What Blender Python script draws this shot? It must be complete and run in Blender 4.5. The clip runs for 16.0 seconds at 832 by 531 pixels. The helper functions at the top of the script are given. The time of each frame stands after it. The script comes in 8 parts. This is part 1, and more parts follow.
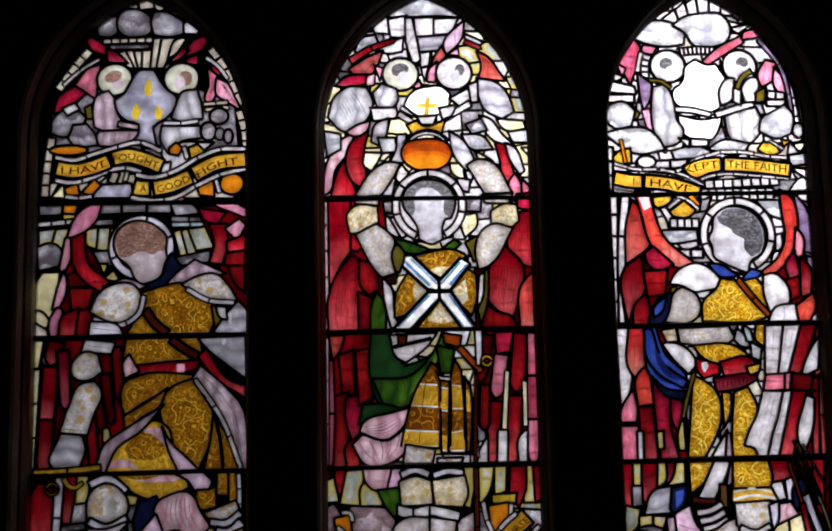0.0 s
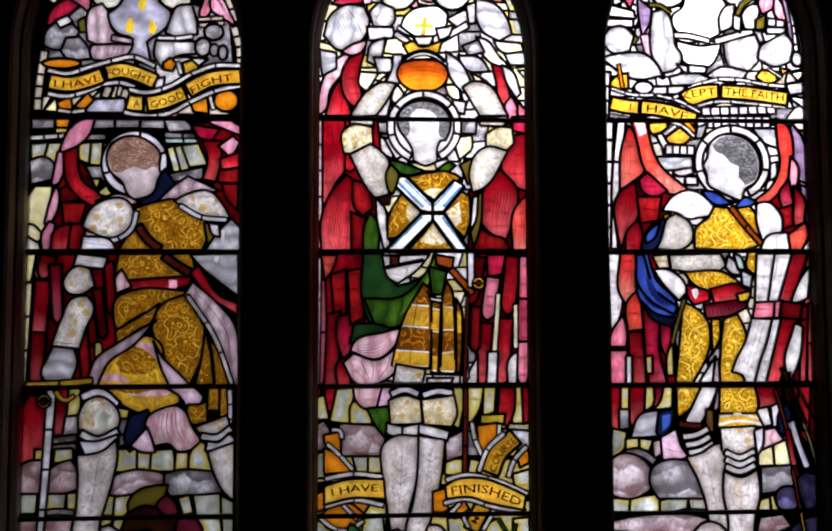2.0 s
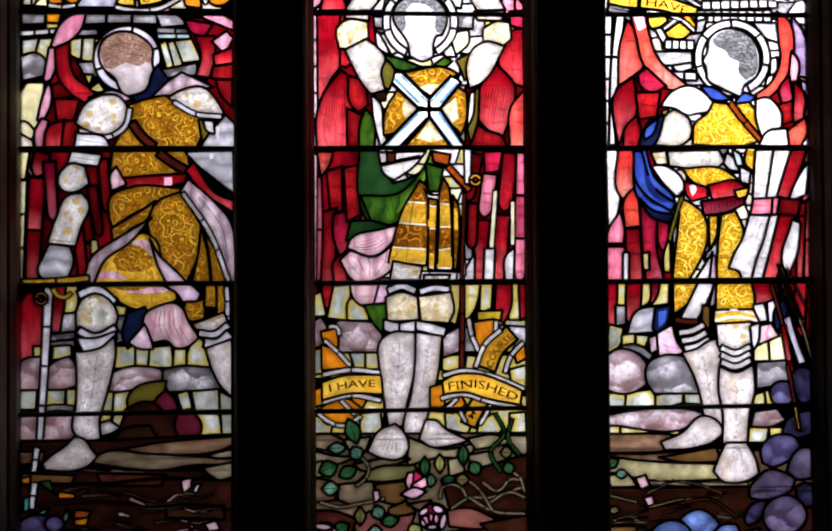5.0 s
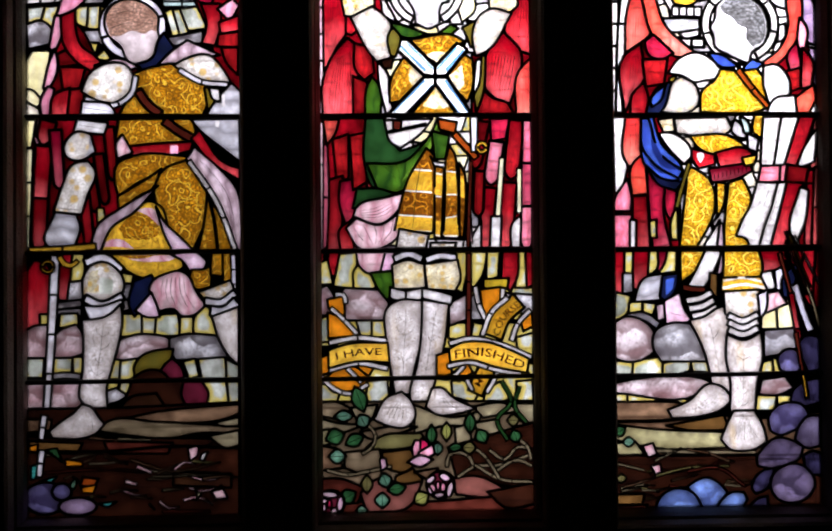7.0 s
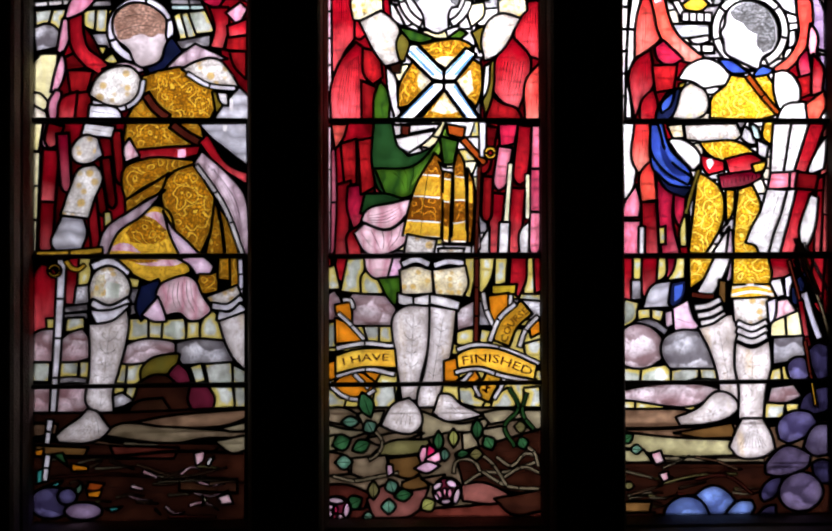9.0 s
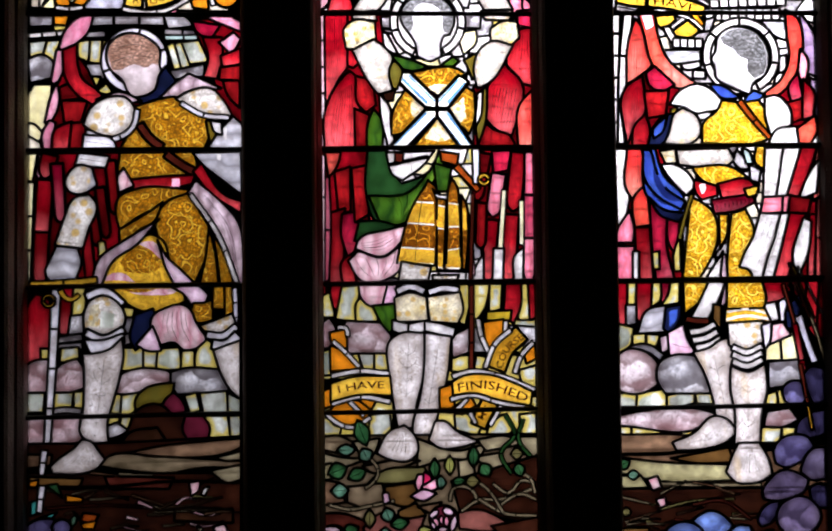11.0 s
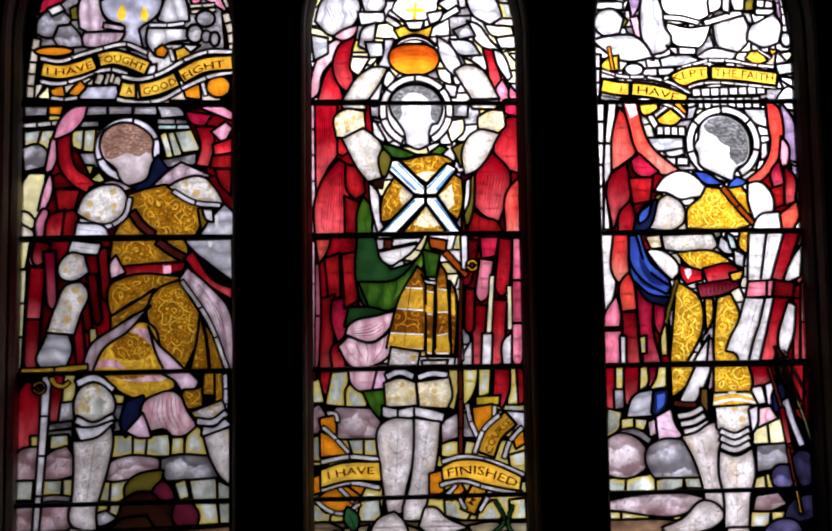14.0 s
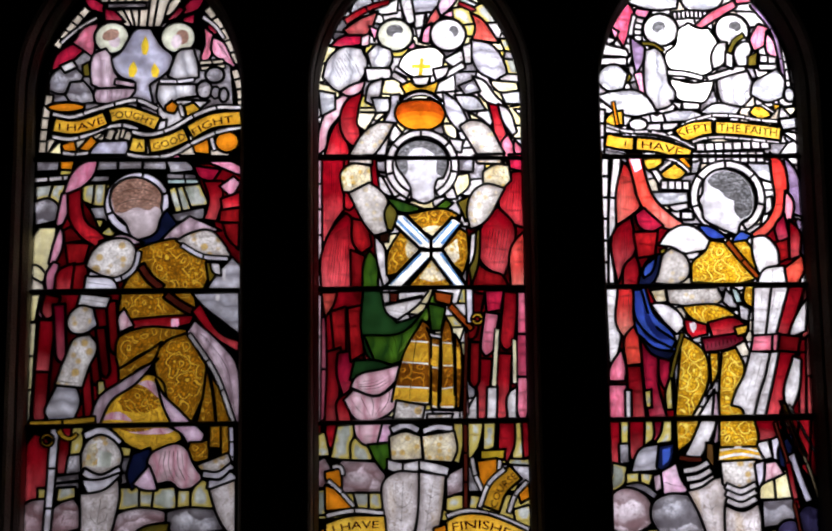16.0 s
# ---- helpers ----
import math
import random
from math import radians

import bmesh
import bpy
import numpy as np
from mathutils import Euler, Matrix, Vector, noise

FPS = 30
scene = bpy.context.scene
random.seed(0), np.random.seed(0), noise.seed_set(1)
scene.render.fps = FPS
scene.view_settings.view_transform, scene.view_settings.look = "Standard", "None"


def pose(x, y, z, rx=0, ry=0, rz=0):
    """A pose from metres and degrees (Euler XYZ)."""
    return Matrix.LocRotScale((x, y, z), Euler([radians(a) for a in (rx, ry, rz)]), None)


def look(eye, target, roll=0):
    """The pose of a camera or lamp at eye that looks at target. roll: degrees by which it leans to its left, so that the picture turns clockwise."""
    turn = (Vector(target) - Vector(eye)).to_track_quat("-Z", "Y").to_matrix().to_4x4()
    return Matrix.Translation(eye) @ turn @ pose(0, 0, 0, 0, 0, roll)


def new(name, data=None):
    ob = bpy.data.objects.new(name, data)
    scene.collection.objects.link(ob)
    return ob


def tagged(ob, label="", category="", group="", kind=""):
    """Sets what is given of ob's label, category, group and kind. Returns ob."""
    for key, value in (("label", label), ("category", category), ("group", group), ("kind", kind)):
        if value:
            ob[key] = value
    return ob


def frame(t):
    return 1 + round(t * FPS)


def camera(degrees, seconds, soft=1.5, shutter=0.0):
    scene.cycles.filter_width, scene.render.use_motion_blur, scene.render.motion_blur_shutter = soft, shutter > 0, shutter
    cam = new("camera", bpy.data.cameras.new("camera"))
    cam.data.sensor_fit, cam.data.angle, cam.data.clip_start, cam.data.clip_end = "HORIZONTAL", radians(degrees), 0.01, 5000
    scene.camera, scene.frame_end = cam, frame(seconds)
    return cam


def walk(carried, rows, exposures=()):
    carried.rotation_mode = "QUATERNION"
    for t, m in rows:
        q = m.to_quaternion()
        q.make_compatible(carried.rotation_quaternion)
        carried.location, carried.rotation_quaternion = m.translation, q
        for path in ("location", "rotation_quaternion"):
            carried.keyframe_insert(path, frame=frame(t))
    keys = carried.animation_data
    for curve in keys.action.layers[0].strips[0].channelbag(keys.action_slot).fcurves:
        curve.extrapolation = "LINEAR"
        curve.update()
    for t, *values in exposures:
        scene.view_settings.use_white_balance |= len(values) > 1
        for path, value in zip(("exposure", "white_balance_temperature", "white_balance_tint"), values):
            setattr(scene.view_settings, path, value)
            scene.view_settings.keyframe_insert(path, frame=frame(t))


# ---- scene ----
cam = camera(45.0, 16.0, soft=2.1)
PATH = [
    (0, (-0.14, -2.366, 1.807), (-0.072, -0.384, 2.06), -1.3),
    (0.5, (-0.139, -2.36, 1.8), (-0.074, -0.374, 2.025), -1.2),
    (1, (-0.137, -2.36, 1.785), (-0.07, -0.371, 1.984), -0.9),
    (1.5, (-0.139, -2.36, 1.762), (-0.067, -0.37, 1.94), -0.5),
    (2, (-0.136, -2.359, 1.737), (-0.059, -0.367, 1.893), -0.2),
    (2.5, (-0.129, -2.355, 1.723), (-0.053, -0.361, 1.851), -0.2),
    (3, (-0.125, -2.356, 1.69), (-0.049, -0.361, 1.809), -0.2),
    (3.5, (-0.124, -2.353, 1.678), (-0.049, -0.357, 1.768), -0.1),
    (4, (-0.128, -2.351, 1.653), (-0.048, -0.354, 1.731), -0.2),
    (4.5, (-0.125, -2.348, 1.632), (-0.049, -0.351, 1.699), -0.2),
    (5, (-0.131, -2.346, 1.633), (-0.052, -0.348, 1.673), -0.4),
    (7.5, (-0.132, -2.336, 1.563), (-0.07, -0.337, 1.591), -0.4),
    (8, (-0.138, -2.331, 1.575), (-0.076, -0.332, 1.601), -0.2),
    (10.5, (-0.146, -2.333, 1.59), (-0.08, -0.335, 1.64), -0.4),
    (11, (-0.139, -2.333, 1.599), (-0.07, -0.335, 1.669), -0.7),
    (11.5, (-0.136, -2.331, 1.627), (-0.061, -0.334, 1.696), -0.8),
    (12, (-0.129, -2.333, 1.633), (-0.056, -0.336, 1.722), -1.0),
    (12.5, (-0.126, -2.341, 1.64), (-0.054, -0.345, 1.752), -1.1),
    (13, (-0.126, -2.347, 1.646), (-0.052, -0.353, 1.781), -1.1),
    (13.5, (-0.142, -2.358, 1.686), (-0.052, -0.364, 1.823), -1.0),
    (14, (-0.131, -2.361, 1.676), (-0.046, -0.37, 1.849), -0.9),
    (14.5, (-0.12, -2.364, 1.68), (-0.044, -0.375, 1.87), -0.6),
    (15, (-0.12, -2.373, 1.708), (-0.045, -0.384, 1.903), -0.8),
    (15.5, (-0.122, -2.377, 1.713), (-0.049, -0.39, 1.933), -0.9),
    (16, (-0.11, -2.384, 1.732), (-0.053, -0.398, 1.963), -0.7),
]
walk(cam, [(t, look(eye, target, roll)) for t, eye, target, roll in PATH],
     exposures=[(0, -0.85), (1, -0.65), (2, -0.40), (3.5, -0.13), (7.5, 0.13), (12.5, 0.02), (14.5, -0.25), (16, -0.45)])

from mathutils.geometry import delaunay_2d_cdt as cdt

SKY_L, SKY_R, SKY_LOW, SKY_HIGH = 0.70, 2.6, 0.76, 2.9  # brightness of the sky over one side, the other, and how it grows upwards

# ---- world and light: overcast daylight behind the glass, an unlit church inside ----
world = bpy.data.worlds.new("overcast_sky")
scene.world = world
world.use_nodes = True
wn = world.node_tree
sky = wn.nodes.new("ShaderNodeTexSky")
sky.sky_type = "NISHITA"
sky.sun_disc = False
sky.sun_elevation = radians(38)
sky.sun_rotation = radians(40)
wn.links.new(sky.outputs[0], wn.nodes["Background"].inputs[0])
wn.nodes["Background"].inputs[1].default_value = 0.06


# ---- materials ----
def nodes_of(name):
    m = bpy.data.materials.new(name)
    m.use_nodes = True
    nt = m.node_tree
    nt.nodes.clear()
    return m, nt


def node(nt, kind, props=None, **ins):
    n = nt.nodes.new(kind)
    for k, v in (props or {}).items():
        if k == "operation":
            n.operation = v
        elif k == "blend":
            n.data_type, n.blend_type = "RGBA", v
        elif k == "feature":
            n.feature = v
        elif k == "wave":
            n.wave_type, n.bands_direction = v
    for k, v in ins.items():
        sock = n.inputs[int(k[1:])] if k[0] == "i" and k[1:].isdigit() else n.inputs[k.replace("_", " ")]
        if isinstance(v, bpy.types.NodeSocket):
            nt.links.new(v, sock)
        else:
            sock.default_value = v
    return n


def mixc(nt, fac, a, b, blend="MIX"):
    n = node(nt, "ShaderNodeMix", {"blend": blend})
    for i, v in ((0, fac), (6, a), (7, b)):
        if isinstance(v, bpy.types.NodeSocket):
            nt.links.new(v, n.inputs[i])
        else:
            n.inputs[i].default_value = v if i == 0 else (*v, 1)
    return n.outputs[2]


def ramp(nt, fac, a, b):
    """0 below a, 1 above b."""
    n = node(nt, "ShaderNodeMapRange", None, Value=fac, From_Min=a, From_Max=b)
    return n.outputs[0]


GLASS = {}


def glass(name, col, col2=None, stretch=(1, 1, 1), scale=14, vary=0.25, grain=0.25, pattern="", ink=(0.05, 0.02, 0.01), ink2=None, matt=0.6, pale=None):
    """Coloured window glass: light passes it straight and scattered; colour drifts in the melt, enamel paint lies on it."""
    m, nt = nodes_of(name + "_glass")
    tc = node(nt, "ShaderNodeTexCoord")
    obj = tc.outputs["Object"]
    mp = node(nt, "ShaderNodeMapping", None, Vector=obj, Scale=stretch)
    rnd = node(nt, "ShaderNodeObjectInfo").outputs["Random"]
    off = node(nt, "ShaderNodeMath", {"operation": "MULTIPLY"}, i0=rnd, i1=40.0).outputs[0]
    n1 = node(nt, "ShaderNodeTexNoise", None, Vector=mp.outputs[0], Scale=scale, Detail=4.0, Roughness=0.6)
    n1.noise_dimensions = "4D"
    nt.links.new(off, n1.inputs["W"])
    c = mixc(nt, ramp(nt, n1.outputs[0], 0.34, 0.66), col, col2 or [v * 0.6 for v in col])
    if pale:
        # thin flashing: the colour runs out to pale in broad streaks towards the tip
        n0 = node(nt, "ShaderNodeTexNoise", None, Vector=mp.outputs[0], Scale=scale * 0.55, Detail=2.0, Roughness=0.5)
        n0.noise_dimensions = "4D"
        nt.links.new(off, n0.inputs["W"])
        tip = node(nt, "ShaderNodeSeparateXYZ", None, Vector=tc.outputs["Generated"]).outputs["Z"]
        run = node(nt, "ShaderNodeMath", {"operation": "MULTIPLY_ADD"}, i0=tip, i1=-0.22, i2=n0.outputs[0]).outputs[0]
        c = mixc(nt, ramp(nt, run, 0.39, 0.72), c, pale)
        deep = node(nt, "ShaderNodeMath", {"operation": "MULTIPLY_ADD"}, i0=tip, i1=0.45, i2=n0.outputs[0]).outputs[0]
        c = mixc(nt, ramp(nt, deep, 0.57, 0.97), c, col2)
    # broad warm and cool drifts of brightness: uneven backlight put into the glass colour
    n3 = node(nt, "ShaderNodeTexNoise", None, Vector=obj, Scale=24.0, Detail=2.0, Roughness=0.5)
    c = mixc(nt, 1.0, c, mixc(nt, ramp(nt, n3.outputs[0], 0.32, 0.68), (0.62, 0.59, 0.59), (1.20, 1.20, 1.24)), "MULTIPLY")
    # piece to piece
    v = node(nt, "ShaderNodeMapRange", None, Value=rnd, To_Min=1 - vary, To_Max=1 + vary * 0.5).outputs[0]
    comb = node(nt, "ShaderNodeCombineColor", None, Red=v, Green=v, Blue=v).outputs[0]
    c = mixc(nt, 1.0, c, comb, "MULTIPLY")
    # matt paint, brushed thin
    n2 = node(nt, "ShaderNodeTexNoise", None, Vector=obj, Scale=130.0, Detail=5.0, Roughness=0.7)
    g = ramp(nt, n2.outputs[0], 0.30, 0.72)
    c = mixc(nt, grain, c, mixc(nt, g, (0.35, 0.33, 0.32), (1.15, 1.15, 1.15)), "MULTIPLY")
    if pattern == "damask":
        wob = node(nt, "ShaderNodeTexNoise", None, Vector=obj, Scale=26.0, Detail=1.0)
        p = mixc(nt, 0.03, obj, wob.outputs["Color"], "ADD")
        w = node(nt, "ShaderNodeTexVoronoi", None, Vector=p, Scale=29.0, Randomness=0.7)
        ring = node(nt, "ShaderNodeMath", {"operation": "PINGPONG"}, i0=w.outputs["Distance"], i1=0.19).outputs[0]
        v2 = node(nt, "ShaderNodeTexVoronoi", {"feature": "DISTANCE_TO_EDGE"}, Vector=p, Scale=120.0)
        small = ramp(nt, v2.outputs["Distance"], 0.03, 0.22)
        c = mixc(nt, small, mixc(nt, 0.75, c, ink), c)
        c = mixc(nt, ramp(nt, ring, 0.150, 0.160), c, mixc(nt, 0.75, c, ink2 or (0.85, 0.5, 0.06)))
        edge = node(nt, "ShaderNodeMath", {"operation": "COMPARE"}, i0=ring, i1=0.146, i2=0.014).outputs[0]
        c = mixc(nt, edge, c, mixc(nt, 0.7, c, ink))
    elif pattern in ("dots", "lace"):
        v2 = node(nt, "ShaderNodeTexVoronoi", None, Vector=obj, Scale=40.0 if pattern == "dots" else 55.0, Randomness=0.7)
        d = ramp(nt, v2.outputs["Distance"], 0.44, 0.30)
        c = mixc(nt, d, c, mixc(nt, 0.80, c, ink2 or (0.50, 0.31, 0.03)))
        eye = ramp(nt, v2.outputs["Distance"], 0.13, 0.07)
        c = mixc(nt, eye, c, mixc(nt, 0.8, c, (0.20, 0.09, 0.02)))
        v3 = node(nt, "ShaderNodeTexVoronoi", {"feature": "DISTANCE_TO_EDGE"}, Vector=obj, Scale=120.0)
        e = ramp(nt, v3.outputs["Distance"], 0.03, 0.10)
        c = mixc(nt, e, mixc(nt, 0.45, c, (0.12, 0.09, 0.08)), c)
    elif pattern in ("hatch", "hatchx"):
        w = node(nt, "ShaderNodeTexWave", {"wave": ("BANDS", "X" if pattern == "hatch" else "Z")}, Vector=obj, Scale=15.0, Distortion=7.0, Detail=3.0, Detail_Scale=1.4, Phase_Offset=off)
        c = mixc(nt, ramp(nt, w.outputs["Fac"], 0.34, 0.02), c, mixc(nt, 0.34, c, ink))
    elif pattern in ("fold", "foldx"):
        w = node(nt, "ShaderNodeTexWave", {"wave": ("BANDS", "X" if pattern == "fold" else "Z")}, Vector=obj, Scale=9.0, Distortion=7.0, Detail=2.0, Detail_Scale=1.2, Phase_Offset=off)
        c = mixc(nt, ramp(nt, w.outputs["Fac"], 0.75, 0.0), c, mixc(nt, 0.55, c, ink))
        fine = node(nt, "ShaderNodeMath", {"operation": "PINGPONG"}, i0=w.outputs["Fac"], i1=0.34).outputs[0]
        c = mixc(nt, ramp(nt, fine, 0.03, 0.005), c, mixc(nt, 0.6, c, ink))
    elif pattern in ("puff", "hairpuff"):
        size = 20.0 if pattern == "puff" else 150.0
        # billows: light crowns, brushed dark below and between them
        wob = node(nt, "ShaderNodeTexNoise", None, Vector=obj, Scale=2.0 * size, Detail=3.0)
        p = mixc(nt, 0.6 / size, obj, wob.outputs["Color"], "ADD")
        w = node(nt, "ShaderNodeTexVoronoi", {"feature": "SMOOTH_F1"}, Vector=p, Scale=size, Randomness=0.9, Smoothness=0.22)
        up = node(nt, "ShaderNodeVectorMath", {"operation": "SUBTRACT"}, i0=p, i1=w.outputs["Position"])
        dz = node(nt, "ShaderNodeSeparateXYZ", None, Vector=up.outputs[0]).outputs["Z"]
        s = node(nt, "ShaderNodeMath", {"operation": "MULTIPLY_ADD"}, i0=dz, i1=-0.88 * size, i2=w.outputs["Distance"]).outputs[0]
        c = mixc(nt, ramp(nt, s, 0.10, 0.90), c, mixc(nt, 0.85, c, ink))
        # brush strokes that follow the billows
        w = node(nt, "ShaderNodeTexNoise", None, Vector=p, Scale=1.7 * size, Detail=1.5, Distortion=1.2)
        a = node(nt, "ShaderNodeMath", {"operation": "PINGPONG"}, i0=w.outputs[0], i1=0.06).outputs[0]
        c = mixc(nt, ramp(nt, a, 0.022, 0.004), c, mixc(nt, 0.5, c, ink))
    elif pattern == "scroll":
        for size, reach, deep in ((30.0, 0.030, 0.50), (64.0, 0.034, 0.34)):
            w = node(nt, "ShaderNodeTexNoise", None, Vector=obj, Scale=size, Detail=0.5, Distortion=2.2)
            a = node(nt, "ShaderNodeMath", {"operation": "PINGPONG"}, i0=w.outputs[0], i1=0.075).outputs[0]
            c = mixc(nt, ramp(nt, a, reach, 0.006), c, mixc(nt, deep, c, ink))
        w = node(nt, "ShaderNodeTexNoise", None, Vector=mp.outputs[0], Scale=24.0, Detail=1.0)
        c = mixc(nt, ramp(nt, w.outputs[0], 0.56, 0.72), c, mixc(nt, 0.30, c, (0.60, 0.42, 0.16)))
    elif pattern == "stain":
        # silver stain floated round the rim of a quarry, streaky where the brush ran
        at = node(nt, "ShaderNodeAttribute")
        at.attribute_name = "matt"
        rag = node(nt, "ShaderNodeMath", {"operation": "MULTIPLY_ADD"}, i0=n1.outputs[0], i1=0.9, i2=-0.45).outputs[0]
        rag = node(nt, "ShaderNodeMath", {"operation": "ADD"}, i0=at.outputs["Fac"], i1=rag).outputs[0]
        side = node(nt, "ShaderNodeMath", {"operation": "MULTIPLY_ADD"}, i0=rnd, i1=0.35, i2=0.36).outputs[0]
        rag = node(nt, "ShaderNodeMath", {"operation": "SUBTRACT"}, i0=rag, i1=side).outputs[0]
        c = mixc(nt, ramp(nt, rag, 0.16, -0.16), c, mixc(nt, 0.85, c, ink))
    elif pattern == "curl":
        w = node(nt, "ShaderNodeTexNoise", None, Vector=obj, Scale=24.0, Detail=1.0, Distortion=1.5)
        a = node(nt, "ShaderNodeMath", {"operation": "PINGPONG"}, i0=w.outputs[0], i1=0.09).outputs[0]
        c = mixc(nt, ramp(nt, a, 0.034, 0.006), c, mixc(nt, 0.7, c, ink))
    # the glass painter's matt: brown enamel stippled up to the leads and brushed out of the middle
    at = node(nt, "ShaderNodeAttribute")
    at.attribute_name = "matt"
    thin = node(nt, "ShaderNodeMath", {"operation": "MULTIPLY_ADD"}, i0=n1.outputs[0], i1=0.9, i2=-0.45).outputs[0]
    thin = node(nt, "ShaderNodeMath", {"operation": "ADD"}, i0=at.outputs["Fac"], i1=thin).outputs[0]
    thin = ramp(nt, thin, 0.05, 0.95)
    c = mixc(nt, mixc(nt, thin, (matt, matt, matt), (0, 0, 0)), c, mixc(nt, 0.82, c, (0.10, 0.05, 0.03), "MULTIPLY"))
    tr = node(nt, "ShaderNodeBsdfTransparent", None, Color=c)
    tl = node(nt, "ShaderNodeBsdfTranslucent", None, Color=c)
    body = node(nt, "ShaderNodeMixShader", None, i0=0.22, i1=tr.outputs[0], i2=tl.outputs[0])
    bump = node(nt, "ShaderNodeBump", None, Strength=0.35, Distance=0.002, Height=n1.outputs[0])
    gl = node(nt, "ShaderNodeBsdfGlossy", None, Roughness=0.12, Normal=bump.outputs[0])
    fr = node(nt, "ShaderNodeFresnel", None, IOR=1.45, Normal=bump.outputs[0])
    out = node(nt, "ShaderNodeMixShader", None, i0=fr.outputs[0], i1=body.outputs[0], i2=gl.outputs[0])
    node(nt, "ShaderNodeOutputMaterial", None, Surface=out.outputs[0])
    GLASS[name] = m
    return m


def clear_glass():
    m, nt = nodes_of("clear_side")
    tr = node(nt, "ShaderNodeBsdfTransparent", None, Color=(1, 1, 1, 1))
    node(nt, "ShaderNodeOutputMaterial", None, Surface=tr.outputs[0])
    return m


def solid(name, col, col2, scale, rough=0.8, metal=0.0, bump=0.3, fine=160.0):
    m, nt = nodes_of(name)
    tc = node(nt, "ShaderNodeTexCoord")
    n1 = node(nt, "ShaderNodeTexNoise", None, Vector=tc.outputs["Object"], Scale=scale, Detail=6.0, Roughness=0.65)
    n2 = node(nt, "ShaderNodeTexNoise", None, Vector=tc.outputs["Object"], Scale=fine, Detail=4.0)
    c = mixc(nt, ramp(nt, n1.outputs[0], 0.35, 0.68), col, col2)
    c = mixc(nt, 0.4, c, mixc(nt, n2.outputs[0], (0.4, 0.4, 0.4), (1.3, 1.3, 1.3)), "MULTIPLY")
    h = node(nt, "ShaderNodeMath", {"operation": "MULTIPLY_ADD"}, i0=n2.outputs[0], i1=0.4, i2=n1.outputs[0])
    b = node(nt, "ShaderNodeBump", None, Strength=bump, Distance=0.01, Height=h.outputs[0])
    p = node(nt, "ShaderNodeBsdfPrincipled", None, Base_Color=c, Roughness=rough, Metallic=metal, Normal=b.outputs[0])
    node(nt, "ShaderNodeOutputMaterial", None, Surface=p.outputs[0])
    return m


CLEAR = clear_glass()
LEAD = solid("weathered_lead", (0.035, 0.034, 0.033), (0.02, 0.02, 0.02), 60, 0.75, 0.3, 0.2)
IRON = solid("black_iron", (0.02, 0.019, 0.018), (0.035, 0.025, 0.02), 40, 0.7, 0.5, 0.3)
LETTER = glass("letter_brown", (0.13, 0.04, 0.008), (0.05, 0.014, 0.003), scale=60, matt=0.0)
PAINT = solid("fired_brown_enamel", (0.02, 0.012, 0.008), (0.035, 0.02, 0.012), 80, 0.8)
STONE = solid("brown_dressed_stone", (0.16, 0.125, 0.09), (0.09, 0.07, 0.05), 7, 0.9, 0.0, 0.6)
PLASTER = solid("dark_plaster", (0.16, 0.14, 0.12), (0.10, 0.09, 0.08), 3, 0.95)
FLAGS = solid("dark_floor_stone", (0.10, 0.09, 0.08), (0.06, 0.055, 0.05), 2, 0.8)
GRASS = solid("rough_grass", (0.05, 0.09, 0.03), (0.09, 0.10, 0.04), 1.5, 0.9)

UP = (1, 1, 0.25)
FLAT = (0.4, 1, 1.6)
glass("white", (0.90, 0.89, 0.92), (0.62, 0.61, 0.66), vary=0.2, grain=0.35, matt=0.6)
glass("cloud", (0.80, 0.80, 0.88), (0.26, 0.26, 0.31), (1, 1, 1.4), 12, grain=0.4, matt=0.85, pattern="puff", ink=(0.05, 0.04, 0.05))
glass("mauvecloud", (0.80, 0.76, 0.84), (0.40, 0.25, 0.29), FLAT, 9, grain=0.35, matt=0.85, pattern="puff", ink=(0.11, 0.045, 0.05))
glass("tile", (0.74, 0.78, 0.76), (0.22, 0.25, 0.20), UP, 15, vary=0.35, grain=0.35, matt=0.75, pattern="stain", ink=(0.66, 0.54, 0.09))
glass("ray", (0.78, 0.73, 0.62), (0.52, 0.47, 0.38), UP, vary=0.3, matt=0.55)
glass("yellow", (0.86, 0.78, 0.34), (0.86, 0.84, 0.70), UP, matt=0.35)
glass("pink", (0.84, 0.24, 0.42), (0.80, 0.46, 0.60), UP, pattern="hatch", ink=(0.40, 0.03, 0.12))
glass("rose", (0.78, 0.09, 0.20), (0.80, 0.30, 0.42), UP, 10, pattern="hatch", ink=(0.32, 0.012, 0.04), matt=0.8)
glass("rosepale", (0.88, 0.68, 0.75), (0.72, 0.44, 0.53), UP, 12, pattern="fold", ink=(0.42, 0.15, 0.22), matt=0.65)
glass("rosefeather", (0.55, 0.045, 0.06), (0.66, 0.22, 0.21), UP, pattern="hatch", ink=(0.20, 0.008, 0.015), matt=0.9)
glass("rosered", (0.66, 0.06, 0.14), (0.76, 0.26, 0.34), UP, matt=0.8)
glass("redrose", (0.66, 0.02, 0.12))
glass("lilac", (0.76, 0.62, 0.72), (0.54, 0.40, 0.50), scale=16, pattern="fold", ink=(0.18, 0.10, 0.14), matt=0.7)
glass("lilacwhite", (0.72, 0.70, 0.84), (0.56, 0.54, 0.66), matt=0.3)
glass("red", (0.88, 0.026, 0.045), (0.19, 0.001, 0.006), (1, 1, 0.45), 9, vary=0.45, matt=0.85, pattern="hatch", ink=(0.16, 0.001, 0.004), pale=(0.97, 0.20, 0.23))
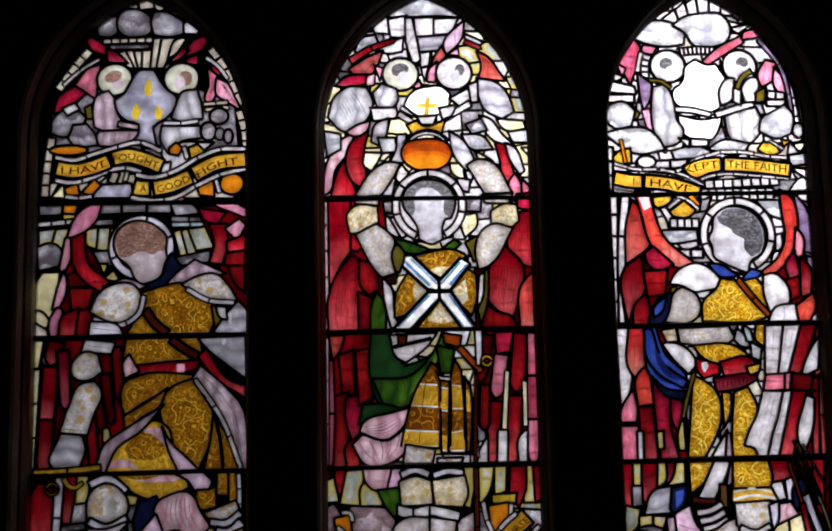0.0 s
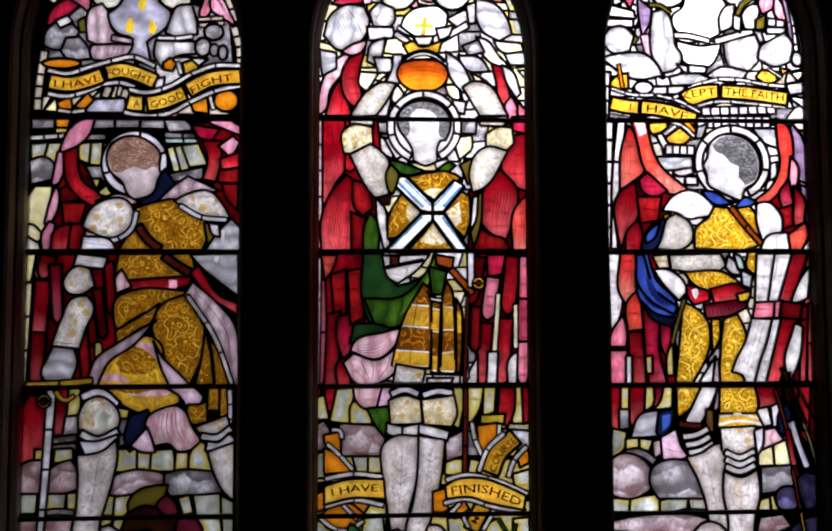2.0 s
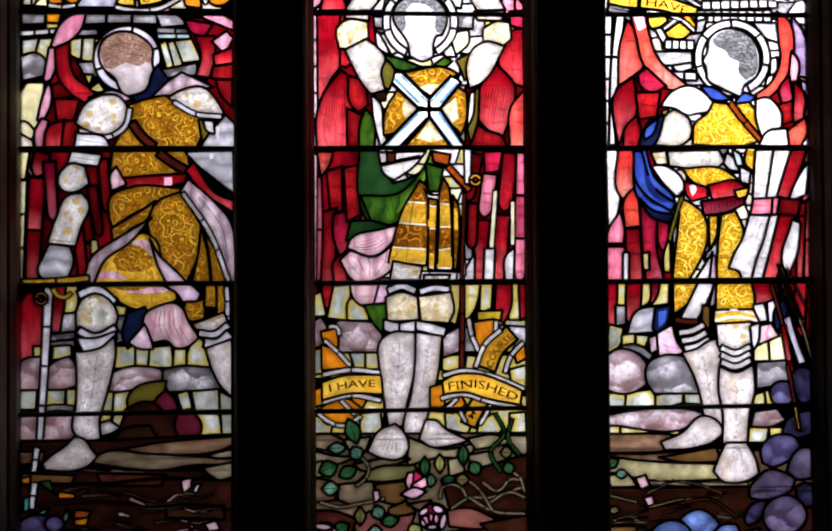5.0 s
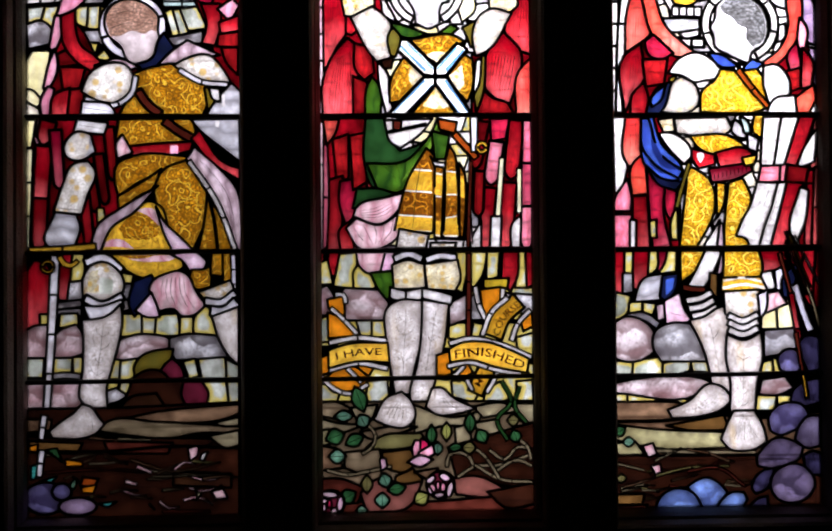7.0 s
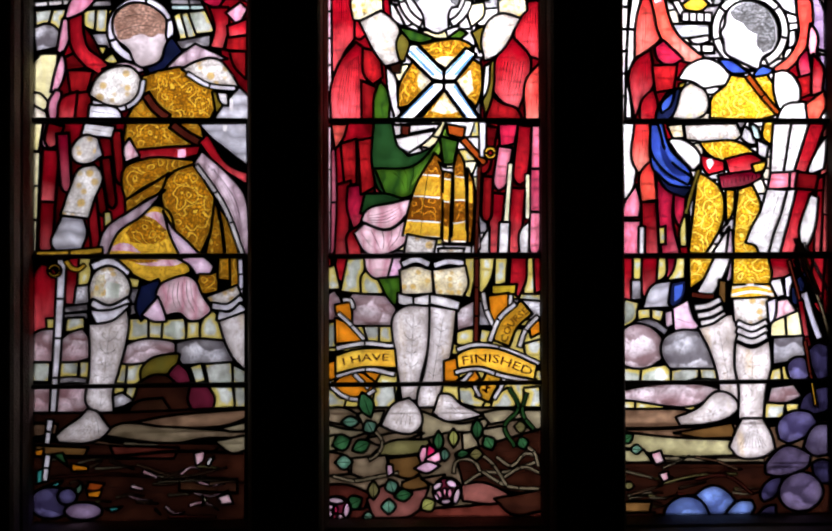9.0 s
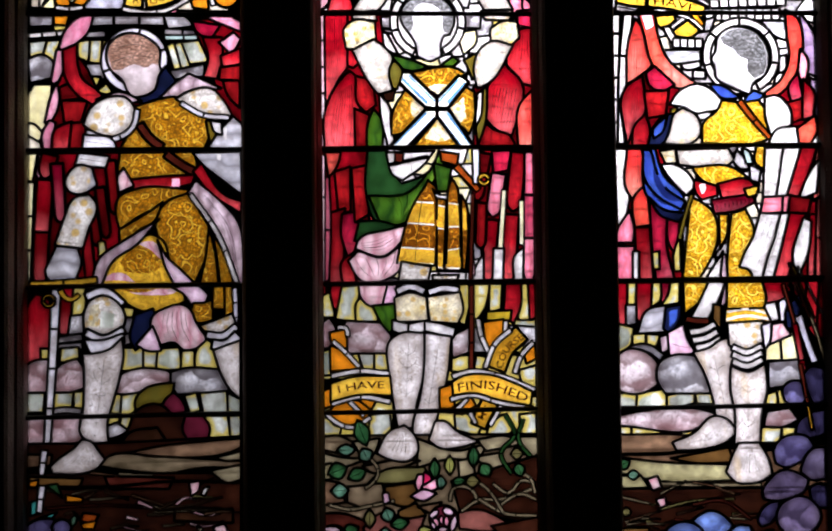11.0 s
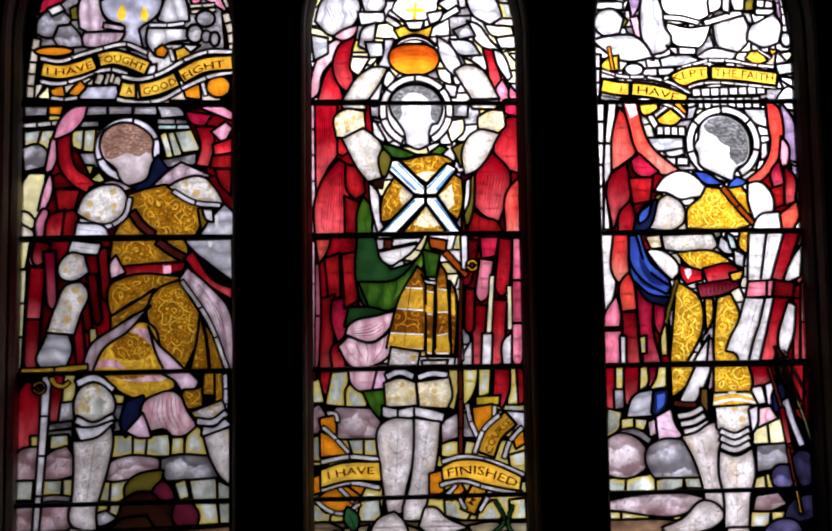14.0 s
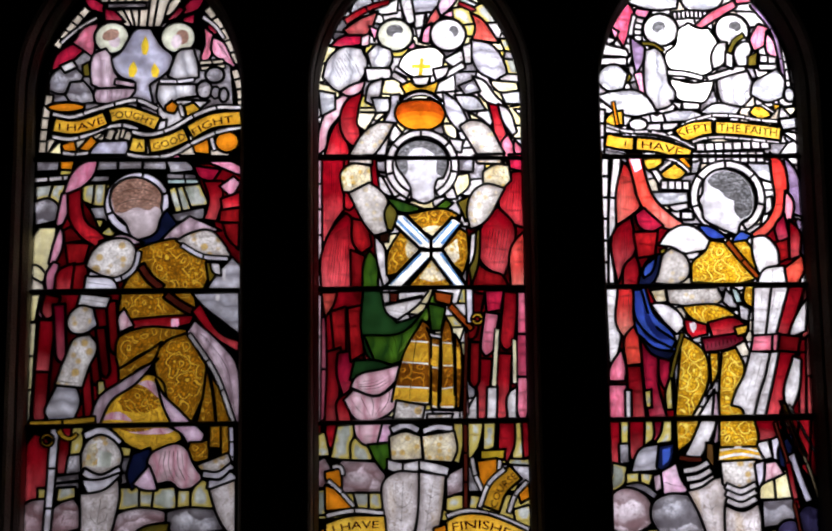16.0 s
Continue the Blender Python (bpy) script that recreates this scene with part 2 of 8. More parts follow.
glass("crimson", (0.72, 0.025, 0.085), (0.17, 0.001, 0.015), (1, 1, 0.45), 9, vary=0.5, matt=0.9, pattern="hatch", ink=(0.14, 0.001, 0.01), pale=(0.90, 0.22, 0.32))
glass("ruby", (0.025, 0.0004, 0.001), (0.36, 0.003, 0.012), (1, 1, 0.5), 11, vary=0.4, matt=0.9)
glass("rubyfeather", (0.42, 0.010, 0.014), (0.05, 0.0004, 0.002), (1, 1, 0.4), 8, pattern="hatch", ink=(0.06, 0.0005, 0.002), matt=0.9)
glass("salmon", (0.90, 0.13, 0.075), (0.62, 0.012, 0.02), (1, 1, 0.6), 7, matt=0.8, pattern="hatch", ink=(0.32, 0.012, 0.012), pale=(0.95, 0.50, 0.40))
glass("salmonfeather", (0.84, 0.20, 0.15), (0.50, 0.02, 0.022), (1, 1, 0.6), 8, pattern="hatch", ink=(0.28, 0.018, 0.014), matt=0.85, pale=(0.93, 0.48, 0.38))
glass("damask", (0.52, 0.24, 0.010), (0.36, 0.14, 0.005), scale=20, vary=0.1, pattern="damask", ink=(0.10, 0.04, 0.004), ink2=(0.62, 0.38, 0.04))
glass("damask2", (0.80, 0.52, 0.03), (0.62, 0.32, 0.010), scale=20, vary=0.1, pattern="damask", ink=(0.22, 0.09, 0.004), ink2=(0.80, 0.62, 0.12))
glass("kilt", (0.42, 0.15, 0.008), (0.22, 0.065, 0.004), FLAT, 40, pattern="damask", ink=(0.10, 0.028, 0.003), ink2=(0.60, 0.27, 0.02), matt=0.8)
glass("kiltlight", (0.80, 0.50, 0.05), (0.62, 0.33, 0.02), FLAT, 30, pattern="curl", ink=(0.34, 0.15, 0.01))
glass("greenlit", (0.22, 0.36, 0.03), (0.08, 0.20, 0.02), (1, 1, 0.5), 9, matt=0.6)
glass("gold", (0.72, 0.44, 0.04), (0.60, 0.36, 0.03), scale=20, pattern="curl", ink=(0.3, 0.14, 0.01))
glass("ribbon", (0.80, 0.54, 0.07), (0.62, 0.29, 0.015), scale=9, vary=0.2, matt=0.45)
glass("ribbonamber", (0.62, 0.36, 0.03), (0.50, 0.24, 0.015))
glass("flame", (0.76, 0.56, 0.04), (0.66, 0.46, 0.03))
glass("orange", (0.76, 0.27, 0.012), (0.62, 0.20, 0.008), vary=0.15)
glass("amber", (0.16, 0.02, 0.002), (0.26, 0.04, 0.003), FLAT, 10)
glass("ambermid", (0.44, 0.09, 0.004), (0.54, 0.12, 0.005), FLAT, 10, matt=0.3)
glass("amberlow", (0.26, 0.04, 0.003), (0.34, 0.06, 0.003), FLAT, 10, matt=0.3)
glass("amberhigh", (0.60, 0.165, 0.007), (0.66, 0.20, 0.008), FLAT, 10, matt=0.3)
glass("green", (0.09, 0.24, 0.015), (0.008, 0.045, 0.008), (1, 1, 0.5), 11, matt=0.9, pattern="fold", ink=(0.005, 0.025, 0.005))
glass("dgreen", (0.008, 0.035, 0.010), (0.015, 0.06, 0.014))
glass("olive", (0.17, 0.12, 0.012), (0.10, 0.09, 0.015))
glass("olive2", (0.16, 0.15, 0.06), (0.10, 0.09, 0.03))
glass("blue", (0.06, 0.14, 0.62), (0.02, 0.04, 0.30), UP, 14)
glass("bluedark", (0.01, 0.02, 0.14))
glass("navy", (0.008, 0.012, 0.06), (0.004, 0.006, 0.02))
glass("skyblue", (0.16, 0.34, 0.60), (0.10, 0.24, 0.48), vary=0.05, matt=0.3)
glass("skywhite", (0.92, 0.94, 0.94), (0.86, 0.86, 0.80), vary=0.05, grain=0.1, matt=0.15)
glass("skydeep", (0.15, 0.25, 0.58), (0.09, 0.14, 0.40), scale=10, matt=0.95, pattern="puff", ink=(0.02, 0.03, 0.10))
glass("paleblue", (0.72, 0.72, 0.90), (0.26, 0.26, 0.36), scale=9, matt=0.9)
glass("silver", (0.66, 0.66, 0.74), (0.44, 0.44, 0.52), scale=20, pattern="foldx", ink=(0.13, 0.12, 0.15))
glass("steel", (0.84, 0.84, 0.95), (0.66, 0.66, 0.78), UP, matt=0.5)
glass("halo", (0.66, 0.70, 0.58), (0.58, 0.60, 0.48), vary=0.1)
glass("flesh", (0.58, 0.50, 0.54), (0.48, 0.40, 0.44), vary=0.05, grain=0.35, matt=0.5)
glass("fleshwhite", (0.58, 0.58, 0.63), (0.42, 0.42, 0.47), scale=12, vary=0.05, grain=0.3, matt=0.7)
glass("hair", (0.56, 0.36, 0.29), (0.38, 0.22, 0.17), scale=30, pattern="hairpuff", ink=(0.10, 0.045, 0.03))
glass("hairgrey", (0.26, 0.26, 0.28), (0.12, 0.12, 0.13), scale=30, pattern="hairpuff", ink=(0.015, 0.015, 0.015))
glass("drapery", (0.72, 0.73, 0.78), (0.50, 0.50, 0.55), scale=20, matt=0.9, pattern="fold", ink=(0.12, 0.12, 0.15))
glass("armour", (0.90, 0.88, 0.87), (0.68, 0.65, 0.64), scale=20, vary=0.1, pattern="dots", matt=0.85)
glass("mail", (0.68, 0.66, 0.64), (0.42, 0.40, 0.38), scale=26, vary=0.1, pattern="lace", ink2=(0.50, 0.42, 0.28), matt=0.85)
glass("armourgold", (0.80, 0.76, 0.62), (0.66, 0.56, 0.30), scale=26, pattern="lace")
glass("greave", (0.80, 0.77, 0.82), (0.48, 0.44, 0.44), UP, 14, vary=0.1, pattern="scroll", ink=(0.20, 0.14, 0.10), matt=0.9)
glass("teal_pale", (0.46, 0.62, 0.62), (0.34, 0.48, 0.50))
glass("teal", (0.06, 0.42, 0.38), (0.04, 0.28, 0.28))
glass("leaf", (0.015, 0.075, 0.025), (0.04, 0.15, 0.055), scale=40, matt=0.85)
glass("leaf2", (0.06, 0.20, 0.13), (0.16, 0.33, 0.24), scale=40, matt=0.85)
glass("yellowleaf", (0.34, 0.36, 0.10), (0.22, 0.24, 0.06), scale=40)
glass("brown", (0.030, 0.008, 0.004), (0.010, 0.003, 0.002), FLAT, 20)
glass("dbrown", (0.035, 0.014, 0.006), (0.02, 0.006, 0.004))
glass("brownpane", (0.14, 0.07, 0.02), (0.10, 0.05, 0.015))
glass("redbrown", (0.10, 0.015, 0.008), (0.07, 0.010, 0.006))
glass("rust", (0.34, 0.06, 0.008), (0.26, 0.05, 0.006))
glass("earthred", (0.13, 0.026, 0.018), (0.035, 0.007, 0.005), FLAT, 12, matt=0.9)
glass("maroon", (0.16, 0.015, 0.04), (0.08, 0.008, 0.02))
glass("maroonglass", (0.26, 0.09, 0.08), (0.18, 0.06, 0.05), FLAT)
glass("tan", (0.27, 0.165, 0.10), (0.09, 0.05, 0.03), FLAT, 18, matt=0.95)
glass("tan2", (0.26, 0.20, 0.13), (0.09, 0.07, 0.04), FLAT, 18, matt=0.95)
glass("khaki", (0.36, 0.32, 0.21), (0.20, 0.17, 0.10), FLAT, 24, matt=0.8)
glass("khaki2", (0.38, 0.36, 0.20), (0.22, 0.20, 0.10), FLAT, 24, matt=0.8)
glass("violet", (0.15, 0.14, 0.31), (0.07, 0.06, 0.17), scale=9, matt=0.95, pattern="puff", ink=(0.012, 0.008, 0.03))
glass("violetdark", (0.045, 0.04, 0.11), (0.015, 0.012, 0.04), scale=9, matt=0.95, pattern="puff", ink=(0.004, 0.003, 0.01))
glass("violetpaint", (0.14, 0.11, 0.20), (0.06, 0.045, 0.10), scale=9, matt=0.95, pattern="puff", ink=(0.012, 0.008, 0.02))
glass("violetgrey", (0.12, 0.10, 0.18), (0.05, 0.04, 0.08), scale=9, matt=0.95, pattern="puff", ink=(0.015, 0.01, 0.025))
glass("violetpale", (0.42, 0.32, 0.48), (0.26, 0.18, 0.34), scale=12, pattern="puff", ink=(0.10, 0.06, 0.12))
glass("rosewhite", (0.84, 0.66, 0.82), (0.74, 0.42, 0.64))
glass("cloudlight", (0.90, 0.93, 0.96), (0.50, 0.53, 0.60), (1, 1, 1.3), 12, grain=0.3, matt=0.65, pattern="puff", ink=(0.17, 0.17, 0.20))



def backdrop_material():
    """Bright overcast sky, brightest where the hidden sun stands, dull over the low ground."""
    m, nt = nodes_of("overcast_backdrop")
    tc = node(nt, "ShaderNodeTexCoord")
    xyz = node(nt, "ShaderNodeSeparateXYZ", None, Vector=tc.outputs["Object"])
    n1 = node(nt, "ShaderNodeTexNoise", None, Vector=tc.outputs["Object"], Scale=0.35, Detail=4.0)
    side = node(nt, "ShaderNodeMapRange", None, Value=xyz.outputs["X"], From_Min=-3.6, From_Max=4.2, To_Min=SKY_L, To_Max=SKY_R)
    side.interpolation_type = "SMOOTHSTEP"
    high = node(nt, "ShaderNodeMapRange", None, Value=xyz.outputs["Z"], From_Min=1.8, From_Max=5.0, To_Min=SKY_LOW, To_Max=SKY_HIGH)
    high.interpolation_type = "SMOOTHSTEP"
    a = node(nt, "ShaderNodeMath", {"operation": "MULTIPLY"}, i0=side.outputs[0], i1=high.outputs[0])
    cl = node(nt, "ShaderNodeMapRange", None, Value=n1.outputs[0], From_Min=0.3, From_Max=0.7, To_Min=0.85, To_Max=1.15)
    b = node(nt, "ShaderNodeMath", {"operation": "MULTIPLY"}, i0=a.outputs[0], i1=cl.outputs[0])
    em = node(nt, "ShaderNodeEmission", None, Color=(0.985, 0.968, 1.0, 1), Strength=b.outputs[0])
    node(nt, "ShaderNodeOutputMaterial", None, Surface=em.outputs[0])
    return m


# ---- mesh helpers ----
def mesh_object(name, verts, faces, mats, parent=None, label="", slots=None):
    me = bpy.data.meshes.new(name)
    me.from_pydata(verts, [], faces)
    for m in mats:
        me.materials.append(m)
    if slots:
        me.polygons.foreach_set("material_index", slots)
    me.update()
    ob = new(name, me)
    ob.parent = parent
    if label:
        ob["label"] = label
    return ob


def box(name, lo, hi, mat, parent=None):
    (a, b, c), (d, e, f) = lo, hi
    v = [(a, b, c), (d, b, c), (d, e, c), (a, e, c), (a, b, f), (d, b, f), (d, e, f), (a, e, f)]
    q = [(0, 3, 2, 1), (4, 5, 6, 7), (0, 1, 5, 4), (1, 2, 6, 5), (2, 3, 7, 6), (3, 0, 4, 7)]
    return mesh_object(name, v, q, [mat], parent)


# ---- the three lancet openings ----
SILL, SPRING, HALF, ARC = 1.030, 2.418, 0.250, 0.385
CENTRES = (-0.703, -0.028, 0.652)


def arch(cx, grow=0.0, drop=0.0, n=14):
    """A pointed lancet outline, anticlockwise from the lower left, as (x, z)."""
    h, r = HALF + grow, ARC + grow
    off = r - h
    top = math.acos(off / r)
    pts = [(cx - h, SILL - drop), (cx + h, SILL - drop)]
    pts += [(cx - off + r * math.cos(top * i / n), SPRING + r * math.sin(top * i / n)) for i in range(n + 1)]
    pts += [(cx + off - r * math.cos(top * i / n), SPRING + r * math.sin(top * i / n)) for i in range(n - 1, -1, -1)]
    return pts


def window_wall():
    """One stone wall with three lancets cut through it, mullions chamfered, sills sloped."""
    verts, faces = [], []
    front, back = -0.10, 0.16
    rings = [(back, 0.085, 0.10), (0.03, 0.006, 0.006), (0.012, -0.004, -0.006), (-0.03, -0.004, 0.0), (-0.050, 0.003, 0.005), (-0.054, 0.010, 0.011), (-0.062, 0.010, 0.012), (-0.066, 0.004, 0.010), (-0.092, 0.008, 0.014), (front, 0.014, 0.020)]
    loops = {}
    for k, cx in enumerate(CENTRES):
        prev = None
        for j, (y, g, d) in enumerate(rings):
            base = len(verts)
            pts = arch(cx, g, d)
            verts += [(x, y, z) for x, z in pts]
            n = len(pts)
            if prev is not None:
                faces += [(prev + i, base + i, base + (i + 1) % n, prev + (i + 1) % n) for i in range(n)]
            prev = base
            loops[k, j] = [v for v in range(base, base + n)]
    for j, y, flip in ((len(rings) - 1, front, False), (0, back, True)):
        co, polys = [(-4.0, -0.2), (4.0, -0.2), (4.0, 5.2), (-4.0, 5.2)], [[0, 1, 2, 3]]
        for k in range(3):
            b = len(co)
            co += [(verts[v][0], verts[v][2]) for v in loops[k, j]]
            polys.append(list(range(b, len(co))))
        r = cdt([Vector(p) for p in co], [], polys, 0, 1e-6, True)
        b = len(verts)
        verts += [(p.x, y, p.y) for p in r[0]]
        faces += [tuple(b + i for i in (f[::-1] if flip else f)) for f, o in zip(r[2], r[5]) if list(o) == [0]]
    ob = mesh_object("wall_north", verts, faces, [STONE])
    tagged(ob, "dark brown dressed stone wall with three pointed lancets", "wall", kind="structure")
    return ob


# ---- the cartoon of a light: pieces laid one over another, later ones in front ----
def smooth(pts, closed, step=0.009, sharp=58):
    """A rounded line through control points; tight turns stay corners."""
    p = [Vector(q) for q in pts]
    n = len(p)
    if n < 3:
        return p
    tan = []
    for i in range(n):
        if not closed and i in (0, n - 1):
            tan.append(None)
            continue
        a, b = p[i] - p[i - 1], p[(i + 1) % n] - p[i]
        if a.length < 1e-6 or b.length < 1e-6 or a.angle(b) > radians(sharp):
            tan.append(None)
        else:
            tan.append((a.normalized() * b.length + b.normalized() * a.length).normalized())
    out = []
    for i in range(n if closed else n - 1):
        a, b = p[i], p[(i + 1) % n]
        d = (b - a).length
        ta = tan[i] * d if tan[i] else (b - a)
        tb = tan[(i + 1) % n] * d if tan[(i + 1) % n] else (b - a)
        k = 1 if not (tan[i] or tan[(i + 1) % n]) else max(1, min(6, round(d / step)))
        for j in range(k):
            u = j / k
            out.append(a * (2 * u**3 - 3 * u**2 + 1) + ta * (u**3 - 2 * u**2 + u) + b * (3 * u**2 - 2 * u**3) + tb * (u**3 - u**2))
    if not closed:
        out.append(p[-1])
    return out


def ccw(pts):
    s = sum(a.x * b.y - b.x * a.y for a, b in zip(pts, pts[1:] + pts[:1]))
    return pts if s > 0 else pts[::-1]


def inset(pts, d):
    n, out = len(pts), []
    for i in range(n):
        a, b, c = pts[i - 1], pts[i], pts[(i + 1) % n]
        e, f = (b - a).normalized(), (c - b).normalized()
        m = Vector((-e.y - f.y, e.x + f.x))
        m = m.normalized() if m.length > 1e-6 else Vector((-e.y, e.x))
        out.append(b + m * d / max(0.5, m.dot(Vector((-e.y, e.x)))))
    return out


FEATHERS = {"red", "crimson", "rubyfeather", "rosefeather", "rose", "rosered", "salmon", "salmonfeather", "pink"}


class Cartoon:
    def __init__(self):
        self.pieces, self.lines, self.words, self.ground = [], [], [], 0

    def add(self, mat, pts, lead):
        pts = ccw(pts)
        size = abs(sum(a.x * b.y - b.x * a.y for a, b in zip(pts, pts[1:] + pts[:1]))) / 2
        if size < 6e-4:
            lead = min(lead, 5.2)
        self.pieces.append((mat, pts, lead / 1000))

    def field(self, cx, z0, z1, w, h, mats):
        """Small uneven quarries that fill what the figures leave free."""
        nx, nz = round(0.52 / w), round((z1 - z0) / h)
        at = {}
        for j in range(nz + 1):
            for i in range(nx + 1):
                bow = 0.012 * math.sin(3.1 * i / nx + j)
                at[i, j] = Vector((cx - 0.26 + 0.52 * i / nx + random.uniform(-0.26, 0.26) * w, z0 + (z1 - z0) * j / nz + random.uniform(-0.2, 0.2) * h + bow))
        for j in range(nz):
            i = 0
            while i < nx:
                k = min(nx, i + random.choice((1, 1, 1, 2)))
                low = [at[m, j] for m in range(i, k + 1)]
                high = [at[m, j + 1] for m in range(k, i - 1, -1)]
                self.add(random.choice(mats), low + high, 5.2)
                i = k
        self.ground = len(self.pieces)

    def pane(self, mat, *c, lead=6.2):
        """A piece by its outline, in mm."""
        self.add(mat, smooth([(c[i] / 1000, c[i + 1] / 1000) for i in range(0, len(c), 2)], True), lead)

    def cut(self, mat, *c):
        """A straight-edged piece by its corners, in mm."""
        self.add(mat, [Vector((c[i] / 1000, c[i + 1] / 1000)) for i in range(0, len(c), 2)], 6.0)

    def paint(self, mat, *c):
        """A tone painted or stained on the glass, with no lead round it."""
        self.pane(mat, *c, lead=0.0)

    def oval(self, mat, x, z, rx, rz, turn=0, lead=7.0):
        n = 20
        t = radians(turn)
        pts = []
        for i in range(n):
            u, v = rx * math.cos(2 * math.pi * i / n), rz * math.sin(2 * math.pi * i / n)
            pts.append(Vector(((x + u * math.cos(t) - v * math.sin(t)) / 1000, (z + u * math.sin(t) + v * math.cos(t)) / 1000)))
        self.add(mat, pts, lead)

    def leaf(self, mat, x, z, rx, rz, turn):
        """A pointed leaf with a midrib."""
        t, n, pts = radians(turn), 7, []
        for side in (1, -1):
            for i in range(n):
                u = 1 - 2 * i / n if side > 0 else -1 + 2 * i / n
                w = (1 - abs(u) ** 1.7) * side
                pts.append((u, w))
        long_x = rx > rz
        put = lambda u, w: ((u * rx, w * rz) if long_x else (w * rx, u * rz))
        turned = [put(u, w) for u, w in pts]
        rot = lambda a, b: (x + a * math.cos(t) - b * math.sin(t), z + a * math.sin(t) + b * math.cos(t))
        self.add(mat, [Vector(rot(a, b)) / 1000 for a, b in turned], 6.0)
        (a, b), (c, d) = rot(*put(-0.9, 0)), rot(*put(0.9, 0))
        self.line(2.2, a, b, (a + c) / 2, (b + d) / 2, c, d)

    def bars(self, w, *c):
        """Small writing that cannot be read: short upright strokes along a line."""
        (a, b), (e, d) = c[:2], c[2:4]
        for i in range(9):
            x, z = a + (e - a) * i / 8, b + (d - b) * i / 8
            self.line(2.4, x, z - 6, x + 1, z, x, z + 6)

    def ring(self, mat, x, z, r0, r1, n, a0=0, a1=360):
        """A ring or fan of n pieces between two radii."""
        for k in range(n):
            s, e = a0 + (a1 - a0) * k / n, a0 + (a1 - a0) * (k + 1) / n
            m = max(2, int(abs(e - s) / 12) + 1)
            arc = [radians(s + (e - s) * i / m) for i in range(m + 1)]
            pts = [Vector(((x + r1 * math.cos(a)) / 1000, (z + r1 * math.sin(a)) / 1000)) for a in arc]
            pts += [Vector(((x + r0 * math.cos(a)) / 1000, (z + r0 * math.sin(a)) / 1000)) for a in arc[::-1]]
            self.add(mat, pts, 6.0)

    def sides(self, c, w0, w1):
        mid = smooth([(c[i] / 1000, c[i + 1] / 1000) for i in range(0, len(c), 2)], False, 0.012, 100)
        fine = []
        for a, b in zip(mid, mid[1:]):
            k = max(1, math.ceil((b - a).length / 0.008))
            fine += [a.lerp(b, i / k) for i in range(k)]
        mid = fine + [mid[-1]]
        length = [0.0]
        for a, b in zip(mid, mid[1:]):
            length.append(length[-1] + (b - a).length)
        up = []
        for i in range(len(mid)):
            d = (mid[min(i + 1, len(mid) - 1)] - mid[max(i - 1, 0)]).normalized()
            up.append(Vector((-d.y, d.x)))
        half = [(w0 + (w1 - w0) * s / length[-1]) / 2000 for s in length]
        return mid, length, up, half

    def band(self, mat, w0, w1, cuts, *c, lead=7.0):
        """A strip along a line, w0 wide at its start and w1 at its end, cut across into pieces."""
        lead = min(lead, max(2.8, 0.36 * min(w0, w1)))
        mid, length, up, half = self.sides(c, w0, w1)
        if mat in FEATHERS:
            tip = 0.9 * w1 / 1000
            half = [1.12 * h * math.sqrt(max(0.03, 1 - max(0, (s - length[-1] + tip) / tip) ** 2)) for h, s in zip(half, length)]
        at = lambda s: max(i for i in range(len(length)) if length[i] <= s + 1e-9)
        marks = [length[-1] * k / cuts for k in range(cuts + 1)]

        def spot(s):
            i = min(at(s), len(mid) - 2)
            u = (s - length[i]) / max(1e-9, length[i + 1] - length[i])
            return mid[i].lerp(mid[i + 1], u), up[i].lerp(up[i + 1], u), half[i] + (half[i + 1] - half[i]) * u

        for a, b in zip(marks, marks[1:]):
            stations = [a] + [s for s in length if a + 1e-5 < s < b - 1e-5] + [b]
            sp = [spot(s) for s in stations]
            self.add(mat, [m + u * h for m, u, h in sp][::-1] + [m - u * h for m, u, h in sp], lead)

    def line(self, w, *c):
        """A brush line of brown enamel."""
        mid, _, up, half = self.sides(c, w, w * 0.5)
        self.lines.append((mid, up, half))

    def twigs(self, mats, n, x0, z0, x1, z1):
        """Tangled briar stems low on the ground."""
        for k in range(n):
            x, z = random.uniform(x0, x1), random.uniform(z0, z1)
            long, rise = random.uniform(35, 95), random.uniform(-14, 14)
            bend = random.uniform(-12, 12)
            self.band(random.choice(mats), random.uniform(4.5, 7), 2.5, 1, x, z, x + long / 2, z + rise / 2 + bend, x + long, z + rise, lead=2.2)

    def fern(self, n, w, half, *c):
        """Engraved leaf-work up a limb: a stem with curling fronds in pairs, drawn from its top to its foot."""
        a, b = Vector(c[:2]), Vector(c[2:])
        down = (b - a).normalized()
        across = Vector((-down.y, down.x))
        self.line(w, *a, *((a + b) / 2), *b)
        for k in range(n):
            p = a.lerp(b, (k + 0.9) / n)
            reach = half * (0.75 + 0.25 * math.sin(2.4 * k)) * (1 - 0.35 * k / n)
            for side in (1, -1):
                q, r = p + across * side * reach * 0.6 - down * reach * 0.45, p + across * side * reach * 0.85 - down * reach * 1.15
                self.line(w, *p, *q, *r)
                self.line(w * 0.8, *q, *(q + across * side * reach * 0.3 + down * reach * 0.05), *(q + across * side * reach * 0.32 + down * reach * 0.4))

    def strokes(self, n, w, *c):
        """n brush lines side by side, from the first bent line to the second, six numbers each."""
        a, b = c[:6], c[6:]
        for k in range(n):
            u = (k + 0.5) / n
            self.line(w * (0.7 + 0.6 * ((k * 7) % 5) / 5), *[p + (q - p) * u for p, q in zip(a, b)])

    def word(self, text, size, *c):
        """Lettering set along a line."""
        mid, length, up, _ = self.sides(c, 1, 1)
        self.words.append((text, size / 1000, mid, length, up))


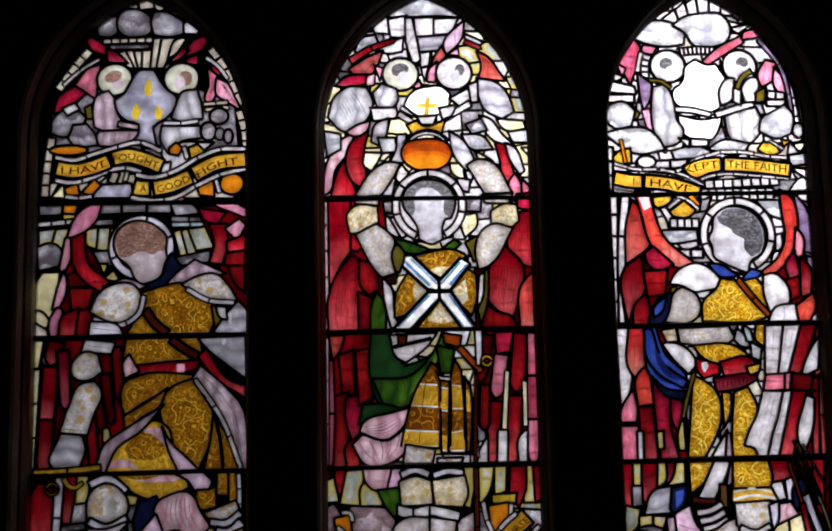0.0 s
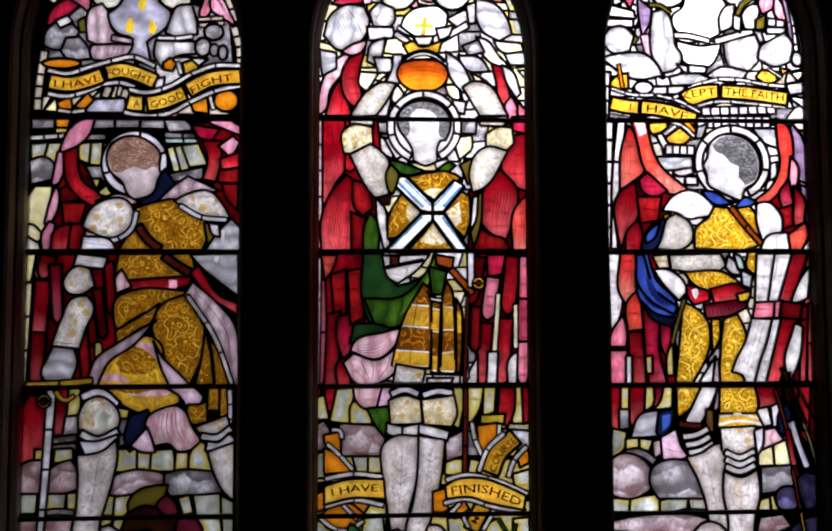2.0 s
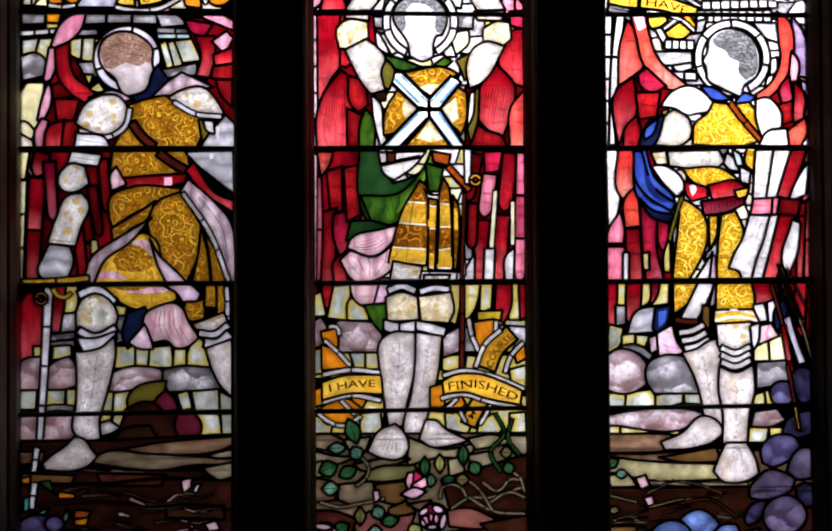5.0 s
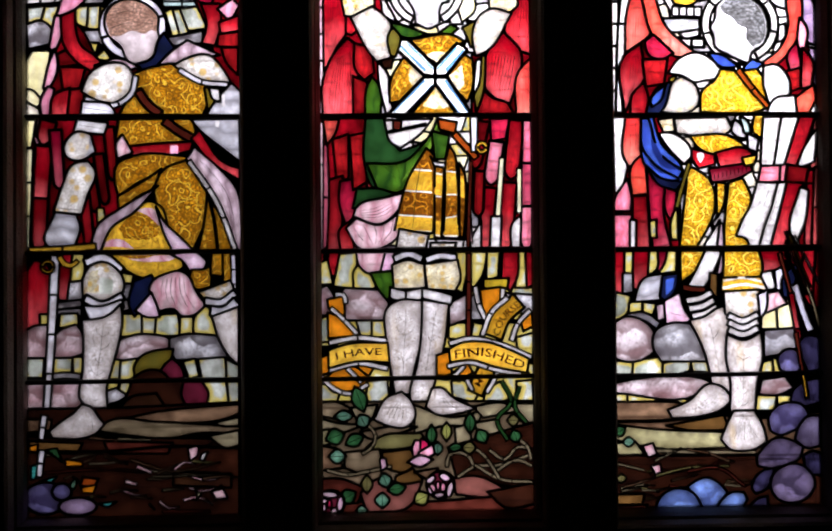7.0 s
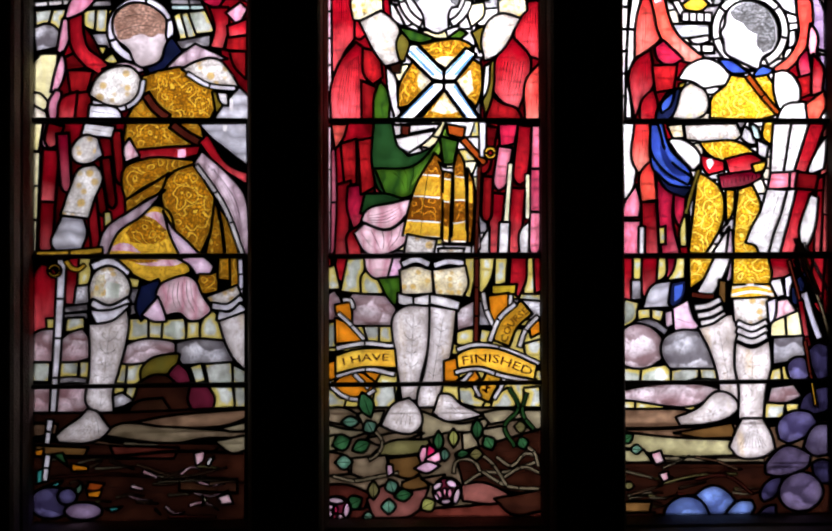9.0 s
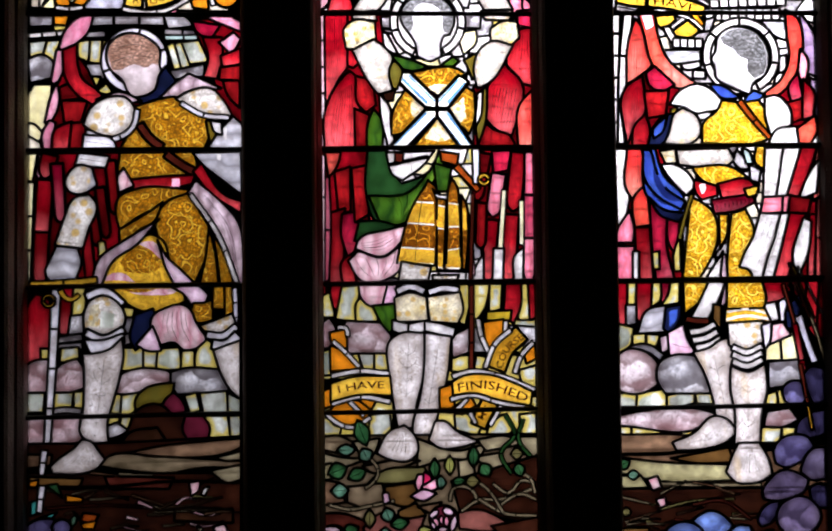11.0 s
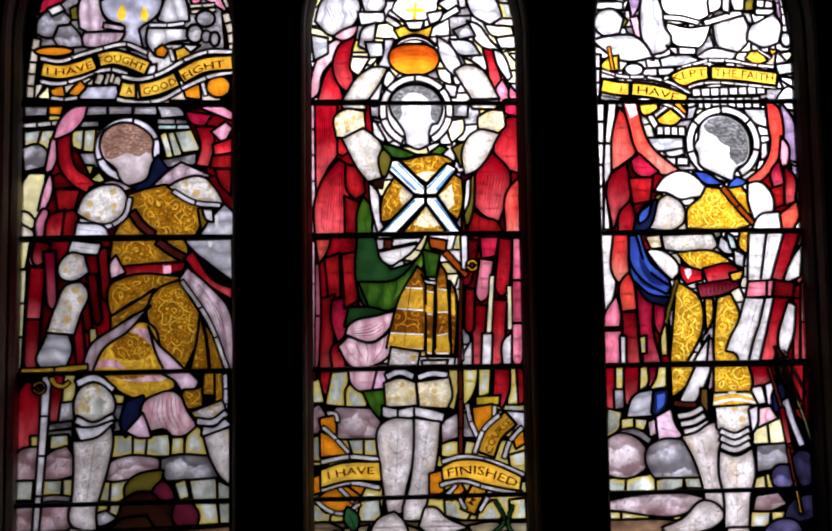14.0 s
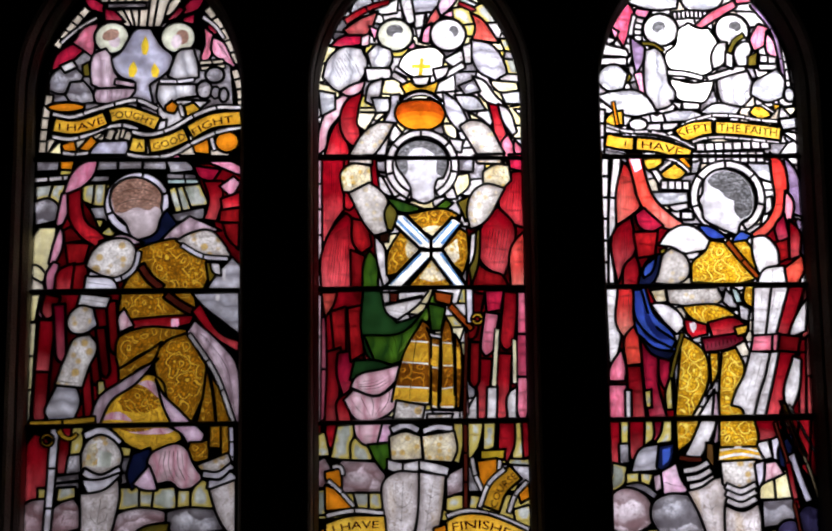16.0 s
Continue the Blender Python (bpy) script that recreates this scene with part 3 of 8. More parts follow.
def topmost(v, tris, shapes):
    """For each triangle the last shape that covers its middle, or -1 outside the first."""
    xy = np.array([(p.x, p.y) for p in v])
    mid = xy[np.array([t[:3] for t in tris])].mean(axis=1)
    top = np.full(len(tris), -1)
    for k, pts in enumerate(shapes):
        q = np.array([(p.x, p.y) for p in pts])
        lo, hi = q.min(axis=0), q.max(axis=0)
        near = np.nonzero(((mid >= lo) & (mid <= hi)).all(axis=1))[0]
        if not len(near):
            continue
        m = mid[near]
        a, b = q, np.roll(q, -1, axis=0)
        cross = (b[:, 0] - a[:, 0]) * (m[:, None, 1] - a[:, 1]) - (b[:, 1] - a[:, 1]) * (m[:, None, 0] - a[:, 0])
        rise = (a[:, 1] <= m[:, None, 1]) & (b[:, 1] > m[:, None, 1]) & (cross > 0)
        fall = (a[:, 1] > m[:, None, 1]) & (b[:, 1] <= m[:, None, 1]) & (cross < 0)
        inside = (rise.sum(axis=1) - fall.sum(axis=1)) != 0
        if k:
            inside &= top[near] >= 0
        top[near[inside]] = k
    return [int(i) for i in top]


# what each kind of glass is used for, so that a piece is named by what it shows
ROLES = {
    "feather_pane": "red crimson ruby rubyfeather rosefeather rose rosered salmon salmonfeather pink",
    "cloud_pane": "cloud cloudlight mauvecloud violet violetdark violetpaint violetgrey violetpale skydeep",
    "quarry": "tile ray white yellow teal_pale",
    "robe_pane": "damask damask2 kilt kiltlight greenlit gold lilac rosepale green dgreen blue bluedark navy drapery silver olive skyblue maroon redbrown rust",
    "armour_pane": "armour mail armourgold greave steel",
    "scroll_pane": "ribbon ribbonamber orange",
    "leaf_pane": "leaf leaf2 yellowleaf olive2 teal",
    "ground_pane": "brown dbrown brownpane earthred maroonglass tan tan2 khaki khaki2",
    "halo_pane": "halo lilacwhite",
    "petal_pane": "rosewhite redrose",
    "head_pane": "flesh fleshwhite hair hairgrey",
    "vessel_pane": "amber amberlow ambermid amberhigh flame",
    "sky_pane": "skywhite paleblue",
}
ROLE_OF = {m: role for role, names in ROLES.items() for m in names.split()}


def glaze(number, cx, art, label):
    """Cuts the cartoon into separate panes, leads every joint, and adds paint, lettering and saddle bars."""
    win = new("stained_glass_panel")
    win.location = (0, 0, 0)
    tagged(win, label, "stained glass", "lancet lights of the window")
    outline = [Vector(p) for p in arch(cx)]
    shapes, co, edges = [outline] + [p[1] for p in art.pieces], [], []
    for pts in shapes:
        k, n = len(co), len(pts)
        edges += [(k + i, k + (i + 1) % n) for i in range(n)]
        co += pts
    # a loose net of inner points, so that paint can thin out across a piece
    z = SILL + 0.004
    while z < SPRING + ARC:
        x = cx - HALF + random.uniform(0, 0.009)
        while x < cx + HALF:
            co.append(Vector((x + random.uniform(-0.002, 0.002), z + random.uniform(-0.002, 0.002))))
            x += 0.0095
        z += 0.0095
    v, _, tris, _, _, _ = cdt(co, edges, [], 0, 1e-5, False)
    mats = ["lead"] + [p[0] for p in art.pieces]
    leads = [0.007] + [p[2] for p in art.pieces]
    top = topmost(v, tris, shapes)
    sides = {}
    for k, t in enumerate(tris):
        for a, b in zip(t, (*t[1:], t[0])):
            sides.setdefault((min(a, b), max(a, b)), []).append(k)
    # pieces that hang together
    comp, groups = [-1] * len(tris), []
    for k in range(len(tris)):
        if comp[k] >= 0 or top[k] < 0:
            continue
        stack, mine = [k], []
        comp[k] = len(groups)
        while stack:
            t = stack.pop()
            mine.append(t)
            f = tris[t]
            for a, b in zip(f, (*f[1:], f[0])):
                for o in sides[min(a, b), max(a, b)]:
                    if comp[o] < 0 and top[o] == top[k]:
                        comp[o] = len(groups)
                        stack.append(o)
        groups.append(mine)
    lv, lf = [], []
    for mine in groups:
        area = sum(abs((v[tris[t][1]] - v[tris[t][0]]).cross(v[tris[t][2]] - v[tris[t][0]])) / 2 for t in mine)
        mat = mats[top[mine[0]]]
        if mat == "lead" or (area < (2.5e-5 if top[mine[0]] > art.ground else 1.3e-4) and leads[top[mine[0]]] > 0):
            for t in mine:
                b = len(lv)
                lv += [(v[i].x, -0.003, v[i].y) for i in tris[t]]
                lf.append((b, b + 1, b + 2))
            continue
        ids = sorted({i for t in mine for i in tris[t]})
        at = {i: j for j, i in enumerate(ids)}
        n = len(ids)
        verts = [(v[i].x, -0.0015, v[i].y) for i in ids] + [(v[i].x, 0.0015, v[i].y) for i in ids]
        faces = [tuple(at[i] for i in tris[t]) for t in mine]
        slots = [0] * len(faces)
        inside = set(mine)
        faces += [tuple(n + at[i] for i in tris[t][::-1]) for t in mine]
        for t in mine:
            f = tris[t]
            for a, b in zip(f, (*f[1:], f[0])):
                if sum(o in inside for o in sides[min(a, b), max(a, b)]) == 1:
                    faces.append((at[b], at[a], n + at[a], n + at[b]))
        slots += [1] * (len(faces) - len(slots))
        ob = mesh_object(ROLE_OF.get(mat, "pane"), verts, faces, [GLASS[mat], CLEAR], win, slots=slots)
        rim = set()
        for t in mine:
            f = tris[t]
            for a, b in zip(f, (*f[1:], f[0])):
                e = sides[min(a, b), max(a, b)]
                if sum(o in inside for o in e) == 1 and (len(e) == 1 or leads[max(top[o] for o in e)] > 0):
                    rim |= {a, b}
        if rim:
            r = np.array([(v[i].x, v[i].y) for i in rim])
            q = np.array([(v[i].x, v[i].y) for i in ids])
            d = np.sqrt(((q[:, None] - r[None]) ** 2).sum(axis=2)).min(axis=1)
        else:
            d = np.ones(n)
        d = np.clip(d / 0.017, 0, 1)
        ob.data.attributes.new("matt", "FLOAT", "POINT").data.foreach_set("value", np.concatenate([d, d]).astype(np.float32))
    # lead cames on every joint
    ends = {}
    for (a, b), ts in sides.items():
        cs = {comp[t] for t in ts}
        if len(cs) < 2 and not (len(ts) == 1 and comp[ts[0]] >= 0):
            continue
        if cs == {-1}:
            continue
        w = leads[max(top[t] for t in ts)] if -1 not in cs and len(ts) == 2 else 0.010
        if w <= 0:
            continue
        p, q = v[a], v[b]
        if (q - p).length < 1e-6:
            continue
        s = (q - p).normalized()
        s = Vector((-s.y, s.x)) * w / 2
        k = len(lv)
        for c in (p, q):
            lv += [(c.x + s.x * f, y, c.y + s.y * f) for f, y in ((-1, -0.0022), (-0.55, -0.0048), (0.55, -0.0048), (1, -0.0022), (1, 0.0022), (-1, 0.0022))]
        lf += [(k + i, k + (i + 1) % 6, k + 6 + (i + 1) % 6, k + 6 + i) for i in range(6)]
        for i in (a, b):
            ends[i] = max(ends.get(i, 0), w)
    for i, w in ends.items():
        k = len(lv)
        c = v[i]
        ring6 = [(math.cos(math.pi * j / 3), math.sin(math.pi * j / 3)) for j in range(6)]
        lv += [(c.x + u * w / 2, -0.0022, c.y + t * w / 2) for u, t in ring6] + [(c.x + u * w * 0.28, -0.0048, c.y + t * w * 0.28) for u, t in ring6]
        lf += [(k + j, k + (j + 1) % 6, k + 6 + (j + 1) % 6, k + 6 + j) for j in range(6)] + [tuple(range(k + 6, k + 12))]
    tagged(mesh_object("lead_came", lv, lf, [LEAD], win, "grey-black lead cames"), kind="stuff")
    # enamel lines
    pv, pf = [], []
    for mid, up, half in art.lines:
        k = len(pv)
        for m, u, h in zip(mid, up, half):
            pv += [(m.x + u.x * h, -0.0021, m.y + u.y * h), (m.x - u.x * h, -0.0021, m.y - u.y * h)]
        pf += [(k + 2 * i, k + 2 * i + 1, k + 2 * i + 3, k + 2 * i + 2) for i in range(len(mid) - 1)]
    if pv:
        tagged(mesh_object("painted_line", pv, pf, [PAINT], win, "fine brown enamel brush lines"), kind="stuff")
    # lettering
    for text, size, mid, length, up in art.words:
        cu = bpy.data.curves.new("text", "FONT")
        cu.body, cu.size, cu.resolution_u, cu.offset = text, size * 1.12, 2, 0.0003
        tmp = new("text", cu)
        bpy.context.view_layer.update()
        me = bpy.data.meshes.new_from_object(tmp.evaluated_get(bpy.context.evaluated_depsgraph_get()))
        bpy.data.objects.remove(tmp)
        xs = [q.co.x for q in me.vertices]
        x0, x1 = min(xs), max(xs)
        for q in me.vertices:
            s = (q.co.x - x0) / (x1 - x0) * length[-1] if len(text) > 1 else length[-1] / 2 + q.co.x - (x0 + x1) / 2
            i = max(j for j in range(len(length) - 1) if length[j] <= s + 1e-9)
            f = (s - length[i]) / max(1e-9, length[i + 1] - length[i])
            m, u = mid[i].lerp(mid[i + 1], f), up[i].lerp(up[i + 1], f)
            h = q.co.y - size * 0.39
            q.co = (m.x + u.x * h, -0.0023, m.y + u.y * h)
        me.materials.append(LETTER)
        ob = new("lettering", me)
        ob.parent = win
        ob["label"] = "brown painted capitals"
    # saddle bars
    for z in (2.268, 1.954, 1.641, 1.345):
        bv, bf, n = [], [], 8
        xs = [cx - 0.262 + 0.524 * i / 12 for i in range(13)]
        for i, x in enumerate(xs):
            sag = 0.0012 * math.sin(7 * x + 3 * z + number)
            bv += [(x, -0.011 + 0.0058 * math.cos(2 * math.pi * j / n), z + sag + 0.0058 * math.sin(2 * math.pi * j / n)) for j in range(n)]
            if i:
                k = (i - 1) * n
                bf += [(k + j, k + (j + 1) % n, k + n + (j + 1) % n, k + n + j) for j in range(n)]
        mesh_object("saddle_bar", bv, bf, [IRON], win, "black iron saddle bar")
    return win


# ---- the place ----
window_wall()
room = [
    ("floor", (-4, -7, -0.2), (4, -0.102, 0), FLAGS, "dark worn stone church floor", "floor"),
    ("ceiling", (-4, -7, 5.0), (4, -0.102, 5.2), PLASTER, "dark plaster church ceiling", "ceiling"),
    ("wall_west", (-4.2, -7, -0.2), (-4.003, 0.16, 5.2), PLASTER, "dark plaster church wall", "wall"),
    ("wall_east", (4.003, -7, -0.2), (4.2, 0.16, 5.2), PLASTER, "dark plaster church wall", "wall"),
    ("wall_south", (-4.2, -7.2, -0.2), (4.2, -7.003, 5.2), PLASTER, "dark plaster church wall", "wall"),
]
for name, lo, hi, mat, label, cat in room:
    tagged(box(name, lo, hi, mat), label, cat, kind="structure")
tagged(mesh_object("ground", [(-60, 0.2, -2.6), (60, 0.2, -2.6), (60, 12, -2.6), (-60, 12, -2.6)], [(0, 1, 2, 3)], [GRASS]), "rough grass outside the church", "ground", kind="structure")
tagged(mesh_object("backdrop", [(-60, 8, -2.7), (60, 8, -2.7), (60, 8, 50), (-60, 8, 50)], [(0, 1, 2, 3)], [backdrop_material()]), "bright overcast sky outside the windows", "sky", kind="structure")


# ---- the cartoons, outlines in millimetres on the wall plane ----
left_art = Cartoon()
left_art.cut("lead", -965, 2266, -440, 2257, -439, 2812, -979, 2817)
left_art.pane("cloud", -815, 2549, -566, 2546, -487, 2507, -477, 2390, -921, 2390, -924, 2493)
left_art.pane("ray", -855, 2321, -729, 2342, -500, 2319, -486, 2278, -896, 2286)
left_art.pane("cloud", -802, 2684, -601, 2682, -628, 2596, -760, 2597)
left_art.pane("white", -710, 2398, -611, 2418, -536, 2415, -627, 2347, -655, 2333)
left_art.pane("ray", -787, 2731, -760, 2760, -747, 2736, -770, 2716)
left_art.pane("ray", -752, 2757, -727, 2780, -719, 2749, -741, 2740)
left_art.pane("ray", -722, 2780, -688, 2780, -679, 2752, -718, 2747)
left_art.pane("ray", -683, 2781, -651, 2772, -662, 2739, -680, 2750)
left_art.pane("ray", -652, 2768, -623, 2748, -618, 2727, -658, 2736)
left_art.pane("ray", -809, 2319, -784, 2340, -777, 2317)
left_art.pane("ray", -938, 2319, -899, 2326, -920, 2286, -942, 2294)
left_art.pane("cloud", -816, 2683, -818, 2716, -799, 2734, -770, 2731, -765, 2700, -781, 2681)
left_art.pane("cloud", -765, 2692, -772, 2718, -760, 2744, -728, 2751, -700, 2739, -684, 2709, -693, 2688, -718, 2679, -748, 2681)
left_art.pane("cloud", -683, 2685, -690, 2720, -683, 2742, -657, 2745, -630, 2730, -610, 2713, -610, 2687, -644, 2678)
left_art.pane("cloud", -611, 2686, -611, 2714, -590, 2726, -572, 2709, -576, 2686)
left_art.band("ray", 13.4, 13.4, 6, -804, 2669, -746, 2671, -683, 2672)
left_art.band("cloud", 12.1, 12.1, 1, -787, 2655, -693, 2656)
left_art.pane("ray", -768, 2643, -747, 2647, -725, 2601, -738, 2601)
left_art.pane("ray", -750, 2646, -730, 2648, -715, 2601, -727, 2601)
left_art.pane("ray", -731, 2646, -707, 2646, -708, 2601, -720, 2601)
left_art.pane("ray", -710, 2646, -683, 2649, -690, 2600, -711, 2601)
left_art.pane("ray", -684, 2676, -662, 2679, -673, 2600, -691, 2600)
left_art.pane("ray", -664, 2677, -624, 2678, -658, 2600, -676, 2600)
left_art.pane("ray", -627, 2674, -601, 2678, -635, 2631, -650, 2624)
left_art.pane("crimson", -846, 2675, -833, 2683, -793, 2656, -797, 2633, -835, 2652)
left_art.pane("crimson", -797, 2650, -777, 2646, -743, 2614, -792, 2616)
left_art.pane("crimson", -547, 2681, -572, 2679, -603, 2651, -605, 2629, -565, 2646)
left_art.pane("crimson", -614, 2654, -598, 2645, -616, 2625, -651, 2610)
left_art.pane("crimson", -600, 2625, -573, 2635, -577, 2608, -608, 2612)
left_art.pane("crimson", -544, 2614, -516, 2586, -542, 2572)
left_art.band("ray", 20.9, 20.9, 5, -909, 2550, -884, 2585, -860, 2618, -835, 2647)
left_art.band("white", 10.8, 9.6, 2, -897, 2560, -859, 2595, -812, 2625)
left_art.band("ray", 19.7, 17.1, 5, -547, 2649, -521, 2614, -496, 2564, -475, 2505)
left_art.band("white", 10.8, 9.6, 1, -557, 2627, -529, 2606, -503, 2571)
left_art.pane("crimson", -920, 2489, -909, 2531, -858, 2567, -841, 2542, -873, 2512)
left_art.pane("rose", -871, 2561, -836, 2605, -808, 2612, -815, 2555, -818, 2522, -843, 2543)
left_art.strokes(5, 1.3, -859, 2565, -839, 2575, -819, 2601, -846, 2549, -831, 2546, -820, 2535)
left_art.pane("rose", -560, 2524, -551, 2552, -554, 2603, -525, 2578, -532, 2533, -547, 2505)
left_art.pane("pink", -532, 2576, -507, 2564, -487, 2527, -470, 2492, -505, 2514, -532, 2534)
left_art.strokes(4, 1.3, -544, 2585, -544, 2558, -552, 2527, -534, 2571, -536, 2548, -546, 2519)
left_art.strokes(4, 1.3, -526, 2563, -516, 2553, -506, 2526, -511, 2558, -496, 2531, -480, 2505)
left_art.band("ray", 10.8, 10.8, 2, -562, 2510, -503, 2514)
left_art.band("ray", 10.8, 10.8, 2, -559, 2496, -501, 2502)
left_art.oval("halo", -775, 2574, 42.8, 40.3, 0)
left_art.oval("halo", -615, 2574, 42.8, 40.3, 0)
left_art.oval("flesh", -769, 2566, 13.9, 17.6, 15, lead=0.0)
left_art.oval("hair", -778, 2581, 21.4, 13.9, 20, lead=0.0)
left_art.oval("hair", -605, 2575, 16.4, 18.9, 0, lead=0.0)
left_art.oval("flesh", -619, 2564, 12.6, 17.6, -10, lead=0.0)
left_art.pane("lilac", -826, 2502, -817, 2535, -789, 2547, -771, 2520, -767, 2490, -744, 2463, -707, 2453, -743, 2445, -794, 2445, -822, 2457)
left_art.pane("lilac", -811, 2447, -743, 2449, -711, 2448, -728, 2416, -808, 2410, -817, 2428)
left_art.strokes(6, 1.2, -807, 2522, -810, 2496, -804, 2457, -777, 2514, -779, 2489, -769, 2456)
left_art.strokes(6, 1.2, -799, 2441, -798, 2430, -796, 2417, -731, 2443, -735, 2430, -743, 2419)
left_art.pane("paleblue", -719, 2595, -681, 2598, -668, 2572, -651, 2549, -627, 2526, -632, 2499, -653, 2475, -671, 2464, -682, 2454, -672, 2405, -735, 2414, -715, 2448, -719, 2463, -746, 2472, -770, 2499, -775, 2523, -753, 2539, -738, 2565)
left_art.paint("flame", -694, 2579, -685, 2553, -690, 2531, -699, 2531, -704, 2550)
left_art.paint("flame", -721, 2516, -712, 2492, -720, 2474, -731, 2476, -733, 2497)
left_art.paint("flame", -671, 2510, -659, 2491, -664, 2473, -675, 2476, -679, 2494)
left_art.pane("drapery", -614, 2541, -577, 2547, -566, 2506, -563, 2474, -618, 2468, -639, 2477, -627, 2514)
left_art.pane("drapery", -662, 2458, -570, 2457, -565, 2427, -615, 2418, -645, 2389, -665, 2425)
left_art.band("steel", 12.1, 10.8, 2, -658, 2464, -611, 2464, -574, 2469)
left_art.band("lilac", 14.6, 13.4, 1, -766, 2464, -716, 2455)
left_art.pane("cloud", -924, 2443, -921, 2475, -899, 2498, -869, 2503, -840, 2479, -854, 2455, -894, 2433)
left_art.pane("cloud", -884, 2431, -872, 2463, -840, 2466, -818, 2437, -813, 2412, -870, 2413)
left_art.pane("olive", -845, 2505, -829, 2514, -824, 2477, -841, 2477)
left_art.pane("white", -899, 2504, -869, 2518, -856, 2501, -886, 2486)
left_art.oval("cloud", -525, 2480, 22.7, 20.2, 0)
left_art.oval("cloud", -550, 2443, 18.9, 22.7, 0)
left_art.oval("cloud", -523, 2436, 11.3, 15.1, 0)
left_art.oval("cloud", -503, 2430, 11.3, 17.6, 0)
left_art.band("ray", 18.4, 18.4, 4, -478, 2494, -465, 2445, -460, 2393)
left_art.band("ray", 19.7, 19.7, 5, -921, 2432, -928, 2381, -932, 2342, -935, 2288)
left_art.oval("orange", -881, 2401, 45.4, 12.6, 0)
left_art.pane("gold", -598, 2404, -576, 2412, -557, 2394, -591, 2370)
left_art.pane("orange", -644, 2404, -627, 2417, -611, 2403, -621, 2384, -642, 2388)
left_art.band("white", 10.8, 10.8, 1, -609, 2407, -600, 2376)
left_art.band("ray", 20.9, 19.7, 1, -768, 2347, -779, 2319)
left_art.band("ray", 10.8, 10.8, 1, -752, 2347, -759, 2319)
left_art.band("ray", 10.8, 10.8, 1, -741, 2347, -747, 2324)
left_art.pane("paleblue", -823, 2284, -810, 2316, -732, 2319, -726, 2283)
left_art.pane("orange", -891, 2308, -858, 2322, -852, 2291, -883, 2292)
left_art.pane("orange", -849, 2298, -819, 2332, -803, 2314, -825, 2289)
left_art.pane("white", -661, 2366, -639, 2370, -642, 2339, -663, 2339)
left_art.pane("yellow", -921, 2287, -891, 2321, -888, 2285)
left_art.pane("orange", -578, 2310, -538, 2322, -534, 2282, -571, 2287)
left_art.oval("orange", -494, 2314, 29.0, 26.5, 0)
left_art.band("white", 10.8, 10.8, 1, -532, 2325, -523, 2292)
left_art.pane("pink", -687, 2282, -628, 2294, -600, 2276, -667, 2269)
left_art.pane("cloud", -710, 2405, -664, 2400, -656, 2367, -674, 2374)
left_art.band("white", 10.8, 10.8, 2, -888, 2289, -853, 2285, -823, 2289)
left_art.band("white", 12.1, 12.1, 2, -914, 2385, -874, 2376, -818, 2392, -765, 2408)
left_art.band("white", 12.1, 12.1, 2, -765, 2408, -715, 2418, -661, 2395)
left_art.band("white", 12.1, 12.1, 2, -913, 2329, -873, 2322, -823, 2334, -786, 2351)
left_art.band("white", 12.1, 12.1, 2, -786, 2351, -742, 2356, -707, 2344)
left_art.band("ribbon", 36.0, 36.0, 1, -910, 2358, -867, 2351, -820, 2360, -785, 2374)
left_art.band("ribbon", 36.0, 36.0, 1, -777, 2378, -742, 2386, -705, 2377, -660, 2358)
left_art.band("white", 12.1, 12.1, 2, -723, 2340, -685, 2332, -635, 2344, -576, 2378)
left_art.band("white", 12.1, 12.1, 2, -576, 2378, -522, 2398, -460, 2398)
left_art.band("white", 12.1, 12.1, 2, -734, 2285, -678, 2276, -628, 2283, -581, 2309)
left_art.band("white", 12.1, 12.1, 2, -581, 2309, -516, 2338, -460, 2350)
left_art.band("ribbon", 37.3, 37.3, 1, -726, 2310, -710, 2306, -688, 2306)
left_art.band("ribbon", 37.3, 37.3, 1, -680, 2305, -641, 2312, -591, 2333)
left_art.band("ribbon", 37.3, 37.3, 1, -584, 2338, -535, 2364, -460, 2373)
left_art.word("I HAVE", 21.4, -897, 2353, -855, 2351, -790, 2369)
left_art.word("FOUGHT", 21.4, -775, 2377, -736, 2383, -668, 2360)
left_art.word("A", 20.2, -716, 2305, -691, 2306)
left_art.word("GOOD", 21.4, -671, 2302, -635, 2312, -594, 2329)
left_art.word("FIGHT", 21.4, -577, 2336, -528, 2362, -480, 2370)
left_art.cut("lead", -967, 1645, -465, 1644, -466, 1240, -967, 1244)
left_art.pane("yellow", -966, 1639, -946, 1639, -943, 1584, -949, 1484, -965, 1484)
left_art.pane("red", -944, 1610, -932, 1625, -904, 1614, -891, 1585, -893, 1535, -914, 1475, -947, 1461, -961, 1486, -955, 1554)
left_art.pane("red", -878, 1639, -844, 1639, -847, 1584, -856, 1531, -877, 1531, -882, 1559, -879, 1609)
left_art.pane("tile", -846, 1639, -819, 1638, -823, 1582, -835, 1568, -851, 1568, -848, 1609)
left_art.pane("cloud", -853, 1574, -820, 1577, -823, 1531, -859, 1528)
left_art.band("cloud", 16.7, 16.7, 1, -885, 1518, -825, 1525)
left_art.band("cloud", 18.0, 18.0, 1, -885, 1501, -825, 1505)
left_art.pane("tile", -921, 1500, -894, 1500, -899, 1472, -920, 1472)
left_art.pane("tile", -875, 1500, -834, 1502, -832, 1468, -878, 1469)
left_art.pane("mauvecloud", -963, 1450, -937, 1472, -901, 1476, -895, 1438, -897, 1399, -963, 1400)
left_art.pane("mauvecloud", -898, 1399, -897, 1433, -871, 1465, -838, 1476, -824, 1457, -822, 1408, -851, 1399)
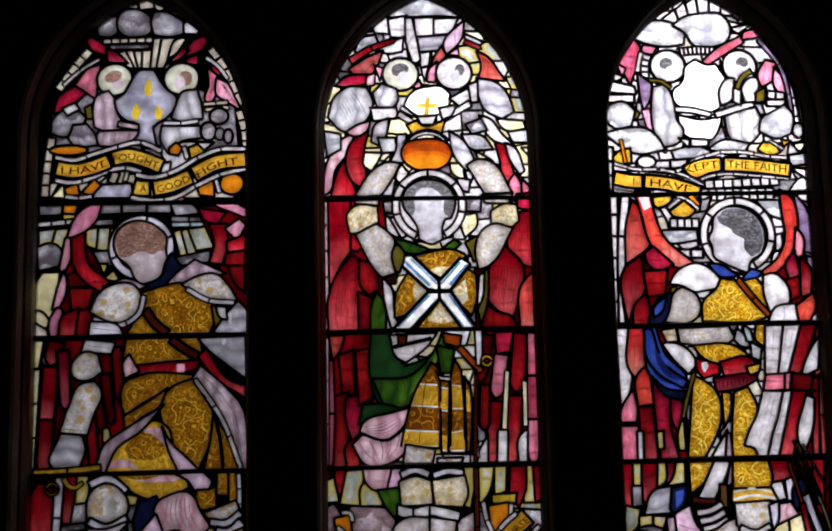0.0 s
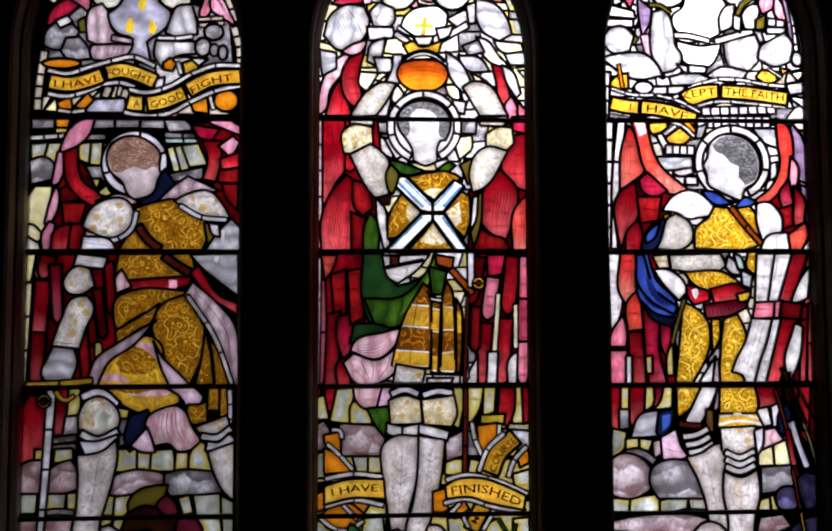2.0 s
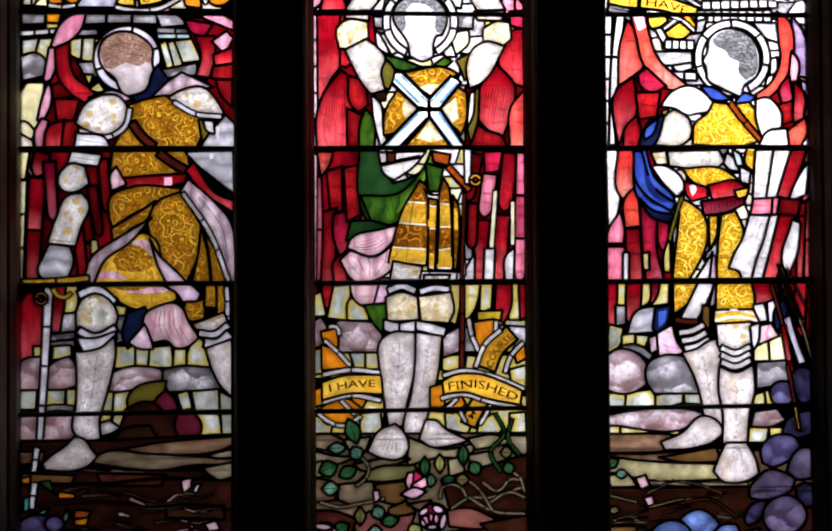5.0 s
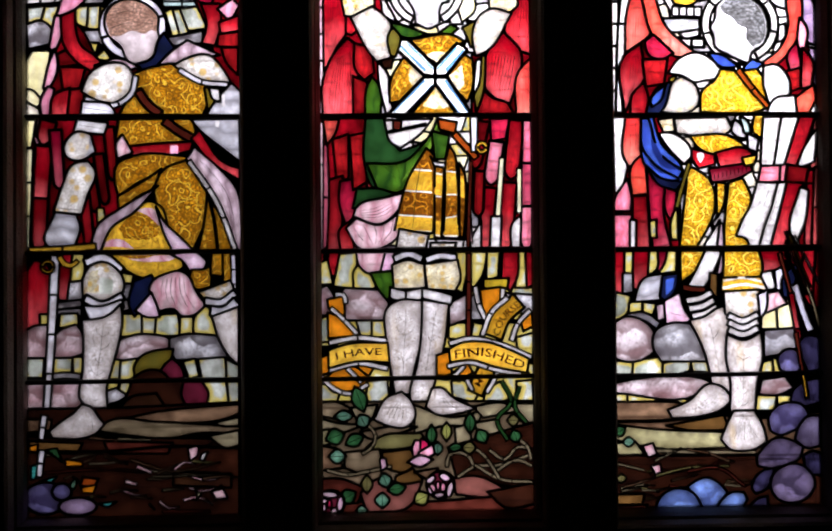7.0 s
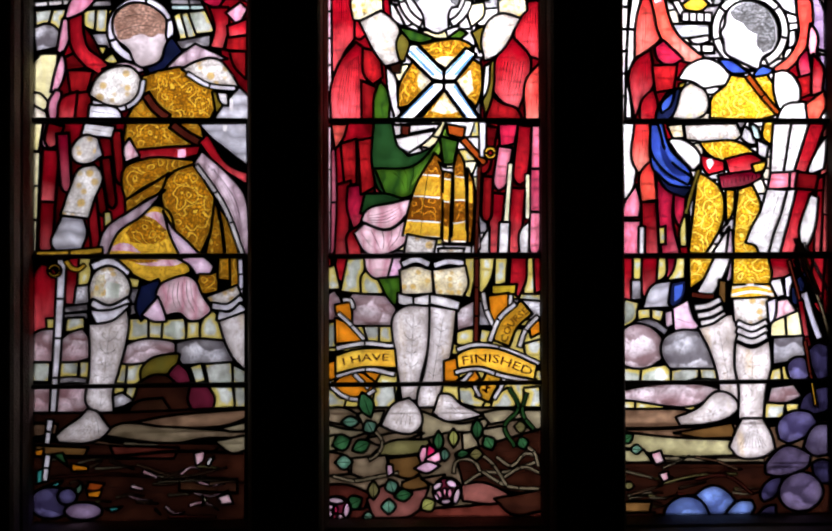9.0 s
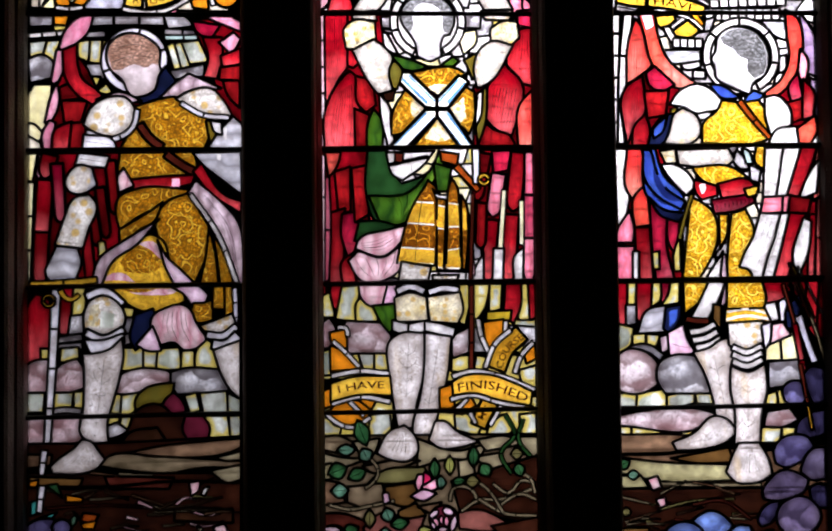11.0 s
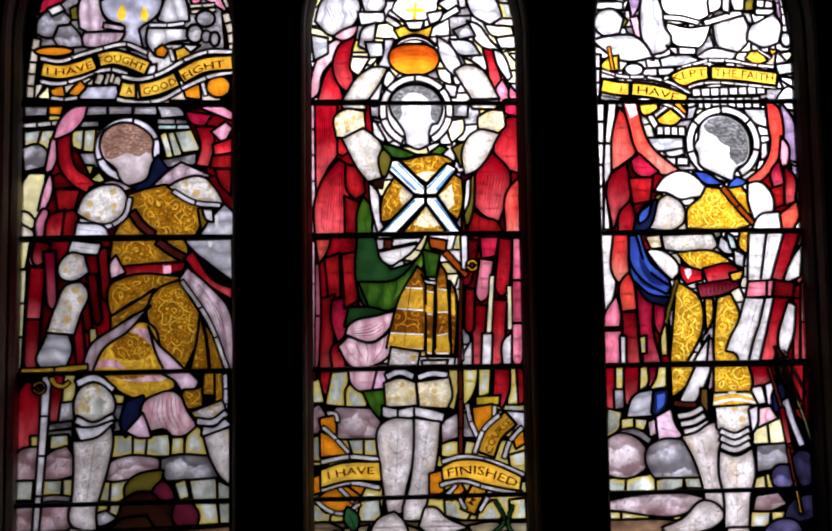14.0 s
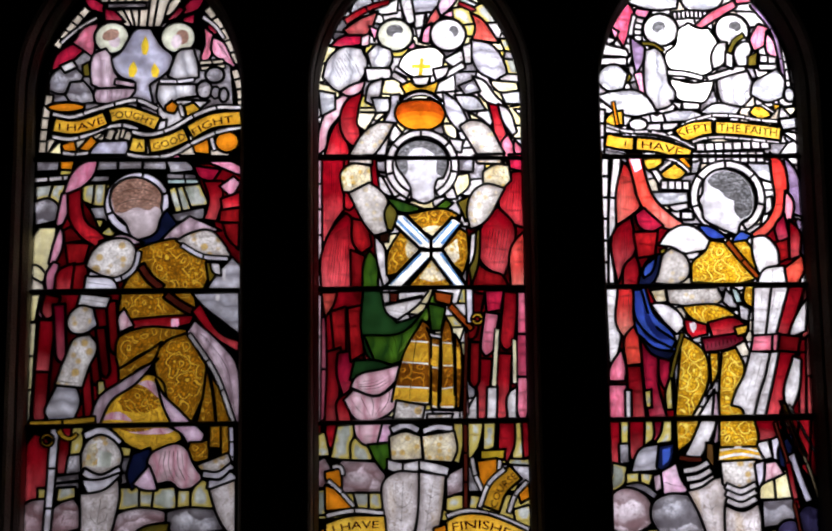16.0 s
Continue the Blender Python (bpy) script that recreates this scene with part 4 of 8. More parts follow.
left_art.pane("tile", -963, 1399, -911, 1399, -914, 1354, -963, 1355)
left_art.pane("tile", -899, 1399, -846, 1399, -849, 1363, -875, 1360, -899, 1363)
left_art.pane("tile", -846, 1401, -818, 1401, -818, 1353, -845, 1361)
left_art.pane("mauvecloud", -963, 1341, -909, 1346, -912, 1282, -963, 1278)
left_art.pane("mauvecloud", -909, 1338, -886, 1353, -850, 1354, -821, 1330, -821, 1288, -851, 1281, -905, 1278)
left_art.band("cloud", 14.3, 14.3, 1, -899, 1355, -863, 1359, -827, 1355)
left_art.pane("tile", -734, 1594, -706, 1589, -711, 1566, -735, 1568)
left_art.pane("cloud", -737, 1569, -704, 1569, -704, 1530, -734, 1530)
left_art.pane("cloud", -737, 1529, -703, 1532, -679, 1517, -733, 1504)
left_art.pane("tile", -736, 1499, -686, 1499, -688, 1447, -739, 1447)
left_art.pane("tile", -688, 1496, -655, 1492, -658, 1448, -688, 1450)
left_art.pane("tile", -655, 1496, -606, 1499, -598, 1448, -659, 1447)
left_art.pane("tile", -600, 1491, -571, 1491, -568, 1446, -603, 1446)
left_art.pane("tile", -568, 1486, -558, 1504, -542, 1516, -523, 1501, -514, 1442, -570, 1443)
left_art.pane("mauvecloud", -739, 1437, -707, 1450, -663, 1451, -625, 1439, -620, 1422, -669, 1404, -706, 1393, -752, 1394)
left_art.pane("cloud", -625, 1442, -597, 1450, -510, 1447, -491, 1396, -611, 1391, -625, 1417)
left_art.pane("tile", -766, 1396, -736, 1393, -739, 1348, -773, 1350)
left_art.pane("tile", -737, 1391, -687, 1398, -701, 1362, -717, 1347, -740, 1347)
left_art.pane("tile", -594, 1387, -567, 1395, -557, 1353, -581, 1348)
left_art.pane("tile", -560, 1393, -498, 1397, -492, 1346, -551, 1346)
left_art.pane("tile", -496, 1392, -466, 1377, -466, 1347, -495, 1348)
left_art.pane("tile", -772, 1342, -741, 1342, -745, 1323, -772, 1325)
left_art.pane("tile", -738, 1342, -705, 1341, -721, 1312, -743, 1315)
left_art.pane("tile", -552, 1341, -496, 1340, -488, 1282, -537, 1279)
left_art.pane("tile", -493, 1340, -466, 1340, -466, 1291, -490, 1288)
left_art.pane("cloud", -773, 1317, -748, 1329, -721, 1311, -747, 1296, -777, 1291)
left_art.cut("lead", -957, 2271, -465, 2274, -464, 2082, -953, 2080)
left_art.pane("cloud", -948, 2270, -892, 2272, -894, 2245, -947, 2243)
left_art.pane("orange", -892, 2272, -855, 2272, -862, 2246, -891, 2248)
left_art.pane("tile", -891, 2247, -857, 2246, -867, 2229, -892, 2229)
left_art.band("cloud", 25.7, 25.7, 3, -812, 2256, -725, 2259, -636, 2257)
left_art.pane("cloud", -641, 2270, -590, 2267, -566, 2243, -628, 2237)
left_art.band("white", 13.2, 13.2, 3, -951, 2222, -897, 2226, -851, 2230)
left_art.band("cloud", 15.7, 15.7, 1, -853, 2223, -772, 2226)
left_art.band("cloud", 14.5, 14.5, 2, -638, 2231, -552, 2227)
left_art.band("teal_pale", 12.0, 12.0, 2, -636, 2217, -549, 2217)
left_art.pane("tile", -947, 2208, -905, 2213, -913, 2170, -946, 2158)
left_art.pane("tile", -907, 2211, -875, 2213, -890, 2160, -922, 2154)
left_art.pane("tile", -839, 2209, -806, 2214, -812, 2161, -836, 2171)
left_art.pane("tile", -808, 2212, -778, 2214, -782, 2156, -811, 2160)
left_art.pane("tile", -780, 2211, -750, 2212, -764, 2166, -783, 2153)
left_art.pane("tile", -632, 2199, -612, 2209, -593, 2156, -611, 2126)
left_art.pane("tile", -602, 2206, -537, 2214, -538, 2159, -580, 2154)
left_art.pane("tile", -614, 2203, -598, 2207, -571, 2134, -594, 2129)
left_art.pane("cloud", -951, 2169, -914, 2178, -893, 2162, -893, 2124, -945, 2112)
left_art.pane("cloud", -839, 2155, -783, 2158, -772, 2120, -824, 2124)
left_art.pane("cloud", -628, 2139, -545, 2155, -545, 2126, -628, 2118)
left_art.pane("tile", -831, 2130, -783, 2126, -792, 2100, -824, 2108)
left_art.pane("tile", -794, 2091, -771, 2111, -751, 2081)
left_art.pane("ruby", -877, 2205, -832, 2170, -785, 2084, -680, 2084, -678, 1950, -908, 1950, -897, 2043)
left_art.pane("yellow", -952, 2081, -936, 2109, -895, 2109, -901, 2042, -916, 1986, -948, 2016)
left_art.pane("ray", -953, 1998, -929, 1986, -917, 1956, -952, 1956)
left_art.pane("yellow", -953, 2019, -941, 2019, -912, 1991, -926, 1976, -952, 1996)
left_art.pane("pink", -882, 2185, -863, 2239, -838, 2264, -799, 2273, -813, 2229, -840, 2203)
left_art.pane("pink", -898, 2115, -885, 2190, -860, 2190, -869, 2142, -884, 2105)
left_art.pane("pink", -912, 2020, -898, 2081, -885, 2114, -878, 2080, -889, 2035, -900, 2020)
left_art.pane("pink", -915, 1956, -918, 1994, -901, 2026, -886, 2020, -898, 1956)
left_art.pane("red", -872, 2189, -837, 2204, -836, 2156, -824, 2120, -795, 2098, -777, 2080, -802, 2061, -836, 2083, -862, 2117)
left_art.pane("rubyfeather", -874, 2072, -814, 2069, -830, 2014, -867, 2020)
left_art.pane("rubyfeather", -879, 2101, -860, 2110, -830, 2076, -875, 2070)
left_art.pane("red", -888, 2005, -849, 2023, -855, 1956, -896, 1956)
left_art.pane("rubyfeather", -850, 2019, -819, 2022, -816, 1956, -857, 1956)
left_art.strokes(4, 1.3, -876, 1998, -880, 1981, -885, 1963, -857, 2006, -861, 1981, -866, 1963)
left_art.pane("ruby", -944, 1949, -724, 1949, -710, 1857, -734, 1757, -757, 1707, -785, 1642, -943, 1643)
left_art.pane("yellow", -951, 1949, -928, 1949, -938, 1884, -953, 1884)
left_art.band("yellow", 17.0, 15.7, 3, -943, 1882, -947, 1771, -951, 1648)
left_art.band("pink", 20.7, 18.2, 1, -916, 1946, -925, 1891)
left_art.band("red", 34.4, 31.9, 1, -899, 1946, -913, 1891)
left_art.band("red", 34.4, 29.4, 2, -910, 1888, -918, 1765, -923, 1646)
left_art.band("crimson", 25.7, 21.9, 1, -884, 1925, -875, 1789)
left_art.band("rubyfeather", 20.7, 19.5, 1, -786, 1869, -770, 1752)
left_art.band("rubyfeather", 19.5, 19.5, 1, -807, 1844, -791, 1734)
left_art.band("rubyfeather", 21.9, 19.5, 1, -762, 1931, -751, 1807)
left_art.band("red", 24.4, 23.2, 1, -820, 1777, -807, 1645)
left_art.band("red", 21.9, 20.7, 1, -856, 1715, -845, 1645)
left_art.band("rubyfeather", 17.0, 15.7, 1, -835, 1728, -826, 1648)
left_art.pane("tile", -790, 1744, -774, 1744, -770, 1717, -789, 1709)
left_art.band("white", 10.7, 9.5, 1, -866, 1709, -865, 1660)
left_art.pane("ruby", -579, 2261, -459, 2262, -457, 2015, -516, 2022, -523, 2118)
left_art.pane("crimson", -574, 2256, -507, 2246, -528, 2215, -559, 2227)
left_art.pane("pink", -540, 2263, -505, 2274, -460, 2254, -460, 2230)
left_art.pane("red", -549, 2218, -504, 2218, -503, 2169, -516, 2120, -548, 2125, -536, 2169)
left_art.pane("pink", -511, 2205, -477, 2230, -460, 2213, -481, 2175)
left_art.pane("red", -508, 2174, -461, 2192, -461, 2154, -504, 2148)
left_art.pane("rubyfeather", -509, 2147, -461, 2153, -461, 2116, -512, 2118)
left_art.pane("rubyfeather", -503, 2116, -463, 2116, -464, 2051, -491, 2080)
left_art.oval("cloud", -706, 2164, 66, 66)
left_art.ring("lilacwhite", -706, 2164, 57.6, 77.2, 6, 20, 380)
left_art.pane("flesh", -766, 2199, -744, 2221, -706, 2228, -670, 2213, -648, 2190, -648, 2153, -641, 2115, -660, 2091, -683, 2077, -711, 2080, -726, 2099, -731, 2114, -742, 2126, -761, 2142)
left_art.paint("hair", -765, 2196, -743, 2219, -706, 2225, -670, 2212, -650, 2189, -652, 2153, -664, 2156, -677, 2147, -705, 2155, -742, 2141, -758, 2142)
left_art.line(1.2, -754, 2161, -712, 2174, -658, 2169)
left_art.line(1.2, -744, 2194, -707, 2201, -668, 2192)
left_art.pane("navy", -649, 2130, -635, 2150, -606, 2109, -632, 2078, -673, 2061, -716, 2073, -659, 2096)
left_art.pane("lilac", -657, 2067, -615, 2109, -581, 2133, -505, 2098, -572, 2087, -624, 2070)
left_art.pane("lilac", -795, 2073, -741, 2091, -688, 2069, -760, 2060)
left_art.pane("damask", -705, 2056, -650, 2073, -605, 2077, -579, 2057, -526, 2031, -531, 1993, -547, 1957, -740, 1957, -718, 1995, -701, 2019)
left_art.pane("damask", -740, 1949, -568, 1950, -561, 1905, -584, 1887, -721, 1877, -740, 1892)
left_art.band("redbrown", 19.5, 19.5, 1, -695, 2016, -672, 1983, -643, 1960)
left_art.band("redbrown", 19.5, 19.5, 1, -635, 1946, -598, 1919, -565, 1901)
left_art.pane("olive", -542, 2021, -515, 2029, -509, 1985, -532, 1961)
left_art.pane("armour", -806, 2055, -773, 2077, -721, 2074, -707, 2055, -704, 2024, -722, 1995, -752, 1987, -803, 2000, -824, 2014)
left_art.band("steel", 13.2, 13.2, 2, -817, 1997, -752, 1981, -710, 2008, -699, 2050)
left_art.pane("steel", -823, 1992, -753, 1976, -745, 1955, -827, 1956)
left_art.pane("white", -834, 1950, -763, 1941, -772, 1914, -843, 1921)
left_art.line(1.4, -819, 1976, -783, 1971, -753, 1966)
left_art.line(1.4, -831, 1936, -800, 1931, -772, 1926)
left_art.pane("armour", -858, 1902, -831, 1922, -803, 1914, -792, 1874, -823, 1855, -854, 1859, -865, 1879)
left_art.paint("silver", -806, 1909, -793, 1875, -817, 1861, -808, 1882)
left_art.pane("armour", -843, 1846, -810, 1853, -794, 1832, -812, 1770, -824, 1729, -889, 1736, -868, 1797)
left_art.line(1.8, -878, 1745, -854, 1741, -826, 1740)
left_art.pane("silver", -885, 1735, -836, 1729, -828, 1697, -841, 1656, -894, 1648, -910, 1671, -897, 1708)
left_art.pane("armour", -613, 2074, -582, 2091, -531, 2098, -502, 2071, -480, 2032, -520, 2034, -564, 2045)
left_art.band("steel", 12.0, 12.0, 2, -600, 2064, -550, 2036, -488, 2029)
left_art.pane("silver", -539, 1957, -513, 1996, -479, 2033, -457, 2008, -458, 1957)
left_art.pane("silver", -574, 1948, -462, 1950, -460, 1849, -514, 1891, -545, 1916)
left_art.paint("white", -503, 2006, -494, 2006, -494, 1975, -502, 1979)
left_art.paint("white", -517, 1944, -507, 1944, -509, 1929, -517, 1931)
left_art.pane("white", -532, 2022, -507, 2019, -504, 1989, -520, 1993)
left_art.pane("red", -573, 1904, -553, 1924, -497, 1847, -461, 1834, -462, 1806, -532, 1853)
left_art.pane("red", -719, 1865, -646, 1861, -575, 1875, -567, 1897, -635, 1894, -726, 1886)
left_art.paint("pink", -621, 1888, -603, 1888, -602, 1867, -621, 1868)
left_art.pane("rosepale", -745, 1895, -731, 1914, -707, 1872, -742, 1857)
left_art.pane("damask", -743, 1845, -708, 1863, -571, 1862, -632, 1830, -693, 1803, -740, 1770, -749, 1807)
left_art.pane("damask", -637, 1831, -577, 1856, -537, 1809, -524, 1757, -542, 1707, -573, 1638, -604, 1657, -635, 1707, -655, 1757, -658, 1796)
left_art.pane("damask", -536, 1781, -505, 1747, -476, 1639, -559, 1640, -544, 1709)
left_art.band("lead", 6.2, 6.2, 1, -534, 1776, -520, 1708, -513, 1643)
left_art.pane("lilac", -585, 1855, -566, 1884, -509, 1834, -468, 1783, -458, 1708, -457, 1639, -478, 1639, -499, 1707, -526, 1758)
left_art.strokes(3, 1.4, -558, 1857, -511, 1782, -479, 1659, -536, 1842, -486, 1770, -466, 1659)
left_art.band("white", 12.0, 12.0, 3, -579, 1852, -517, 1760, -473, 1646)
left_art.pane("damask", -742, 1771, -660, 1821, -641, 1835, -666, 1785, -692, 1772, -740, 1731)
left_art.pane("gold", -787, 1641, -757, 1704, -700, 1747, -669, 1759, -642, 1745, -627, 1695, -610, 1640)
left_art.paint("damask", -740, 1697, -699, 1737, -679, 1742, -651, 1709, -639, 1684, -681, 1669, -729, 1674)
left_art.paint("rosepale", -702, 1738, -665, 1743, -642, 1721, -629, 1694, -645, 1701, -674, 1726)
left_art.paint("rosepale", -780, 1653, -766, 1667, -735, 1671, -705, 1649, -747, 1654)
left_art.pane("rosewhite", -655, 1747, -630, 1704, -603, 1679, -565, 1641, -615, 1640, -635, 1680)
left_art.pane("lilac", -809, 1641, -784, 1709, -740, 1740, -649, 1795, -704, 1734, -756, 1698, -783, 1641)
left_art.band("gold", 18.2, 14.5, 2, -945, 1645, -875, 1648, -792, 1656)
left_art.pane("gold", -777, 1637, -599, 1638, -591, 1606, -630, 1585, -670, 1579, -705, 1589, -737, 1609)
left_art.paint("rosepale", -735, 1634, -604, 1633, -612, 1626, -658, 1619, -711, 1624)
left_art.paint("damask", -740, 1634, -658, 1633, -670, 1629, -718, 1627)
left_art.pane("rosewhite", -622, 1636, -559, 1638, -538, 1618, -547, 1599, -577, 1595, -594, 1620)
left_art.pane("damask", -573, 1600, -538, 1603, -525, 1612, -529, 1560, -561, 1554, -584, 1565)
left_art.pane("damask", -528, 1638, -501, 1638, -501, 1584, -530, 1587)
left_art.pane("damask", -502, 1638, -480, 1638, -482, 1568, -501, 1558)
left_art.band("lilacwhite", 11.8, 11.8, 3, -478, 1634, -476, 1583, -478, 1531)
left_art.pane("navy", -707, 1574, -665, 1589, -653, 1552, -673, 1525, -705, 1492, -717, 1517)
left_art.pane("rosepale", -664, 1573, -635, 1590, -596, 1596, -580, 1585, -566, 1554, -541, 1517, -569, 1495, -596, 1493, -615, 1509, -648, 1505, -661, 1533, -671, 1552)
left_art.pane("rosewhite", -704, 1506, -666, 1549, -653, 1517, -646, 1491, -677, 1491)
left_art.strokes(6, 1.4, -643, 1578, -650, 1547, -643, 1515, -587, 1583, -582, 1546, -561, 1510)
left_art.pane("armour", -559, 1547, -513, 1564, -484, 1575, -475, 1551, -505, 1532, -540, 1529)
left_art.band("steel", 16.7, 16.7, 1, -544, 1527, -506, 1523, -473, 1546)
left_art.band("steel", 22.9, 22.9, 1, -531, 1505, -500, 1502, -470, 1526)
left_art.pane("greave", -528, 1491, -466, 1513, -466, 1377, -490, 1400, -510, 1435)
left_art.band("steel", 19.2, 19.2, 1, -818, 1616, -779, 1630, -733, 1598)
left_art.pane("armour", -822, 1537, -822, 1582, -808, 1608, -779, 1620, -745, 1603, -728, 1572, -735, 1537, -779, 1529)
left_art.paint("tile", -784, 1584, -752, 1578, -756, 1545, -786, 1546)
left_art.paint("armourgold", -808, 1594, -787, 1602, -791, 1547, -813, 1550)
left_art.band("steel", 19.2, 19.2, 1, -819, 1536, -779, 1519, -730, 1540)
left_art.pane("steel", -823, 1519, -779, 1518, -733, 1533, -729, 1513, -763, 1494, -807, 1486)
left_art.pane("greave", -825, 1487, -803, 1487, -766, 1496, -736, 1522, -732, 1486, -740, 1436, -756, 1376, -769, 1327, -768, 1279, -777, 1248, -793, 1264, -811, 1285, -827, 1299, -824, 1365, -822, 1425)
left_art.fern(6, 0.9, 29.6, -776, 1472, -798, 1296)
left_art.band("steel", 21.7, 15.5, 4, -885, 1635, -893, 1475, -906, 1273)
left_art.ring("gold", -902, 1609, 8.6, 16.0, 2)
left_art.band("gold", 13.1, 9.4, 1, -876, 1633, -866, 1617, -849, 1611, -833, 1623)
left_art.pane("olive", -707, 1377, -690, 1401, -646, 1416, -616, 1417, -623, 1391, -644, 1370, -669, 1365, -703, 1348)
left_art.pane("maroon", -650, 1344, -639, 1378, -619, 1396, -599, 1377, -589, 1347)
left_art.pane("brown", -753, 1277, -727, 1305, -703, 1355, -670, 1370, -646, 1367, -620, 1347, -591, 1351, -589, 1273)
left_art.pane("dbrown", -740, 1279, -720, 1304, -656, 1316, -631, 1278)
left_art.pane("maroon", -593, 1341, -551, 1341, -536, 1315, -545, 1279, -581, 1279, -598, 1308)
left_art.pane("brown", -970, 1284, -779, 1283, -465, 1293, -465, 1237, -970, 1233)
left_art.pane("tan", -963, 1260, -894, 1258, -897, 1234, -963, 1227)
left_art.pane("tan", -726, 1259, -658, 1272, -465, 1288, -466, 1267, -487, 1258, -585, 1246, -658, 1250)
left_art.pane("tan2", -796, 1232, -765, 1253, -658, 1250, -464, 1236, -468, 1221, -561, 1222, -621, 1212, -719, 1219)
left_art.pane("khaki", -530, 1244, -466, 1258, -466, 1238, -500, 1237)
left_art.pane("brown", -969, 1218, -466, 1209, -467, 1023, -969, 1030)
left_art.pane("brownpane", -945, 1209, -824, 1203, -836, 1179, -949, 1185)
left_art.pane("earthred", -776, 1207, -618, 1201, -630, 1176, -764, 1178)
left_art.pane("dbrown", -618, 1135, -485, 1128, -485, 1096, -618, 1103)
left_art.twigs(("khaki", "tan", "tan2", "olive2", "rosepale"), 22, -945, 1048, -509, 1194)
left_art.band("lead", 4.8, 4.8, 1, -957, 1188, -776, 1183, -618, 1193, -472, 1187)
left_art.pane("khaki", -539, 1213, -469, 1223, -470, 1192, -502, 1197)
left_art.band("tan", 7.2, 4.8, 1, -812, 1216, -739, 1207)
left_art.band("khaki", 7.4, 4.9, 1, -745, 1212, -667, 1208)
left_art.band("tan", 6.0, 3.6, 2, -715, 1163, -618, 1135, -509, 1155)
left_art.band("khaki", 4.8, 3.6, 2, -667, 1123, -582, 1125, -497, 1128)
left_art.band("tan", 4.9, 3.7, 1, -776, 1173, -721, 1153)
left_art.band("earthred", 6.1, 4.9, 2, -908, 1136, -788, 1142, -667, 1135)
left_art.band("tan", 4.9, 3.7, 1, -655, 1129, -606, 1152)
left_art.band("rosepale", 9.8, 6.1, 1, -701, 1148, -667, 1133)
left_art.band("khaki", 4.9, 3.7, 1, -643, 1092, -594, 1095)
left_art.band("tan", 4.9, 3.7, 1, -715, 1078, -667, 1074)
left_art.band("khaki", 4.8, 2.4, 1, -673, 1062, -660, 1048)
left_art.band("earthred", 7.2, 4.8, 1, -643, 1044, -534, 1042)
left_art.pane("orange", -947, 1197, -925, 1202, -928, 1185, -945, 1185)
left_art.pane("orange", -863, 1167, -824, 1159, -826, 1150, -863, 1150)
left_art.pane("rust", -824, 1125, -788, 1120, -800, 1101, -830, 1106)
left_art.pane("orange", -829, 1101, -793, 1107, -800, 1088, -824, 1089)
left_art.pane("leaf", -908, 1189, -882, 1192, -870, 1160, -890, 1175)
left_art.pane("teal", -942, 1151, -925, 1156, -923, 1126, -942, 1121)
left_art.pane("teal", -921, 1117, -882, 1128, -896, 1114, -918, 1107)
left_art.pane("leaf2", -851, 1113, -839, 1123, -841, 1101, -853, 1094)
left_art.pane("teal", -788, 1064, -746, 1068, -770, 1056)
left_art.pane("rosepale", -584, 1188, -560, 1193, -562, 1171, -579, 1159)
left_art.pane("white", -552, 1175, -538, 1180, -548, 1158, -557, 1161)
left_art.pane("yellow", -567, 1091, -553, 1083, -565, 1068, -563, 1083)
left_art.pane("rosepale", -531, 1087, -504, 1094, -494, 1072, -521, 1070)
left_art.band("rosepale", 8.6, 6.1, 1, -727, 1114, -701, 1107)
left_art.oval("violet", -909, 1078, 49.0, 36.8)
left_art.oval("violet", -872, 1092, 22.1, 19.6)
left_art.oval("violetpale", -836, 1058, 43.2, 20.4)
left_art.pane("khaki", -538, 1215, -466, 1228, -466, 1194, -493, 1187)
left_art.pane("greave", -900, 1230, -883, 1246, -841, 1276, -827, 1292, -806, 1287, -787, 1262, -774, 1246, -795, 1224, -826, 1214, -892, 1215)
left_art.strokes(8, 1.0, -885, 1229, -857, 1249, -825, 1279, -796, 1236, -798, 1249, -808, 1277)
left_art.band("steel", 15.5, 13.1, 2, -911, 1268, -915, 1238, -918, 1212)
left_art.band("steel", 15.5, 13.1, 2, -916, 1188, -920, 1159, -923, 1127)
mid_art = Cartoon()
mid_art.field(CENTRES[1], 1.60, 2.80, 0.055, 0.036, ("white", "white", "cloud", "tile", "yellow"))
mid_art.pane("cloudlight", -162, 2723, -103, 2769, -23, 2773, 57, 2759, 101, 2715, 15, 2725, -63, 2723)
mid_art.pane("white", -155, 2708, -115, 2726, -112, 2680, -147, 2684)
mid_art.pane("white", -115, 2719, -67, 2728, -72, 2669, -109, 2673)
mid_art.pane("white", -50, 2722, -1, 2723, 2, 2675, -48, 2669)
mid_art.pane("white", -2, 2719, 59, 2721, 40, 2679, -3, 2677)
mid_art.pane("white", -141, 2644, -77, 2674, -80, 2636, -123, 2632)
mid_art.pane("white", -40, 2632, -12, 2636, -16, 2600, -37, 2594)
mid_art.pane("white", -36, 2594, -18, 2598, -28, 2559)
mid_art.pane("white", -184, 2549, -160, 2550, -161, 2514, -181, 2520)
mid_art.pane("white", -276, 2373, -256, 2377, -265, 2326)
mid_art.pane("white", -273, 2460, -233, 2468, -225, 2445)
mid_art.pane("white", 201, 2392, 231, 2393, 229, 2362)
mid_art.pane("white", -91, 2360, -67, 2328, -89, 2303, -104, 2320)
mid_art.pane("white", 60, 2349, 93, 2341, 74, 2300)
mid_art.pane("white", -115, 2381, -79, 2392, -91, 2366, -117, 2348)
mid_art.pane("white", -60, 2348, -28, 2338, -77, 2326)
